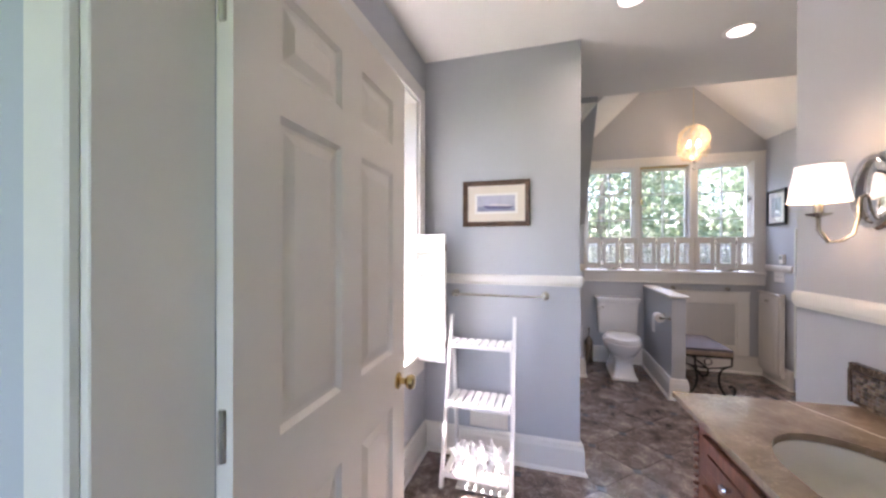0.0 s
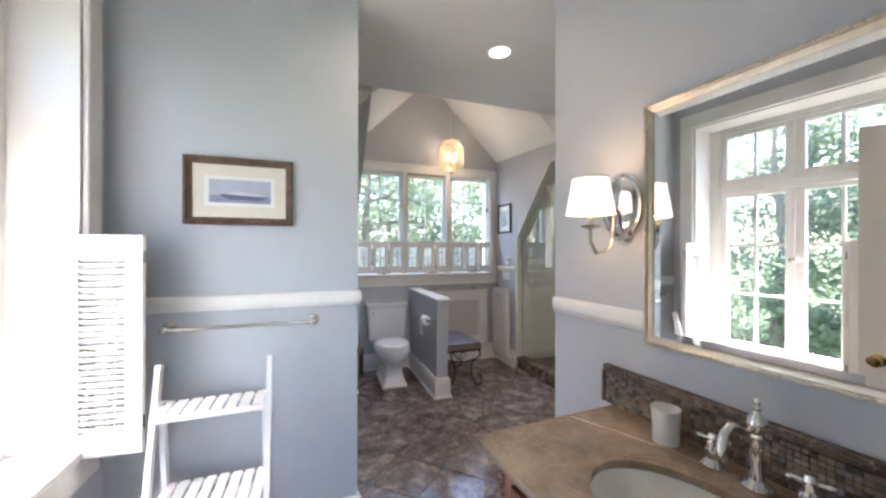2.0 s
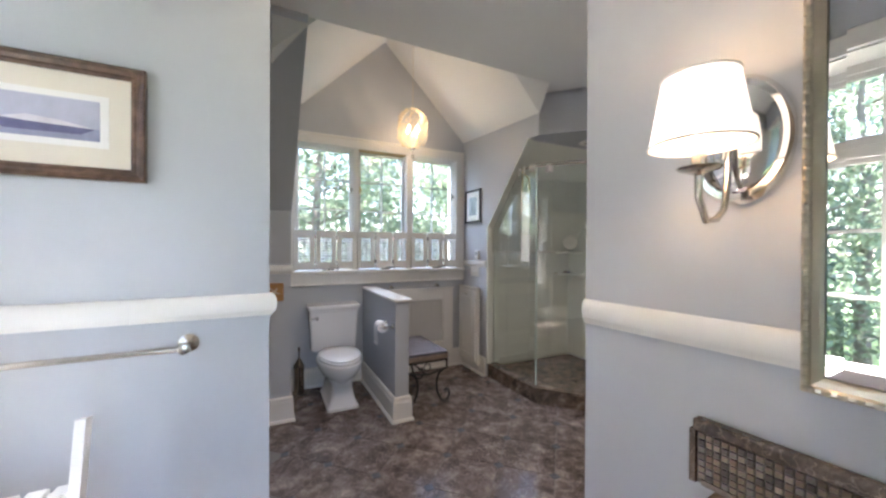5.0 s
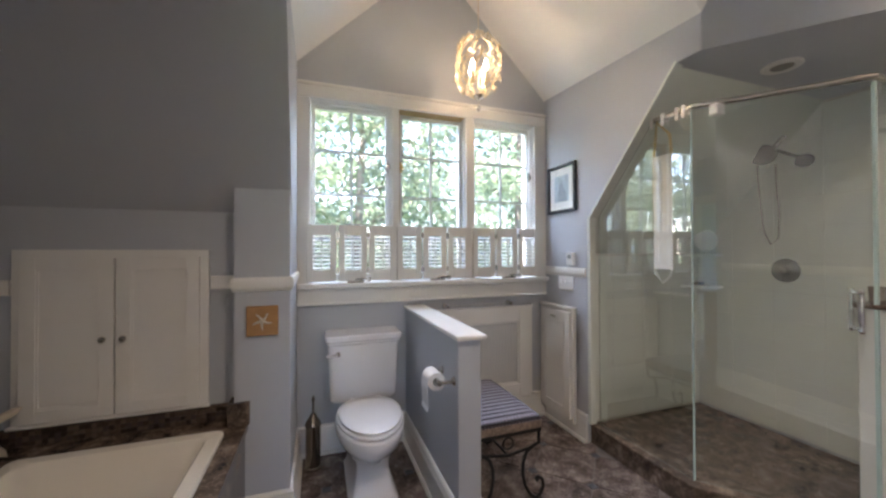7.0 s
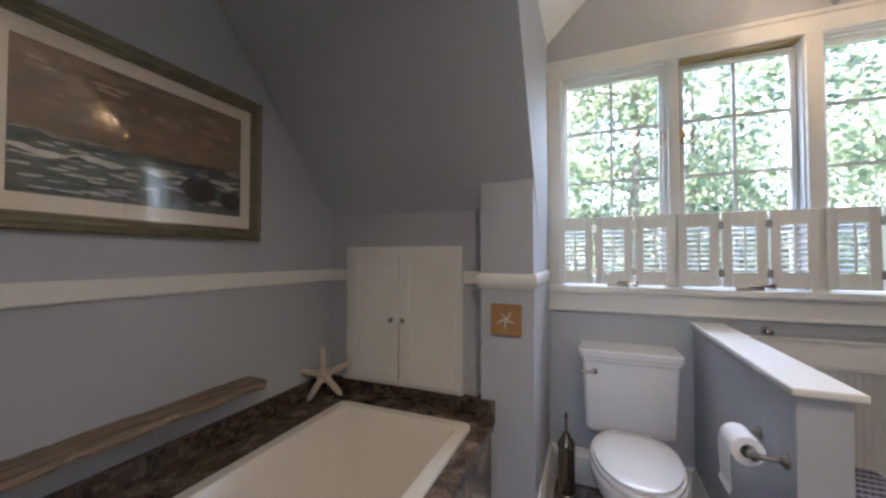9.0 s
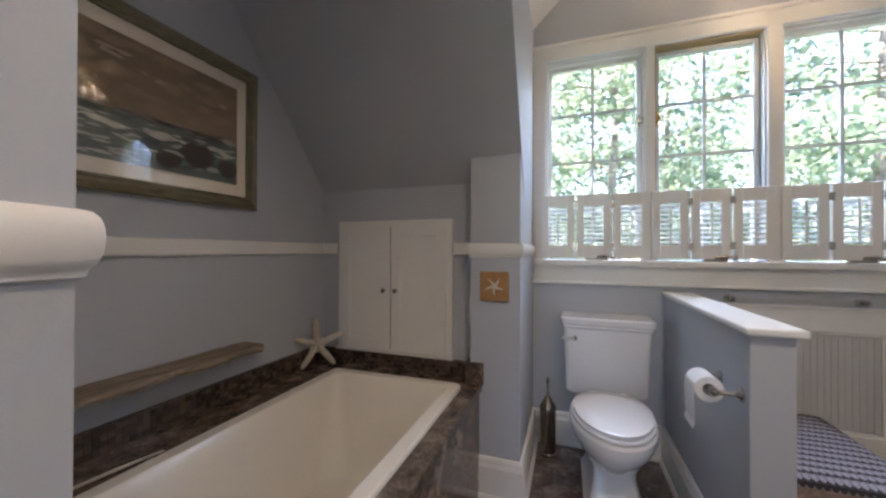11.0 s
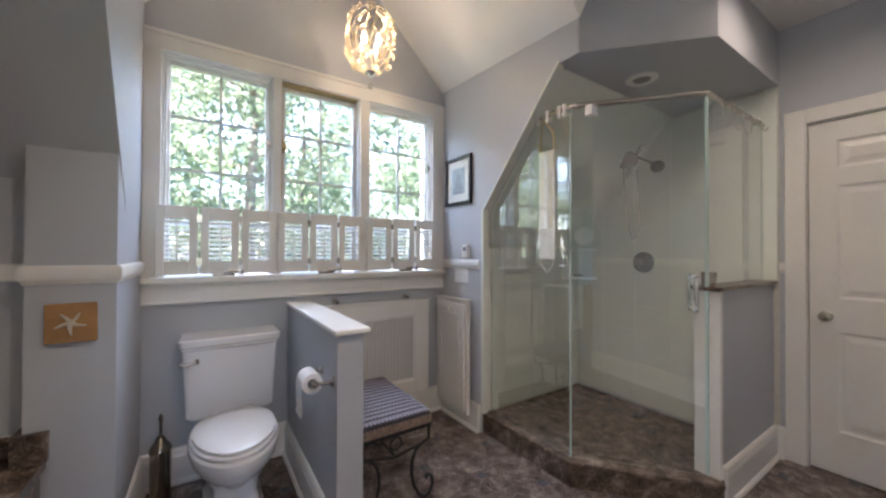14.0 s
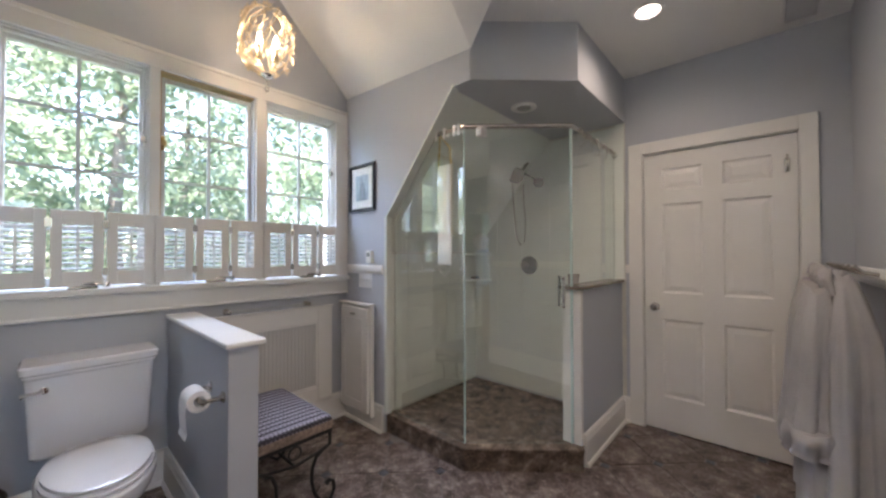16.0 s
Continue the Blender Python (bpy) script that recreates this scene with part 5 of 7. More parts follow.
me_d, rest = None, bmesh.new()
for i in range(46):
    for j in range(3):
        x, z = 0.012 + i * 0.0202, DZK + 0.013 + j * 0.0202
        if me_d is None:
            o = part("mosaic_tile", boxes((-0.0092, 0.0092, -0.004, 0.0, -0.0092, 0.0092), bevel=0.0012), DARKMOSAIC, dk)
            me_d = o.data
        else:
            o = new("mosaic_tile", me_d)
            o.parent = dk
        o.location = (x, KY - PY1 - 0.0222 + random.uniform(-0.0004, 0.0004), z)
for i in range(76):
    for j in range(4):
        y, z = 0.02 + i * 0.0202, DZK + 0.013 + j * 0.0202
        box(rest, 0.0198, 0.0238 + random.uniform(-0.0004, 0.0004), y - 0.0092, y + 0.0092, z - 0.0092, z + 0.0092)
tagged(part("mosaic_rest", rest, DARKMOSAIC_REST, dk), kind="stuff")
tub = thing("bathtub", ((tx0 + tx1) / 2 + W, (ty0 + ty1) / 2 + PY1, DZK), "cream drop-in bathtub with sloping sides", "bathtub")
bm = bmesh.new()
hx, hy = (tx1 - tx0) / 2, (ty1 - ty0) / 2
prev = None
for inset, z, r in ((0.0, 0.001, 0.03), (0.0, 0.014, 0.03), (0.004, 0.02, 0.03), (0.05, 0.02, 0.04), (0.058, 0.012, 0.045), (0.075, -0.06, 0.06), (0.10, -0.2, 0.08), (0.125, -0.33, 0.1), (0.15, -0.375, 0.11), (0.2, -0.385, 0.08)):
    pts = rounded(-hx + inset, hx - inset, -hy + inset, hy - inset * (1.0 if z > 0 else 1.6), r)
    ring = [bm.verts.new((*p, z)) for p in pts]
    if prev:
        for i in range(len(ring)):
            bm.faces.new((prev[i], prev[(i + 1) % len(ring)], ring[(i + 1) % len(ring)], ring[i]))
    prev = ring
bm.faces.new(prev)
part("shell", bm, ACRY, tub, smooth=True)
part("drain", lathe(bmesh.new(), [(0.03, -0.384), (0.026, -0.378), (0, -0.38)], (0, 0.3, 0), 18), CHROME, tub, smooth=True)
cab = thing("wall_cabinet", (0.705, KY, 0.604), "white two-door cabinet built over the tub ledge", "cabinet")
part("body", boxes((-0.348, 0.348, -0.02, 0.0, 0, 0.735), bevel=0.002), TRIM, cab)
part("ledge", boxes((-0.358, 0.356, -0.034, -0.0205, 0, 0.016), bevel=0.003), TRIM, cab)
for s in (-1, 1):
    x0, x1 = (0.004, 0.315) if s > 0 else (-0.315, -0.004)
    z0, z1, f = 0.02, 0.70, 0.052
    dr = part("door", boxes((x0, x0 + f, -0.038, -0.0205, z0, z1), (x1 - f, x1, -0.038, -0.0205, z0, z1), (x0 + f, x1 - f, -0.038, -0.0205, z0, z0 + f), (x0 + f, x1 - f, -0.038, -0.0205, z1 - f, z1), bevel=0.001), TRIM, cab)
    part("panel", boxes((x0 + f, x1 - f, -0.029, -0.0205, z0 + f, z1 - f)), TRIM, dr)
    part("panel_moulding", boxes((x0 + f, x0 + f + 0.008, -0.034, -0.029, z0 + f, z1 - f), (x1 - f - 0.008, x1 - f, -0.034, -0.029, z0 + f, z1 - f), (x0 + f + 0.008, x1 - f - 0.008, -0.034, -0.029, z0 + f, z0 + f + 0.008), (x0 + f + 0.008, x1 - f - 0.008, -0.034, -0.029, z1 - f - 0.008, z1 - f)), TRIM, dr)
    part("knob", lathe(bmesh.new(), [(0.006, 0), (0.006, 0.01), (0.013, 0.017), (0.012, 0.024), (0, 0.028)], m=Matrix.Translation((s * 0.036, -0.038, 0.35)) @ Matrix.Rotation(radians(90), 4, "X"), seg=16), NICKEL, dr, smooth=True)


def starfish(name, r, label, material, m, thick=0.02):
    st = new(name)
    tagged(st, label, "starfish")
    bm = bmesh.new()
    n = 60
    c_top = bm.verts.new((0, thick, 0))
    c_bot = bm.verts.new((0, -thick * 0.3, 0))
    rim, ridge = [], []
    for i in range(n):
        a = 2 * math.pi * i / n
        k = (math.cos(5 * (a - math.pi / 2)) + 1) / 2
        rr = r * (0.27 + 0.73 * k ** 3.2)
        rim.append(bm.verts.new((rr * math.cos(a), 0, rr * math.sin(a))))
        ridge.append(bm.verts.new((rr * 0.72 * math.cos(a), thick * (0.25 + 0.5 * k) * (1 if k > 0.3 else 0.9), rr * 0.72 * math.sin(a))))
    for i in range(n):
        j = (i + 1) % n
        bm.faces.new((rim[i], rim[j], ridge[j], ridge[i]))
        bm.faces.new((ridge[i], ridge[j], c_top))
        bm.faces.new((rim[j], rim[i], c_bot))
    part("body", bm, material, st)
    st.matrix_world = m
    return st


starfish("starfish", 0.15, "large bleached starfish leaning in the tub corner", STAR, Matrix.Translation((0.325, 6.585, 0.657)) @ Matrix.Rotation(radians(-143), 4, "Z") @ Matrix.Rotation(radians(12), 4, "X") @ Matrix.Rotation(radians(4), 4, "Y"))
pl = thing("starfish_plaque", (1.293, CY, 1.003), "golden wood square with a small white starfish", "plaque")
part("board", boxes((-0.068, 0.068, -0.018, -0.001, -0.07, 0.07), bevel=0.003), GOLDP, pl)
bm = bmesh.new()
for i in range(5):
    a = radians(90 + 72 * i + 30)
    tube(bm, [(0, -0.022, 0), (0.02 * math.cos(a), -0.022, 0.02 * math.sin(a)), (0.043 * math.cos(a + 0.15), -0.021, 0.043 * math.sin(a + 0.15))], [0.009, 0.006, 0.0025], 6)
part("starfish", bm, STAR, pl, "small white starfish")
dw = thing("driftwood_shelf", (W, 5.16, 0.728), "weathered grey driftwood plank shelf over the tub", "shelf")
bm = bmesh.new()
n = 30
rng = random.Random(3)
rings = []
for i in range(n + 1):
    y = 1.04 * i / n
    wf = 0.132 + 0.012 * math.sin(i * 0.9) + rng.uniform(-0.006, 0.006) - (0.03 if i == n else 0)
    h = 0.028 + rng.uniform(-0.002, 0.002)
    rings.append([bm.verts.new(p) for p in ((0.004, y, 0), (wf - 0.008, y, 0.002), (wf, y, h * 0.5), (wf - 0.006, y, h), (0.004, y, h + 0.002))])
for a, b in zip(rings, rings[1:]):
    for j in range(5):
        bm.faces.new((a[j], a[(j + 1) % 5], b[(j + 1) % 5], b[j]))
bm.faces.new(rings[0])
bm.faces.new(rings[-1][::-1])
part("plank", bm, DRIFT, dw)
for y in (0.2, 0.88):
    part("bracket", boxes((0.002, 0.1, y - 0.008, y + 0.008, -0.012, 0.0), (0.002, 0.01, y - 0.008, y + 0.008, -0.05, -0.012), bevel=0.002), NICKEL, dw)
twig = thing("twig", (0.40, 5.62, DZK + 0.004), "pale thin twig lying on the marble tub deck", "twig")
part("stick", tube(bmesh.new(), [(-0.02, -0.1, 0), (0, 0, 0.004), (0.015, 0.12, 0.0)], [0.004, 0.005, 0.003], 6), STAR, twig)


# ---------- toilet ----------
TX = 1.818
to = thing("toilet", (TX, NY - 0.012, 0), "white two-piece porcelain toilet with the lid down", "toilet")


def loft(bm, rows, seg=32):
    """Rings of (centre y, half width, front reach, back reach, z), egg shaped."""
    prev = None
    for cy, w_, fr, bk, z in rows:
        ring = []
        for i in range(seg):
            a = 2 * math.pi * i / seg
            s, c = math.sin(a), math.cos(a)
            reach = fr if s < 0 else bk
            p = 2.35 if s > 0 else 2.0
            ring.append(bm.verts.new((w_ * math.copysign(abs(c) ** (2 / p), c), cy + reach * math.copysign(abs(s) ** (2 / p), s), z)))
        if prev:
            for i in range(seg):
                bm.faces.new((prev[i], prev[(i + 1) % seg], ring[(i + 1) % seg], ring[i]))
        else:
            bm.faces.new(ring[::-1])
        prev = ring
    bm.faces.new(prev)
    return bm


part("bowl", loft(bmesh.new(), [(-0.42, 0.088, 0.15, 0.24, 0.19), (-0.42, 0.112, 0.185, 0.25, 0.225), (-0.42, 0.152, 0.255, 0.26, 0.27), (-0.42, 0.178, 0.305, 0.27, 0.32), (-0.42, 0.189, 0.322, 0.28, 0.36), (-0.42, 0.189, 0.322, 0.28, 0.382), (-0.42, 0.182, 0.312, 0.28, 0.392)]), PORC, to, smooth=True)
bm = bmesh.new()
rings = []
for w_, y0, y1, r, z in ((0.128, -0.63, -0.14, 0.03, 0.0), (0.128, -0.63, -0.14, 0.03, 0.02), (0.116, -0.615, -0.145, 0.03, 0.032), (0.098, -0.59, -0.15, 0.03, 0.09), (0.086, -0.572, -0.16, 0.03, 0.16), (0.09, -0.575, -0.16, 0.04, 0.205), (0.108, -0.60, -0.165, 0.06, 0.24)):
    rings.append([bm.verts.new((*p, z)) for p in rounded(-w_, w_, y0, y1, r, 4)])
for a, b in zip(rings, rings[1:]):
    for i in range(len(a)):
        bm.faces.new((a[i], a[(i + 1) % len(a)], b[(i + 1) % len(a)], b[i]))
bm.faces.new(rings[0][::-1])
bm.faces.new(rings[-1])
part("pedestal", bm, PORC, to, smooth=True)
part("seat", loft(bmesh.new(), [(-0.44, 0.176, 0.285, 0.19, 0.394), (-0.44, 0.18, 0.29, 0.19, 0.40), (-0.44, 0.18, 0.29, 0.19, 0.410), (-0.44, 0.175, 0.285, 0.19, 0.413)]), PORC, to, smooth=True)
part("seat_lid", loft(bmesh.new(), [(-0.44, 0.165, 0.27, 0.19, 0.415), (-0.44, 0.172, 0.278, 0.195, 0.42), (-0.44, 0.172, 0.278, 0.195, 0.43), (-0.44, 0.16, 0.262, 0.185, 0.437), (-0.44, 0.1, 0.17, 0.12, 0.441)]), PORC, to, "glossy white seat lid", smooth=True)
for s in (-1, 1):
    part("lid_hinge", tube(bmesh.new(), [(s * 0.06, -0.235, 0.415), (s * 0.09, -0.235, 0.415)], 0.013, 10), PORC, to, smooth=True)
bm = bmesh.new()
rings = []
for z, w_, d0, d1 in ((0.385, 0.195, -0.175, -0.01), (0.40, 0.205, -0.185, -0.005), (0.745, 0.222, -0.195, 0.0)):
    rings.append([bm.verts.new((*p, z)) for p in rounded(-w_, w_, d0, d1, 0.03, 4)])
for a, b in zip(rings, rings[1:]):
    for i in range(len(a)):
        bm.faces.new((a[i], a[(i + 1) % len(a)], b[(i + 1) % len(a)], b[i]))
bm.faces.new(rings[0][::-1])
bm.faces.new(rings[-1])
part("tank", bm, PORC, to, smooth=True)
bm = bmesh.new()
rings = []
for z, o in ((0.746, 0.004), (0.755, 0.010), (0.764, 0.008), (0.772, 0.018), (0.80, 0.020), (0.808, 0.012)):
    rings.append([bm.verts.new((*p, z)) for p in rounded(-0.218 - o, 0.218 + o, -0.198 - o, 0.002, 0.025, 4)])
for a, b in zip(rings, rings[1:]):
    for i in range(len(a)):
        bm.faces.new((a[i], a[(i + 1) % len(a)], b[(i + 1) % len(a)], b[i]))
bm.faces.new(rings[0][::-1])
bm.faces.new(rings[-1])
part("tank_lid", bm, PORC, to, smooth=True)
bm = lathe(bmesh.new(), [(0, 0), (0.016, 0.0), (0.014, 0.012), (0, 0.014)], m=Matrix.Translation((-0.16, -0.193, 0.695)) @ Matrix.Rotation(radians(90), 4, "X"), seg=14)
tube(bm, [(-0.16, -0.21, 0.695), (-0.2, -0.215, 0.692), (-0.228, -0.212, 0.688)], [0.008, 0.009, 0.012], 8)
part("flush_lever", bm, CHROME, to, "nickel flush lever", smooth=True)
br = thing("toilet_brush", (1.512, 7.13, 0), "slim dark bronze toilet brush holder on the floor", "toilet brush")
part("canister", lathe(bmesh.new(), [(0, 0), (0.05, 0), (0.05, 0.008), (0.044, 0.016), (0.044, 0.25), (0.047, 0.256), (0.047, 0.268), (0.04, 0.285), (0.024, 0.305), (0.02, 0.32), (0.012, 0.33), (0, 0.33)], seg=24), BRONZE, br, smooth=True)
part("handle", lathe(bmesh.new(), [(0.006, 0.33), (0.006, 0.40), (0.011, 0.415), (0.004, 0.44), (0, 0.442)], seg=12), BRONZE, br, smooth=True)
tp = thing("toilet_paper_holder", (2.135, 6.405, 0.72), "nickel two-post paper holder on the half wall", "paper holder")
for y in (-0.085, 0.085):
    part("post", lathe(bmesh.new(), [(0, 0), (0.022, 0), (0.022, 0.005), (0.014, 0.011), (0.008, 0.018), (0.008, 0.06), (0.014, 0.068), (0.015, 0.078), (0, 0.09)], m=Matrix.Translation((0, y, 0.005)) @ Matrix.Rotation(radians(-90), 4, "Y"), seg=16), NICKEL, tp, smooth=True)
part("spindle", tube(bmesh.new(), [(-0.075, -0.085, 0.005), (-0.075, 0.085, 0.005)], 0.009, 10), NICKEL, tp, smooth=True)
rl = thing("toilet_paper_roll", (2.06, 6.405, 0.72), "white toilet paper roll with a hanging sheet", "toilet paper")
bm = bmesh.new()
R0, R1 = 0.041, 0.020
seg = 32
rg = [[bm.verts.new((r_ * math.cos(2 * math.pi * i / seg), y, r_ * math.sin(2 * math.pi * i / seg))) for i in range(seg)] for r_, y in ((R1, -0.052), (R0, -0.052), (R0, 0.052), (R1, 0.052))]
for a, b in zip(rg, rg[1:] + rg[:1]):
    for i in range(seg):
        bm.faces.new((a[i], a[(i + 1) % seg], b[(i + 1) % seg], b[i]))
part("roll", bm, PAPER, rl, smooth=True)
bm = bmesh.new()
pts = [(-0.0415, 0.005), (-0.044, -0.03), (-0.042, -0.075), (-0.039, -0.115), (-0.045, -0.135)]
lo = [(bm.verts.new((x, -0.05, z)), bm.verts.new((x, 0.05, z)), bm.verts.new((x - 0.0012, -0.05, z)), bm.verts.new((x - 0.0012, 0.05, z))) for x, z in pts]
for a, b in zip(lo, lo[1:]):
    bm.faces.new((a[0], a[1], b[1], b[0]))
    bm.faces.new((a[3], a[2], b[2], b[3]))
    bm.faces.new((a[2], a[0], b[0], b[2]))
    bm.faces.new((a[1], a[3], b[3], b[1]))
part("hanging_sheet", bm, PAPER, rl)

# ---------- bench, panel, hamper ----------
bn = thing("bench", (2.475, 6.715, 0), "black wrought iron bench with scrolled legs and woven cushion", "bench")
bx, by = 0.195, 0.30
bm = bmesh.new()
rings = []
for z, o in ((0.385, 0.0), (0.385, 0.002), (0.392, -0.004), (0.43, -0.006), (0.444, 0.0), (0.452, 0.02), (0.456, 0.06)):
    rings.append([bm.verts.new((*p, z)) for p in rounded(-bx + o, bx - o, -by + o, by - o, 0.025 if o < 0.03 else 0.02, 4)])
for a, b in zip(rings, rings[1:]):
    for i in range(len(a)):
        bm.faces.new((a[i], a[(i + 1) % len(a)], b[(i + 1) % len(a)], b[i]))
bm.faces.new(rings[0][::-1])
bm.faces.new(rings[-1])
part("cushion", bm, CLOTH, bn, "woven black and pale grey cushion", smooth=True)
bm = bmesh.new()
rings = [[bm.verts.new((*p, z)) for p in rounded(-bx - o, bx + o, -by - o, by + o, 0.028, 4)] for z, o in ((0.388, 0.005), (0.388, 0.008), (0.408, 0.0105), (0.428, 0.008), (0.428, 0.005))]
for a, b in zip(rings, rings[1:] + rings[:1]):
    for i in range(len(a)):
        bm.faces.new((a[i], a[(i + 1) % len(a)], b[(i + 1) % len(a)], b[i]))
part("cushion_border", bm, mat("tan_knotted_braid", (0.25, 0.19, 0.15), 0.9, var=0.5, scale=60, fine=150, bump=1.0, bump_scale=90), bn, "tan and brown knotted border", smooth=True)
part("seat_frame", boxes((-bx, bx, -by, -by + 0.018, 0.365, 0.384), (-bx, bx, by - 0.018, by, 0.365, 0.384), (-bx, -bx + 0.018, -by + 0.018, by - 0.018, 0.365, 0.384), (bx - 0.018, bx, -by + 0.018, by - 0.018, 0.365, 0.384)), IRON, bn)
for s in (-1, 1):
    y = s * (by - 0.012)
    for t in (-1, 1):
        pts = [(t * (bx - 0.008), y, 0.37), (t * (bx - 0.008), y, 0.30), (t * (bx - 0.05), y, 0.285), (t * (bx - 0.085), y, 0.26), (t * (bx - 0.105), y, 0.21), (t * (bx - 0.108), y, 0.15), (t * (bx - 0.095), y, 0.09), (t * (bx - 0.065), y, 0.035), (t * (bx - 0.03), y, 0.010), (t * (bx + 0.0), y, 0.022), (t * (bx + 0.018), y, 0.06), (t * (bx + 0.012), y, 0.10), (t * (bx - 0.012), y, 0.115), (t * (bx - 0.03), y, 0.10)]
        part("leg", tube(bmesh.new(), pts, [0.009] * 12 + [0.011, 0.014], 8), IRON, bn, smooth=True)
    part("cross_bar", tube(bmesh.new(), [(-bx + 0.05, y, 0.285), (0, y, 0.262), (bx - 0.05, y, 0.285)], 0.007, 8), IRON, bn, smooth=True)
    part("ring", tube(bmesh.new(), [(0.03 * math.cos(a * math.pi / 10), y, 0.325 + 0.03 * math.sin(a * math.pi / 10)) for a in range(20)], 0.005, 6, closed=True), IRON, bn, smooth=True)
part("stretcher", tube(bmesh.new(), [(0, -by + 0.012, 0.262), (0, by - 0.012, 0.262)], 0.007, 8), IRON, bn, smooth=True)

BOARD = mat("pale_grey_board", (0.58, 0.575, 0.56), 0.5, var=0.03)
rp = thing("wall_panel", (2.705, NY - 0.0225, 0.0), "white framed wall panel with pale grey beaded boards", "wall panel")
part("cover_frame", boxes((-0.44, -0.33, -0.02, 0, 0.192, 0.89), (0.335, 0.452, -0.02, 0, 0.192, 0.89), (-0.33, 0.335, -0.02, 0, 0.78, 0.89), (-0.33, 0.335, -0.02, 0, 0.192, 0.29), bevel=0.003), TRIM, rp)
part("cover_cap", boxes((-0.45, 0.46, -0.028, 0, 0.89, 0.902), bevel=0.003), TRIM, rp)
part("moulding", boxes((-0.33, -0.315, -0.014, -0.004, 0.29, 0.78), (0.32, 0.335, -0.014, -0.004, 0.29, 0.78), (-0.315, 0.32, -0.014, -0.004, 0.765, 0.78), (-0.315, 0.32, -0.014, -0.004, 0.29, 0.305), bevel=0.003), TRIM, rp)
for i in range(24):
    x0 = -0.314 + i * 0.02638
    part("bead_board", boxes((x0, x0 + 0.0255, -0.008, -0.0035, 0.305, 0.765), bevel=0.0015), BOARD, rp)
part("backing", boxes((-0.33, 0.335, -0.003, -0.001, 0.29, 0.78)), BOARD, rp)

hp = thing("hamper_cabinet", (CR - 0.0225, 7.07, 0.15), "white tilt-out hamper panel built into the wall", "cabinet")
part("surround", boxes((-0.032, 0.0, -0.195, 0.195, -0.06, 0.755), (-0.05, 0.0, -0.20, 0.20, 0.755, 0.772), bevel=0.004), TRIM, hp)
dr = part("door", boxes((-0.05, -0.0325, -0.175, 0.175, -0.03, 0.735), bevel=0.004), TRIM, hp)
part("panel_moulding", boxes((-0.056, -0.0505, -0.12, -0.105, 0.03, 0.66), (-0.056, -0.0505, 0.105, 0.12, 0.03, 0.66), (-0.056, -0.0505, -0.105, 0.105, 0.645, 0.66), (-0.056, -0.0505, -0.105, 0.105, 0.03, 0.045), bevel=0.003), TRIM, dr)
part("pull", boxes((-0.068, -0.0505, -0.025, 0.025, 0.68, 0.695), bevel=0.004), NICKEL, dr)
sw = thing("switch_plate", (CR, 7.015, 1.092), "white three-gang switch plate under the rail", "switch")
part("plate", boxes((-0.006, -0.0005, -0.085, 0.085, -0.058, 0.058), bevel=0.003), PLASTIC, sw)
for y in (-0.05, 0, 0.05):
    part("toggle", boxes((-0.014, -0.0065, y - 0.005, y + 0.005, -0.008, 0.014), bevel=0.002), PLASTIC, sw)
th = thing("thermostat", (CR, 6.945, 1.2225), "white wall thermostat resting above the rail", "thermostat")
part("housing", boxes((-0.028, -0.0005, -0.035, 0.035, 0.0, 0.095), bevel=0.006, seg=2), PLASTIC, th)
part("display", boxes((-0.0295, -0.0285, -0.02, 0.02, 0.05, 0.08)), mat("grey_display", (0.25, 0.28, 0.26), 0.2), th)


# ---------- shower ----------
CURB = [(3.325, 6.79), (3.325, 6.068), (3.795, 5.525), (3.86, 5.555), (3.86, 5.64), (3.45, 6.11), (3.45, 6.79)]
cu = thing("shower_curb", (0, 0, 0), "dark brown marble shower curb", "shower curb")
part("face", prism(bmesh.new(), [(3.333, 6.79), (3.333, 6.071), (3.798, 5.532), (3.86, 5.56), (3.86, 5.635), (3.445, 6.105), (3.445, 6.79)], "z", 0.0, 0.112), MARB, cu)
bm = prism(bmesh.new(), CURB, "z", 0.112, 0.132)
bmesh.ops.bevel(bm, geom=bm.edges[:], offset=0.004, segments=2, affect="EDGES")
part("top", bm, MARB, cu)
structure("floor_shower", prism(bmesh.new(), [(3.40, SH_N), (3.40, 6.09), (3.86, 5.6), (3.86, 5.67), (FX, 5.67), (FX, SH_N)], "z", -0.003, 0.008), MARB, "dark brown marble shower floor")
structure("wall_shower_north", boxes((CR + 0.09, FX, SH_N, SH_N + 0.1, 0, 1.5)), TILEG)
te = structure("wall_shower_east_tiling", boxes((FX - 0.006, FX - 0.0005, 5.53, SH_N, 0.03, 2.31)), TILEG, "cream tiled shower wall")
tn = structure("wall_shower_north_tiling", boxes((CR + 0.09, FX - 0.006, SH_N - 0.006, SH_N - 0.0005, 0.03, 1.32)), TILEG, "cream tiled shower wall")
structure("trim_shower_edge", boxes((CR - 0.002, CR + 0.05, 6.76, 6.789, 0.133, 1.56), bevel=0.004), TILEW, "cream tile edge trim")
bm = plank(bmesh.new(), (CR + 0.024, 6.782, 1.545), (CR + 0.024, 6.125, 2.32), 0.052, 0.014)
structure("trim_shower_slope", bm, TILEW)
structure("trim_shower_corner", boxes((FX - 0.02, FX - 0.007, 5.535, 5.60, 1.092, 2.309), bevel=0.003), TILEW)
meshes = {}
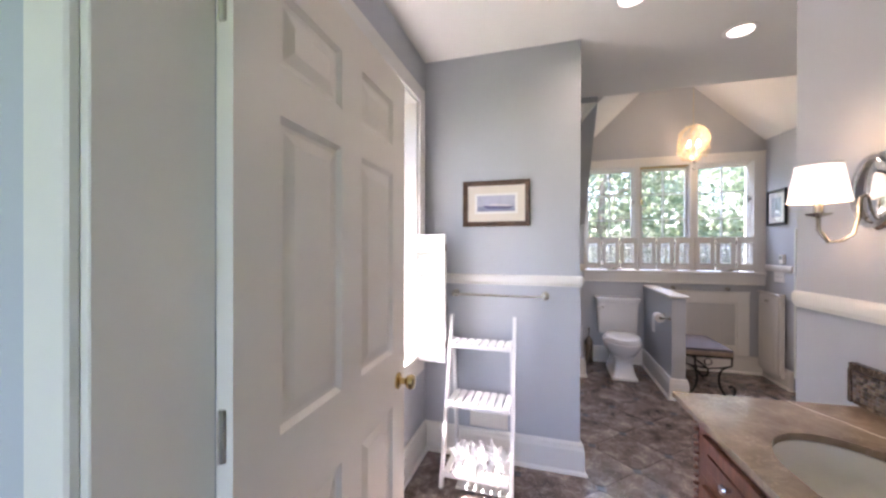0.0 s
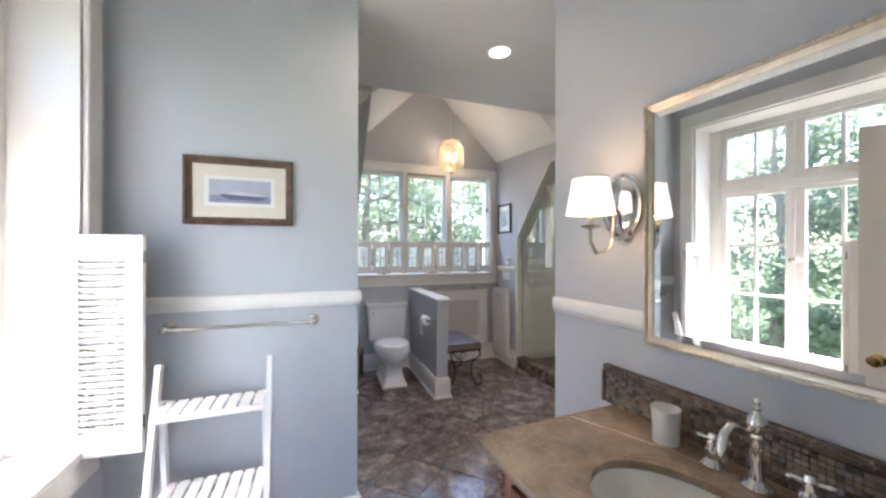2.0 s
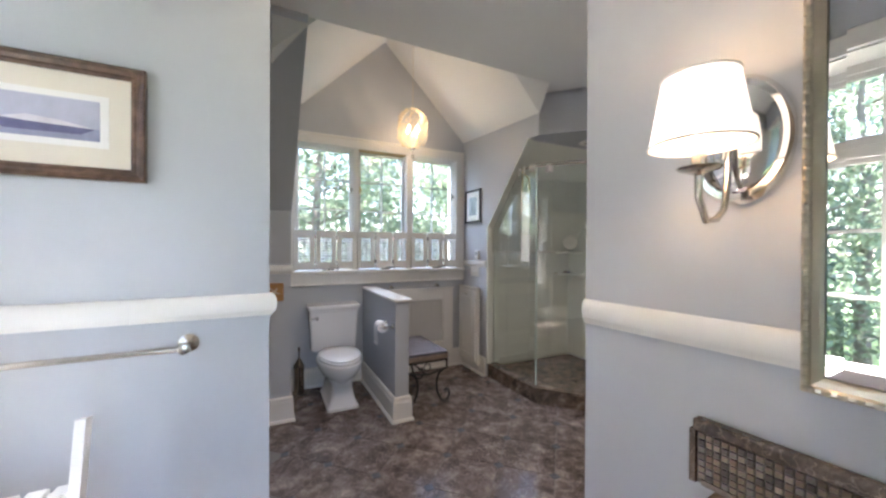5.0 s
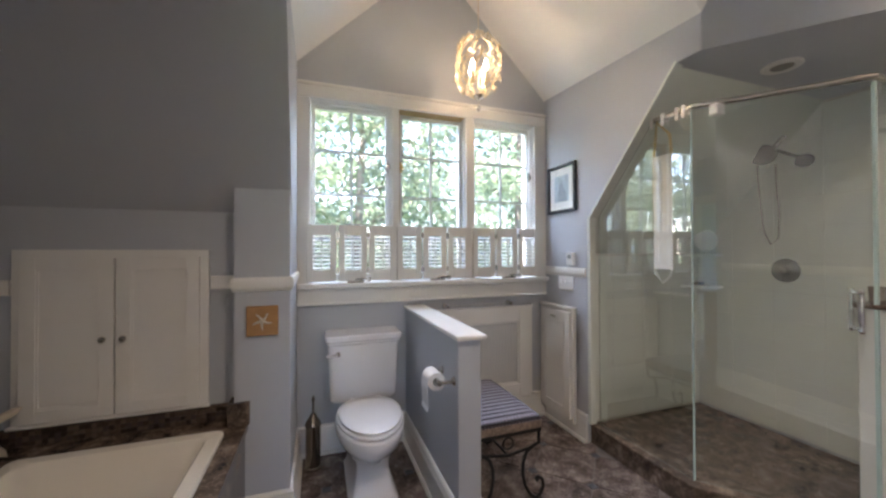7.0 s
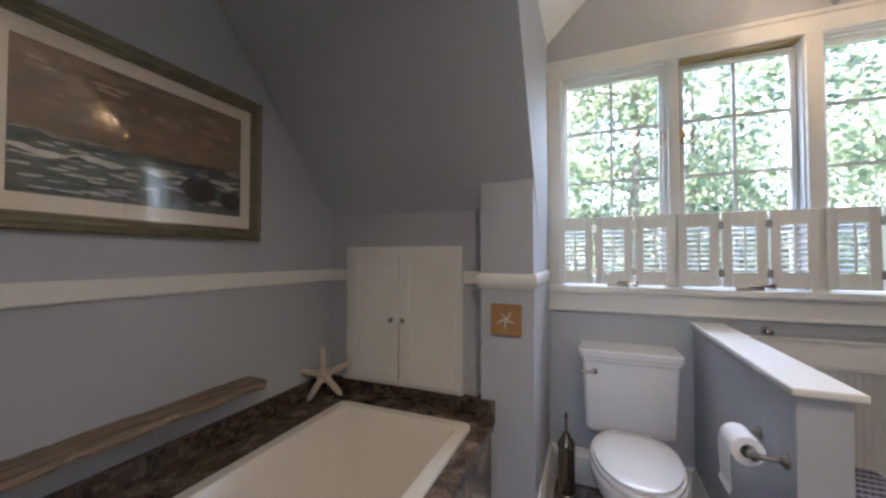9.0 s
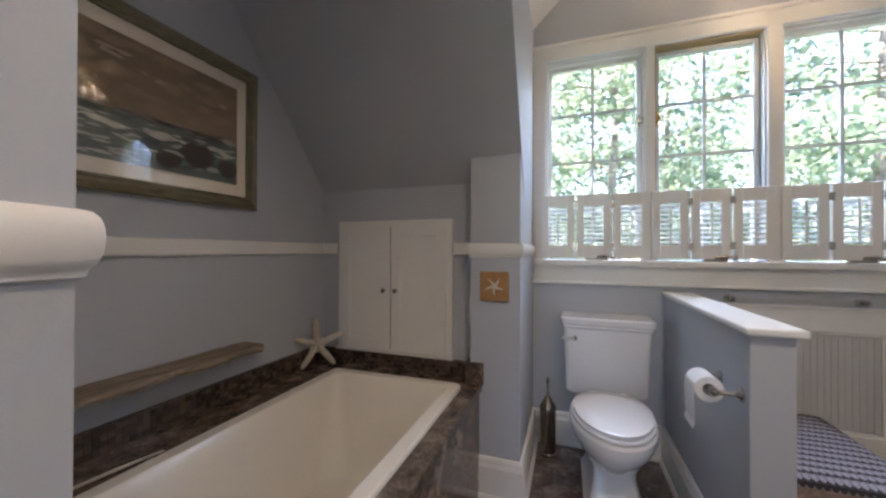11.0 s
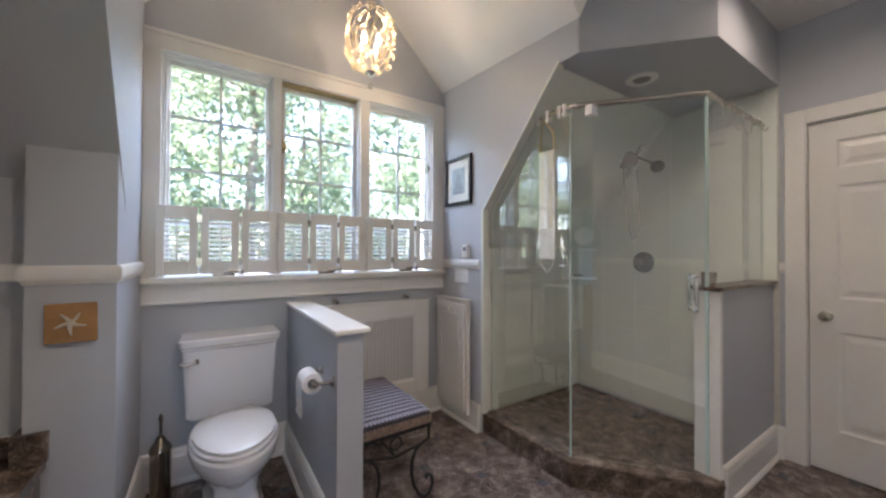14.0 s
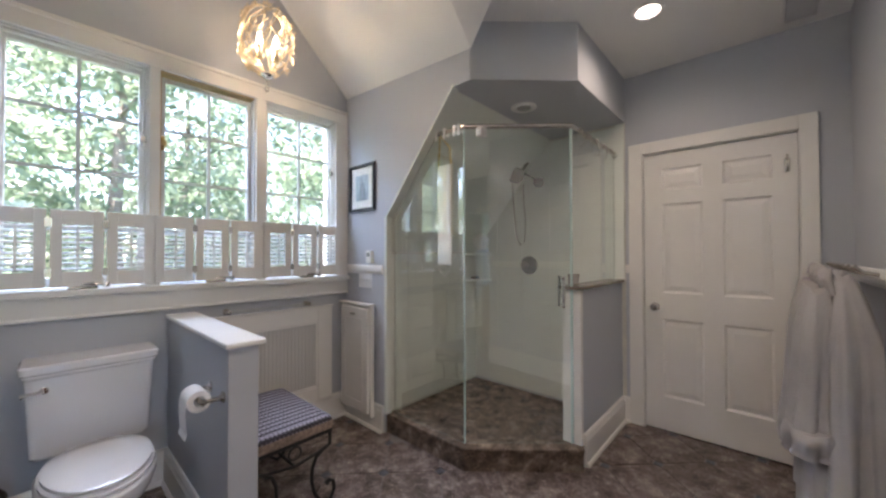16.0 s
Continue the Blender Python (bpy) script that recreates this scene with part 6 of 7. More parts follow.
for wall, u0, u1, zmax in (("e", 5.60, SH_N - 0.008, lambda u: 2.30), ("n", CR + 0.095, FX - 0.008, lambda u: 1.31)):
    par = te if wall == "e" else tn
    nu = round((u1 - u0) / 0.30)
    tw = (u1 - u0) / nu
    z = 0.032
    while z < 2.2:
        th_ = 0.06 if abs(z - 1.032) < 0.01 else 0.2
        for i in range(nu):
            u = u0 + (i + 0.5) * tw
            if z + th_ > zmax(u + tw / 2) and z + th_ > zmax(u):
                continue
            key = (wall, th_)
            if key not in meshes:
                if wall == "e":
                    o = part("tile", boxes((-0.005, 0, -tw / 2 + 0.001, tw / 2 - 0.001, 0.001, th_ - 0.001), bevel=0.001), TILEW, par)
                else:
                    o = part("tile", boxes((-tw / 2 + 0.001, tw / 2 - 0.001, -0.005, 0, 0.001, th_ - 0.001), bevel=0.001), TILEW, par)
                meshes[key] = o.data
            else:
                o = new("tile", meshes[key])
                o.parent = par
            o.location = (FX - 0.0065, u, z) if wall == "e" else (u, SH_N - 0.0065, z)
        z += th_

sg = thing("shower_enclosure", (3.385, 6.10, 0.132), "frameless neo-angle glass shower enclosure with a glass door", "shower")
ox, oy, oz = 3.385, 6.10, 0.132
bm = prism(bmesh.new(), [(6.105 - oy, 0.002), (6.757 - oy, 0.002), (6.757 - oy, 1.56 - oz), (6.34 - oy, 2.065 - oz), (6.105 - oy, 2.065 - oz)], "x", -0.004, 0.004)
part("side_panel", bm, SHGLASS, sg).visible_shadow = False
a, b = Vector((3.387, 6.09)), Vector((3.815, 5.607))
d = (b - a).normalized()
nn = Vector((-d.y, d.x)) * 0.004
bm = prism(bmesh.new(), [(a + nn - Vector((ox, oy)))[:], (b + nn - Vector((ox, oy)))[:], (b - nn - Vector((ox, oy)))[:], (a - nn - Vector((ox, oy)))[:]], "z", 0.008, 2.06 - oz)
gd = part("door", bm, SHGLASS, sg, "clear glass shower door")
gd.visible_shadow = False
part("knee_wall_panel", boxes((3.83 - ox, FX - 0.01 - ox, 5.606 - oy, 5.614 - oy, 1.093 - oz, 2.06 - oz)), SHGLASS, sg).visible_shadow = False
part("header_bar", tube(bmesh.new(), [(3.385 - ox, 6.34 - oy, 2.08 - oz), (3.385 - ox, 6.10 - oy, 2.08 - oz), (3.815 - ox, 5.605 - oy, 2.08 - oz), (FX - 0.01 - ox, 5.605 - oy, 2.08 - oz)], 0.014, 12), NICKEL, sg, "pale nickel header bar")
# opaque strips: green glass edge with its bright highlight put into the colour
EDGE = mat("glass_edge_highlight", (0.52, 0.68, 0.66), 0.12, var=0.08, scale=8)
part("edge_highlight", boxes((-0.006, 0.002, -0.003, 0.003, 0.004, 2.06 - oz)), EDGE, sg, "pale green glass edge with its highlight painted on")
e_ = b - Vector((ox, oy))
part("edge_highlight", boxes((e_.x - 0.010, e_.x + 0.004, e_.y - 0.006, e_.y + 0.006, 0.008, 2.055 - oz)), EDGE, sg, "pale green glass edge with its highlight painted on")
hz = a.lerp(b, 0.14) - Vector((ox, oy))
part("hinge", boxes((hz.x - 0.03, hz.x + 0.03, hz.y - 0.03, hz.y + 0.012, 2.01 - oz, 2.065 - oz), bevel=0.004), PLASTIC, sg)
hb = a.lerp(b, 0.9) - Vector((ox, oy))
o2 = Vector((-d.y, d.x)) * -1
for sgn in (1, -1):
    bm = bmesh.new()
    c = hb + o2 * (0.045 * sgn)
    tube(bm, [(c.x, c.y, z - oz) for z in (0.965, 0.975, 0.985, 1.0, 1.03, 1.06, 1.09, 1.12, 1.135, 1.145, 1.155)], [0.008, 0.012, 0.008, 0.009, 0.013, 0.010, 0.013, 0.009, 0.008, 0.012, 0.008], 12)
    for z in (0.98, 1.14):
        tube(bm, [(hb.x, hb.y, z - oz), (c.x, c.y, z - oz)], 0.007, 8)
    part("door_handle", bm, CHROME, sg, "turned chrome door handle", smooth=True)
for x in (3.95, 4.1, 4.25, 4.4, 4.55):
    hk = thing("shower_hook", (x, 5.605, 2.08), "small nickel hook over the shower rail", "hook", "hooks on the shower rail")
    part("wire", tube(bmesh.new(), [(0, 0.016, -0.02), (0, 0.014, 0.012), (0, -0.008, 0.018), (0, -0.02, 0.0), (0, -0.022, -0.05), (0, -0.045, -0.065), (0, -0.055, -0.045)], 0.0035, 6), NICKEL, hk)
for y in (6.13, 6.165, 6.25, 6.32):
    hk = thing("over_rail_hook", (3.385, y, 2.08), "white plastic hook over the shower rail", "hook", "white hooks on the shower rail")
    part("strap", boxes((-0.022, 0.022, -0.009, 0.009, 0.0145, 0.0185), (-0.022, -0.018, -0.009, 0.009, -0.05, 0.0145), (0.018, 0.022, -0.009, 0.009, -0.03, 0.0145), bevel=0.001), PLASTIC, hk)
CORD = mat("yellow_cord", (0.55, 0.42, 0.14), 0.8, var=0.1)
bb = thing("back_scrubber", (3.43, 6.30, 2.02), "long white cloth back scrubber hanging inside the glass", "scrubber")
part("cloth_strip", boxes((-0.006, 0.006, -0.06, 0.06, -0.80, -0.14), bevel=0.005, seg=2), PAPER, bb)
part("strap_loop", tube(bmesh.new(), [(0, -0.055, -0.80), (0, -0.04, -0.84), (0, 0.0, -0.88), (0, 0.04, -0.84), (0, 0.055, -0.80)], 0.004, 6), PLASTIC, bb)
part("cord", tube(bmesh.new(), [(0, 0.055, -0.14), (0, 0.045, -0.03), (-0.045, 0.0, 0.045), (0, -0.045, -0.03), (0, -0.055, -0.14)], 0.007, 6), CORD, bb)
hd = thing("shower_set", (FX - 0.012, 6.40, 2.03), "dark nickel rain shower head with a hand shower", "shower head")
DN = mat("dark_nickel", (0.30, 0.29, 0.275), 0.25, 1.0, var=0.1)
part("arm", tube(bmesh.new(), [(0, 0, 0.02), (-0.06, 0, 0.03), (-0.13, 0, 0.015), (-0.18, 0, -0.01)], 0.011, 10), DN, hd, smooth=True)
part("flange", lathe(bmesh.new(), [(0, 0), (0.03, 0), (0.026, 0.008), (0.012, 0.014), (0, 0.014)], m=Matrix.Translation((0, 0, 0.02)) @ Matrix.Rotation(radians(-90), 4, "Y"), seg=18), DN, hd, smooth=True)
def facing(p, way):
    """A frame at p whose z looks away from way."""
    return Matrix.Translation(p) @ (-Vector(way)).to_track_quat("Z", "Y").to_matrix().to_4x4()


part("rose", lathe(bmesh.new(), [(0.0, 0.05), (0.016, 0.048), (0.02, 0.03), (0.06, 0.018), (0.078, 0.004), (0.074, -0.004), (0, -0.006)], m=facing((-0.20, -0.02, -0.04), (-0.75, -0.35, -0.62)), seg=28), DN, hd, smooth=True)
part("hand_shower", lathe(bmesh.new(), [(0.0, 0.03), (0.016, 0.03), (0.022, 0.02), (0.045, 0.008), (0.048, -0.002), (0, -0.006)], m=facing((-0.20, -0.245, -0.13), (-0.7, -0.45, -0.6)), seg=22), DN, hd, smooth=True)
part("hand_shower_arm", tube(bmesh.new(), [(-0.16, -0.0, 0.0), (-0.17, -0.10, -0.03), (-0.18, -0.235, -0.115)], 0.011, 8), DN, hd, smooth=True)
part("diverter", tube(bmesh.new(), [(-0.17, -0.06, -0.01), (-0.17, -0.115, 0.055), (-0.17, -0.135, 0.06)], [0.016, 0.014, 0.009], 10), DN, hd, smooth=True)
part("hose", tube(bmesh.new(), [(-0.17, 0.03, -0.04), (-0.13, 0.05, -0.2), (-0.09, 0.055, -0.4), (-0.07, 0.05, -0.57), (-0.06, 0.015, -0.66), (-0.06, -0.03, -0.62), (-0.06, -0.04, -0.45), (-0.075, -0.03, -0.25), (-0.1, -0.04, -0.1)], 0.006, 8), NICKEL, hd, smooth=True)
vv = thing("shower_valve", (FX - 0.012, 6.36, 1.185), "round nickel shower valve with a lever", "shower valve")
part("plate", lathe(bmesh.new(), [(0, 0), (0.085, 0), (0.083, 0.006), (0.06, 0.012), (0.036, 0.016), (0.034, 0.04), (0.028, 0.05), (0, 0.052)], m=Matrix.Rotation(radians(-90), 4, "Y"), seg=32), DN, vv, smooth=True)
part("lever", tube(bmesh.new(), [(-0.045, 0, 0), (-0.052, 0.0, -0.03), (-0.05, 0, -0.065)], [0.009, 0.008, 0.006], 8), DN, vv, smooth=True)
for z in (1.30, 1.04):
    cs = thing("corner_shelf", (FX - 0.0125, SH_N - 0.0125, z), "cream corner shelf in the shower", "shelf", "shower corner shelves")
    part("plate", prism(bmesh.new(), [(0, 0)] + arc(0, 0, 0.2, 180, 270, 10), "z", -0.02, 0.0), TILEW, cs)
rm = thing("shaving_mirror", (FX - 0.135, SH_N - 0.165, 1.325), "round white shaving mirror on the shower shelf", "mirror")
part("disc", lathe(bmesh.new(), [(0, 0.008), (0.075, 0.008), (0.085, 0.0), (0.075, -0.008), (0, -0.008)], m=Matrix.Translation((0, 0, 0.086)) @ Matrix.Rotation(radians(90), 4, "X") @ Matrix.Rotation(radians(-35), 4, "Y"), seg=28), PLASTIC, rm, smooth=True)
for i, (x, c) in enumerate(((-0.05, BOTTLE), (-0.085, WALNUT))):
    sb = thing("soap_bar" if i else "small_bottle", (FX - 0.0125 + x, SH_N - 0.07 + 0.02 * i, 1.0405), "small dark toiletry on the shower shelf", "toiletry")
    part("body", boxes((-0.02, 0.02, -0.014, 0.014, 0, 0.022), bevel=0.005, seg=2), c, sb)
bt = thing("shampoo_bottle", (4.40, 5.76, 0.008), "blue plastic bottle on the shower floor", "bottle")
part("body", lathe(bmesh.new(), [(0, 0), (0.035, 0), (0.037, 0.01), (0.036, 0.15), (0.028, 0.18), (0.014, 0.19), (0, 0.19)], seg=20), BOTTLE, bt, smooth=True)
part("cap", lathe(bmesh.new(), [(0.015, 0.19), (0.015, 0.22), (0, 0.222)], seg=14), PLASTIC, bt)
jar = thing("marble_jar", (3.93, 5.645, 1.09), "small dark marble cup on the shower wall cap", "cup")
part("body", lathe(bmesh.new(), [(0, 0), (0.03, 0), (0.033, 0.07), (0.029, 0.07), (0.026, 0.01), (0, 0.01)], seg=20), MARB, jar, smooth=True)
ex = thing("exhaust_fan", (3.87, 5.96, 2.31), "round white exhaust grille in the shower soffit", "vent")
part("rim", lathe(bmesh.new(), [(0.052, 0.0), (0.085, 0.0), (0.088, -0.006), (0.08, -0.012), (0.055, -0.012), (0.052, 0.0)], seg=32, caps=False), PLASTIC, ex, smooth=True)
part("core", lathe(bmesh.new(), [(0, -0.002), (0.05, -0.002), (0.046, -0.010), (0, -0.014)], seg=28), mat("grey_grille", (0.25, 0.24, 0.22), 0.5), ex)


# ---------- lights ----------
for x, y, can_w in ((2.13, 5.035, 4.8), (3.915, 5.2, 1.9), (1.46, 4.55, 1.4)):
    dl = thing("downlight", (x, y, ZC), "lit recessed ceiling downlight with white trim", "downlight", "recessed ceiling lights")
    part("trim_ring", lathe(bmesh.new(), [(0.062, 0.0), (0.085, 0.0), (0.084, -0.005), (0.07, -0.008), (0.062, -0.004), (0.062, 0.0)], seg=32, caps=False), PLASTIC, dl, smooth=True)
    part("lens", lathe(bmesh.new(), [(0, -0.002), (0.061, -0.002), (0.061, -0.0005), (0, -0.0005)], seg=28), CANGLOW, dl, "glowing lens")
    sd = bpy.data.lights.new("downlight_beam", "SPOT")
    sd.energy, sd.color, sd.spot_size, sd.spot_blend, sd.shadow_soft_size = can_w, (1.0, 0.83, 0.62), radians(168), 1.0, 0.05
    so = new("downlight_beam", sd)
    so.location = (x, y, ZC - 0.02)

CHX, CHY, CHZ = 2.448, 6.712, 2.25
ch = thing("chandelier", (CHX, CHY, CHZ), "small gilded twig chandelier with lit bulbs and a crystal drop", "chandelier")
part("chain", tube(bmesh.new(), [(0, 0, 0.36), (0, 0, 0.8), (0, 0, 1.15)], 0.0025, 6), GILT, ch)
rng = random.Random(21)


def on_cage(a, u, out=0.0):
    """A place on the rounded drum: a round it, u from the bottom 0 to the top 1."""
    t_ = 2 * u - 1
    r = (0.132 + out) * max(0.06, 1 - abs(t_) ** 3.4) ** 0.5
    return Vector((r * math.cos(a), r * math.sin(a), 0.012 + 0.355 * u))


cage = bmesh.new()
for k in range(26):
    a, tw = rng.uniform(0, 2 * math.pi), rng.choice((-1, 1)) * rng.uniform(0.5, 1.9)
    u0, u1 = (0.0, 1.0) if k < 10 else (rng.uniform(0.0, 0.35), rng.uniform(0.6, 1.0))
    pts = []
    for i in range(11):
        u = u0 + (u1 - u0) * i / 10
        pts.append(on_cage(a + tw * i / 10 + rng.uniform(-0.06, 0.06), u, rng.uniform(-0.006, 0.006)))
    tube(cage, pts, [rng.uniform(0.0022, 0.0042) for _ in pts], 5)
tagged(part("cage", cage, GILT, ch, "gilded twig cage"), kind="stuff")
lv = bmesh.new()
for k in range(170):
    a, u = rng.uniform(0, 2 * math.pi), rng.uniform(0.02, 0.98)
    m = Matrix.Translation(on_cage(a, u, rng.uniform(-0.004, 0.010))) @ Euler((rng.uniform(-0.6, 0.6), rng.uniform(-0.6, 0.6), a + math.pi / 2 + rng.uniform(-0.5, 0.5))).to_matrix().to_4x4()
    size = rng.uniform(0.011, 0.017)
    turn = rng.uniform(0, 1.5)
    # a blossom: petals round a small boss, or a pair of leaves
    petals = 4 if k % 3 else 2
    for q in range(petals):
        b = turn + 2 * math.pi * q / petals
        d, e = Vector((math.cos(b), 0, math.sin(b))), Vector((-math.sin(b), 0, math.cos(b)))
        wd = 0.38 if petals == 4 else 0.30
        pts = [d * 0.1 * size, d * 0.55 * size + e * wd * size, d * size, d * 0.55 * size - e * wd * size]
        lift = (0.0, 0.003, 0.006, 0.003)
        f = [lv.verts.new(m @ (p + Vector((0, -h_, 0)))) for p, h_ in zip(pts, lift)]
        g_ = [lv.verts.new(m @ (p + Vector((0, 0.0012 - h_, 0)))) for p, h_ in zip(pts, lift)]
        lv.faces.new(f)
        lv.faces.new(g_[::-1])
        for i in range(4):
            lv.faces.new((f[i], f[(i + 1) % 4], g_[(i + 1) % 4], g_[i]))
tagged(part("leaves", lv, GILT, ch, "gilded metal blossoms and leaves"), kind="stuff")
for k in range(4):
    a = 2 * math.pi * k / 4 + 0.5
    cx, cy = 0.055 * math.cos(a), 0.055 * math.sin(a)
    cn = part("candle", lathe(bmesh.new(), [(0.016, 0.07), (0.010, 0.08), (0.010, 0.14), (0, 0.14)], (cx, cy, 0), 10), GILT, ch)
    part("bulb", lathe(bmesh.new(), [(0.0, 0.141), (0.008, 0.145), (0.015, 0.17), (0.012, 0.19), (0.004, 0.21), (0, 0.216)], (cx, cy, 0), 12), BULB, cn, "lit candle bulb", smooth=True)
part("finial", lathe(bmesh.new(), [(0.03, 0.012), (0.032, 0.006), (0.02, -0.006), (0.006, -0.014), (0, -0.014)], seg=16), CHROME, ch, smooth=True)
part("crystal_drop", lathe(bmesh.new(), [(0, -0.014), (0.002, -0.02), (0.0025, -0.05), (0.008, -0.055), (0.013, -0.068), (0.008, -0.08), (0, -0.084)], seg=10), BEAD, ch)
lamp("chandelier_light", (CHX, CHY, CHZ + 0.19), CHAND_W, (1.0, 0.75, 0.46), 0.018)
vt = thing("ceiling_vent", (4.43, 4.56, ZC), "slatted white ceiling air vent", "vent")
part("frame", boxes((-0.16, 0.16, -0.085, -0.065, -0.008, 0), (-0.16, 0.16, 0.065, 0.085, -0.008, 0), (-0.16, -0.14, -0.065, 0.065, -0.008, 0), (0.14, 0.16, -0.065, 0.065, -0.008, 0), bevel=0.002), PLASTIC, vt)
# near-black sheet paints in the shade seen between the slats
part("backing", boxes((-0.14, 0.14, -0.065, 0.065, -0.002, -0.0005)), DARK, vt)
for i in range(17):
    s = part("slat", boxes((-0.006, 0.006, -0.064, 0.064, -0.001, 0.001)), PLASTIC, vt)
    s.matrix_local = Matrix.Translation((-0.128 + i * 0.016, 0, -0.006)) @ Matrix.Rotation(radians(112), 4, "Y")

# ---------- robes ----------
hr = thing("hook_rail", (4.20, EY, 1.21), "nickel hook rail on the wall with robes", "hook rail")
part("board", boxes((-0.60, 0.34, 0.0435, 0.06, -0.02, 0.02), bevel=0.004), TRIM, hr)
for i in range(6):
    hk = part("peg", tube(bmesh.new(), [(-0.50 + i * 0.155, 0.06, 0.0), (-0.50 + i * 0.155, 0.10, 0.006), (-0.50 + i * 0.155, 0.125, 0.03)], [0.008, 0.007, 0.011], 10), NICKEL, hr, smooth=True)


def robe(x, y, z, w, depth, length, seed, label, cloth_mat, lean):
    """A robe hung by its collar: pleated cloth under sloping shoulders, with a wide cuffed sleeve."""
    rb = thing("bathrobe", (x, y, z), label, "bathrobe", "robes on the hook rail")
    rg_ = random.Random(seed)
    ph = [rg_.uniform(0, 6.28) for _ in range(8)]

    def cloth(length, w_, dp, folds, x_off, y_off, flare, top, ragged=0.02):
        bm = bmesh.new()
        seg, rows = 96, 48
        prev = None
        for j in range(rows + 1):
            t = j / rows
            ring = []
            grow = top + (1 - top) * min(1, t * 4.0) ** 0.6 + flare * t
            for i in range(seg):
                a = 2 * math.pi * i / seg
                deep = min(1, 0.25 + t * 2.2)
                pleat = 1.3 * abs(math.sin(folds * a / 2 + ph[0] + 0.7 * math.sin(2.2 * t + ph[4]))) - 0.75
                fine = 0.06 * math.sin((2 * folds + 1) * a + ph[1] - 2 * t) + 0.012 * math.sin(17 * a + ph[2] + 4 * t)
                f = 1 + deep * (0.24 * pleat + fine)
                sag = ragged * (math.sin(3 * a + ph[3]) + 0.6 * math.sin(7 * a + ph[5])) * t
                bend = 0.012 * math.sin(5 * t + ph[6])
                ring.append(bm.verts.new((x_off * t + bend + w_ * grow * f * math.cos(a), y_off * t + dp * grow * f * math.sin(a), -length * t + sag - 0.03 * abs(math.cos(a)) * (1 - t))))
            if prev:
                for i in range(seg):
                    bm.faces.new((prev[i], prev[(i + 1) % seg], ring[(i + 1) % seg], ring[i]))
            else:
                bm.faces.new(ring[::-1])
            prev = ring
        bm.faces.new(prev)
        return bm
    part("body", cloth(length, w, depth, 6, lean * 0.6, 0.0, 0.2, 0.22), cloth_mat, rb, smooth=True)
    sv = part("sleeve", cloth(length * 0.6, w * 0.5, depth * 0.55, 4, lean, 0.03, 0.35, 0.45, 0.008), cloth_mat, rb, smooth=True)
    sv.location = (-w * 0.45, depth * 0.8, -0.05)
    c = part("cuff", cloth(0.13, w * 0.72, depth * 0.8, 4, 0.01, 0, 0.04, 0.96, 0.004), cloth_mat, rb, "turned-back cuff", smooth=True)
    c.location = (-w * 0.45 + lean, depth * 0.8 + 0.03, -0.05 - length * 0.56)
    part("collar", tube(bmesh.new(), [(-w * 0.5, 0.03, -0.09), (-w * 0.3, 0.05, -0.03), (0, 0.045, 0.004), (w * 0.3, 0.05, -0.03), (w * 0.5, 0.03, -0.09)], [0.014, 0.02, 0.02, 0.02, 0.014], 10), cloth_mat, rb, smooth=True)
    return rb


robe(4.38, 4.49, 1.22, 0.085, 0.08, 0.90, 5, "lavender terry bathrobe hanging from the hook rail", ROBE, 0.06)
robe(4.16, 4.50, 1.22, 0.10, 0.095, 1.06, 9, "warm grey terry bathrobe with a wide cuff on the hook rail", ROBEG, 0.03)
robe(3.95, 4.50, 1.22, 0.10, 0.095, 1.02, 14, "grey terry bathrobe hanging in folds from the hook rail", ROBEG, -0.02)
robe(3.76, 4.50, 1.21, 0.10, 0.09, 0.96, 23, "pale grey terry bathrobe bunched on the hook rail", ROBEG, -0.03)

# ---------- outdoors ----------
structure("ground", boxes((-300, 300, -300, 300, -3.6, -3.3)), GRASS, "lawn below the house")


def leaf_material():
    m = bpy.data.materials.new("tree_leaves")
    m.use_nodes = True
    n, l = m.node_tree.nodes, m.node_tree.links
    b = n["Principled BSDF"]
    geo = n.new("ShaderNodeNewGeometry")
    r = n.new("ShaderNodeValToRGB")
    e = r.color_ramp.elements
    e[0].color, e[1].color = (0.13, 0.18, 0.115, 1), (0.24, 0.29, 0.19, 1)
    l.new(geo.outputs["Random Per Island"], r.inputs["Fac"])
    l.new(r.outputs["Color"], b.inputs["Base Color"])
    b.inputs["Roughness"].default_value = 0.45
    tr = n.new("ShaderNodeBsdfTranslucent")
    l.new(r.outputs["Color"], tr.inputs["Color"])
    mx = n.new("ShaderNodeMixShader")
    mx.inputs[0].default_value = 0.5
    l.new(b.outputs[0], mx.inputs[1])
    l.new(tr.outputs[0], mx.inputs[2])
    l.new(mx.outputs[0], n["Material Output"].inputs["Surface"])
    return m


LEAVES = leaf_material()


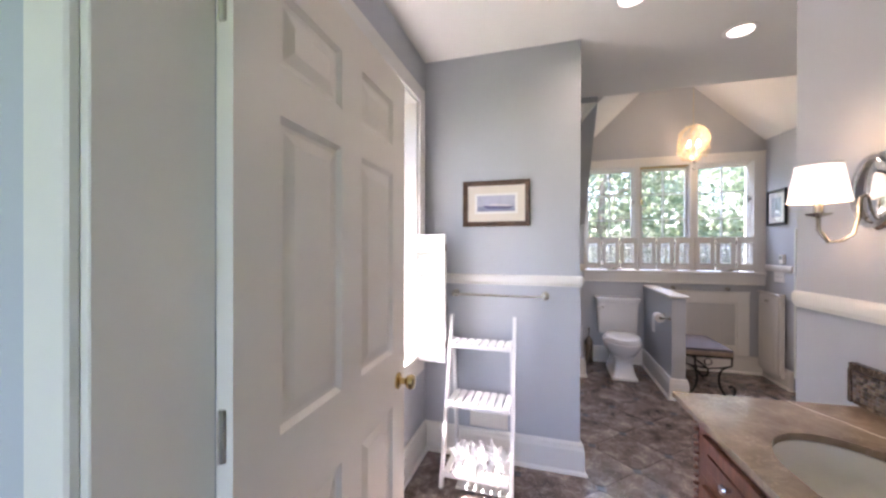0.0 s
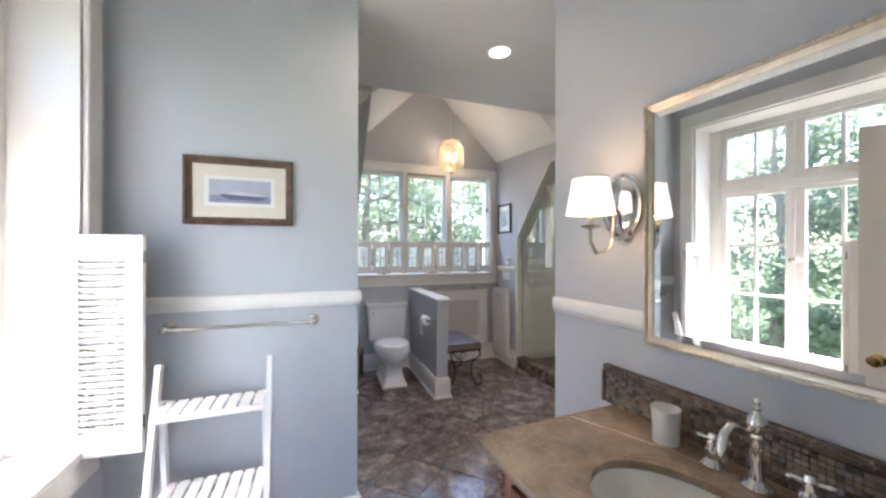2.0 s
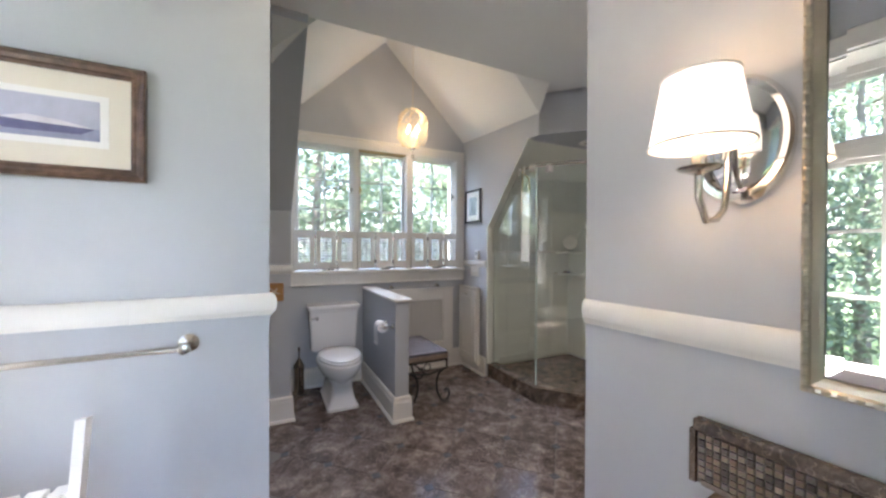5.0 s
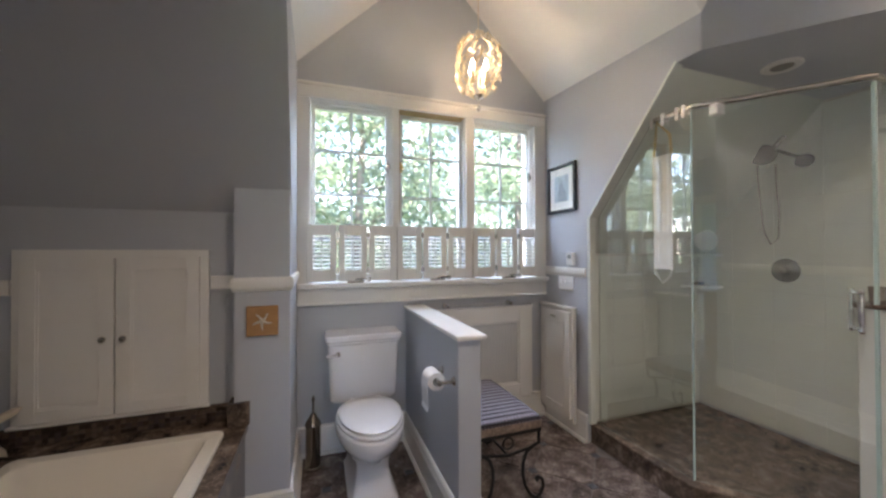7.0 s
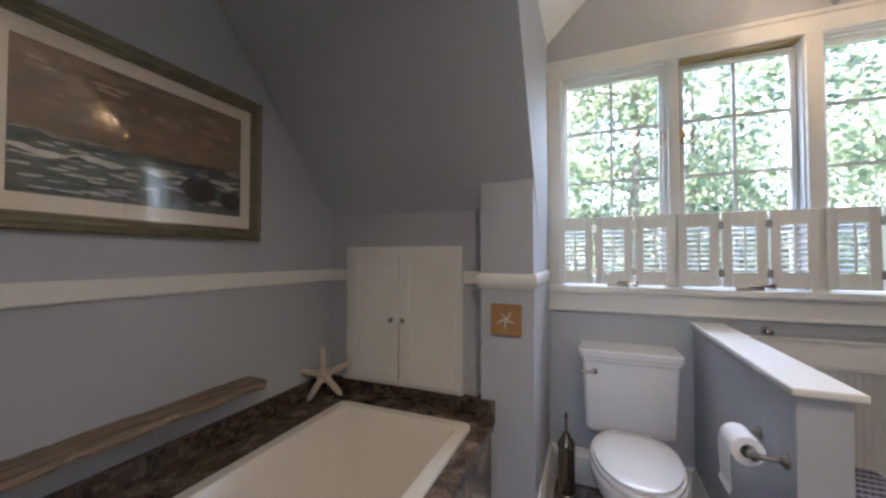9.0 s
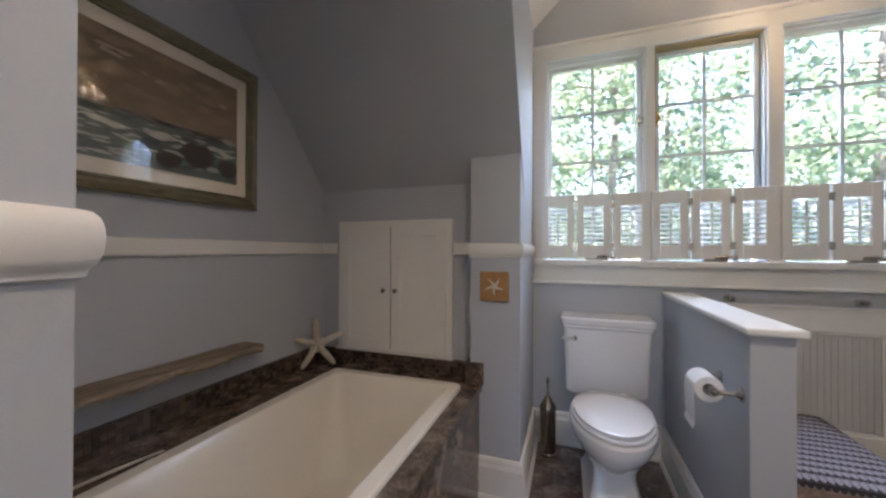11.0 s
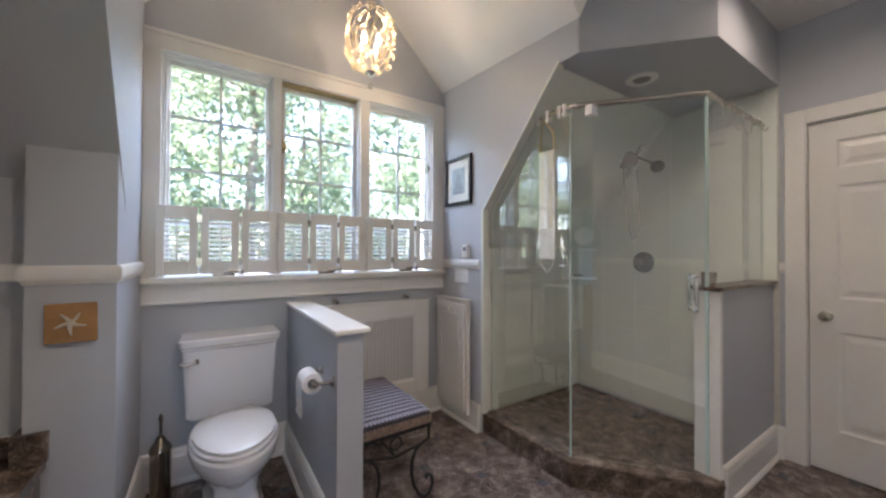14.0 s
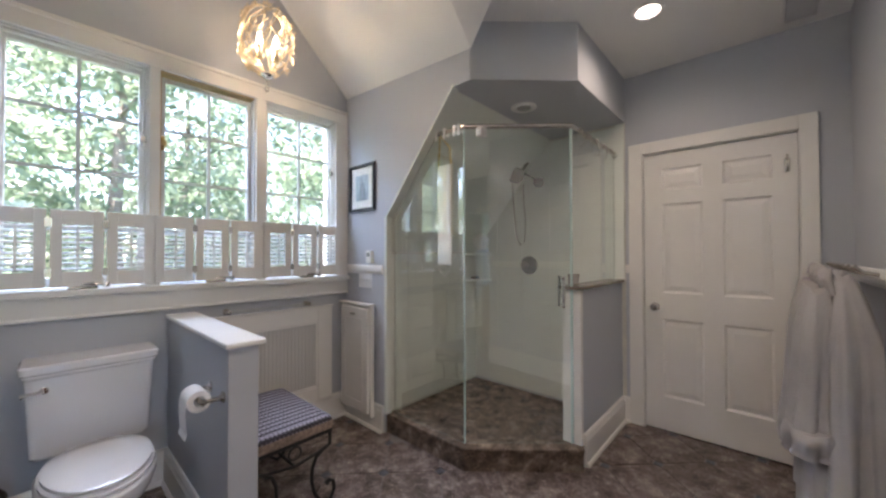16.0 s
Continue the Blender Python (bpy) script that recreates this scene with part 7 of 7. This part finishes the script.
def tree(x, y, h, spread, seed, n_leaf):
    tr_ = thing("tree", (x, y, -3.3), "tall green leafy deciduous tree outside the window", "tree", "trees round the house")
    rg_ = np.random.default_rng(seed)
    r_ = random.Random(seed)
    bm = tube(bmesh.new(), [(0, 0, 0), (0.1, 0.05, h * 0.25), (0.0, -0.1, h * 0.5), (0.15, 0.1, h * 0.75), (0.1, 0.0, h * 0.95)], [0.22, 0.17, 0.13, 0.08, 0.03], 10)
    part("trunk", bm, BARK, tr_)
    tips = []
    lim = bmesh.new()
    for k in range(26):
        z = h * r_.uniform(0.1, 0.9)
        a = r_.uniform(0, 6.28)
        L = spread * r_.uniform(0.5, 1.0) * (1.15 - 0.75 * abs(z / h - 0.5))
        p0 = Vector((0.05, 0, z))
        p1 = p0 + Vector((math.cos(a) * L * 0.5, math.sin(a) * L * 0.5, L * 0.18))
        p2 = p0 + Vector((math.cos(a + 0.2) * L, math.sin(a + 0.2) * L, L * 0.22 + r_.uniform(-0.3, 0.3)))
        tube(lim, [p0, p1, p2], [0.04, 0.022, 0.008], 5)
        for t in (0.35, 0.55, 0.75, 0.9, 1.0):
            tips.append(p0.lerp(p2, t) + Vector((0, 0, 0.05)))
    part("limbs", lim, BARK, tr_)
    tips = np.array([t[:] for t in tips])
    c = tips[rg_.integers(0, len(tips), n_leaf)] + rg_.normal(0, 1, (n_leaf, 3)) * np.array([0.33, 0.33, 0.20]) * (spread / 2.4)
    u = rg_.normal(0, 1, (n_leaf, 3))
    u[:, 2] *= 0.5
    u /= np.linalg.norm(u, axis=1)[:, None]
    v = np.cross(u, rg_.normal(0, 1, (n_leaf, 3)))
    v /= np.linalg.norm(v, axis=1)[:, None]
    s = rg_.uniform(0.06, 0.115, (n_leaf, 1))
    q = np.stack([c - u * s, c + v * s * 0.6, c + u * s * 1.1, c - v * s * 0.6], 1).reshape(-1, 3)
    me = bpy.data.meshes.new("crown")
    idx = np.arange(n_leaf * 4).reshape(-1, 4)
    me.from_pydata(q.tolist(), [], idx.tolist())
    me.materials.append(LEAVES)
    cr = new("crown", me)
    cr.parent = tr_
    tagged(cr, "green leaf crown")
    return tr_


for x, y, h, s_, seed, n_ in ((-1.5, 13.5, 9.5, 2.9, 1, 9000), (2.6, 15.0, 10.5, 3.0, 2, 9000), (6.6, 13.2, 9.5, 2.8, 3, 9000), (0.4, 19.0, 12, 3.4, 4, 9000), (5.0, 20.5, 12.5, 3.6, 5, 9000), (10.5, 17.0, 11, 3.2, 6, 9000), (-6.0, 17.0, 11, 3.4, 7, 9000), (-11.0, 8.2, 10, 3.0, 8, 9000), (-10.0, 3.2, 10.5, 3.0, 9, 9000), (-14.0, 5.6, 12, 3.4, 10, 9000), (15.0, 22.0, 13, 4.0, 12, 7000), (-2.5, 25.0, 13, 4.2, 13, 7000), (8.5, 27.0, 14, 4.4, 14, 7000)):
    tree(x, y, h, s_, seed, int(n_ * 0.95))


def woods(name, x0, x1, y0, y1, ztop, n, seed, label):
    """Far undergrowth and woods: clumps of leaves with a ragged top."""
    rg_ = np.random.default_rng(seed)
    cx = rg_.uniform(x0, x1, 420)
    cy = rg_.uniform(y0, y1, 420)
    cz = -3.3 + rg_.uniform(0.0, 1.0, 420) ** 0.8 * (ztop + 3.3)
    k = rg_.integers(0, 420, n)
    c = np.stack([cx[k], cy[k], cz[k]], 1) + rg_.normal(0, 1, (n, 3)) * np.array([0.9, 0.9, 0.6])
    u = rg_.normal(0, 1, (n, 3))
    u /= np.linalg.norm(u, axis=1)[:, None]
    v = np.cross(u, rg_.normal(0, 1, (n, 3)))
    v /= np.linalg.norm(v, axis=1)[:, None]
    s = rg_.uniform(0.085, 0.15, (n, 1))
    q = np.stack([c - u * s, c + v * s * 0.65, c + u * s * 1.1, c - v * s * 0.65], 1).reshape(-1, 3)
    me = bpy.data.meshes.new(name)
    me.from_pydata(q.tolist(), [], np.arange(n * 4).reshape(-1, 4).tolist())
    me.materials.append(LEAVES)
    return tagged(new(name, me), label, "woods", kind="stuff")


woods("woods_north", -24, 32, 21, 34, 8.5, 115000, 31, "green woods and undergrowth behind the house")
woods("woods_west", -30, -15, -10, 24, 11.0, 80000, 32, "green woods beyond the west window")

# ---------- floor tiles ----------
P, CUT, G = 0.335, 0.036, 0.0022
half = P / 2 - G
oct_pts = [(half - CUT, -half), (half, -half + CUT), (half, half - CUT), (half - CUT, half), (-half + CUT, half), (-half, half - CUT), (-half, -half + CUT), (-half + CUT, -half)]
oct_me = dot_me = None
c45 = math.sqrt(0.5)
rng = random.Random(8)
for i in range(-16, 32):
    for j in range(-16, 32):
        for dot in (False, True):
            u, v = (i + 0.5 * dot) * P, (j + 0.5 * dot) * P
            x, y = 0.4 + c45 * (u - v), 1.2 + c45 * (u + v)
            if not (W - 0.15 < x < FX + 0.12 and 2.3 < y < NY + 0.15):
                continue
            if (y > KY and (x < CL - 0.2)) or (x > 3.45 and y > 6.2) or (x < 1.15 and y > 5.3) or (y < 4.2 and x > 2.2) or (x > EX + 0.35 and y < EY - 0.2):
                continue
            if dot:
                if dot_me is None:
                    o = part("dot_tile", prism(bmesh.new(), [(CUT - 2 * G, 0), (0, CUT - 2 * G), (-CUT + 2 * G, 0), (0, -CUT + 2 * G)], "z", -0.003, 0.0), DOT, floor_ob)
                    dot_me = o.data
                else:
                    o = new("dot_tile", dot_me)
                    o.parent = floor_ob
            else:
                if oct_me is None:
                    bm = prism(bmesh.new(), oct_pts, "z", -0.003, 0.0)
                    o = part("tile", bm, FLOOR, floor_ob)
                    oct_me = o.data
                else:
                    o = new("tile", oct_me)
                    o.parent = floor_ob
            o.location = (x, y, rng.uniform(-0.0002, 0.0002))
            o.rotation_euler = (radians(rng.uniform(-0.12, 0.12)), radians(rng.uniform(-0.12, 0.12)), radians(45))
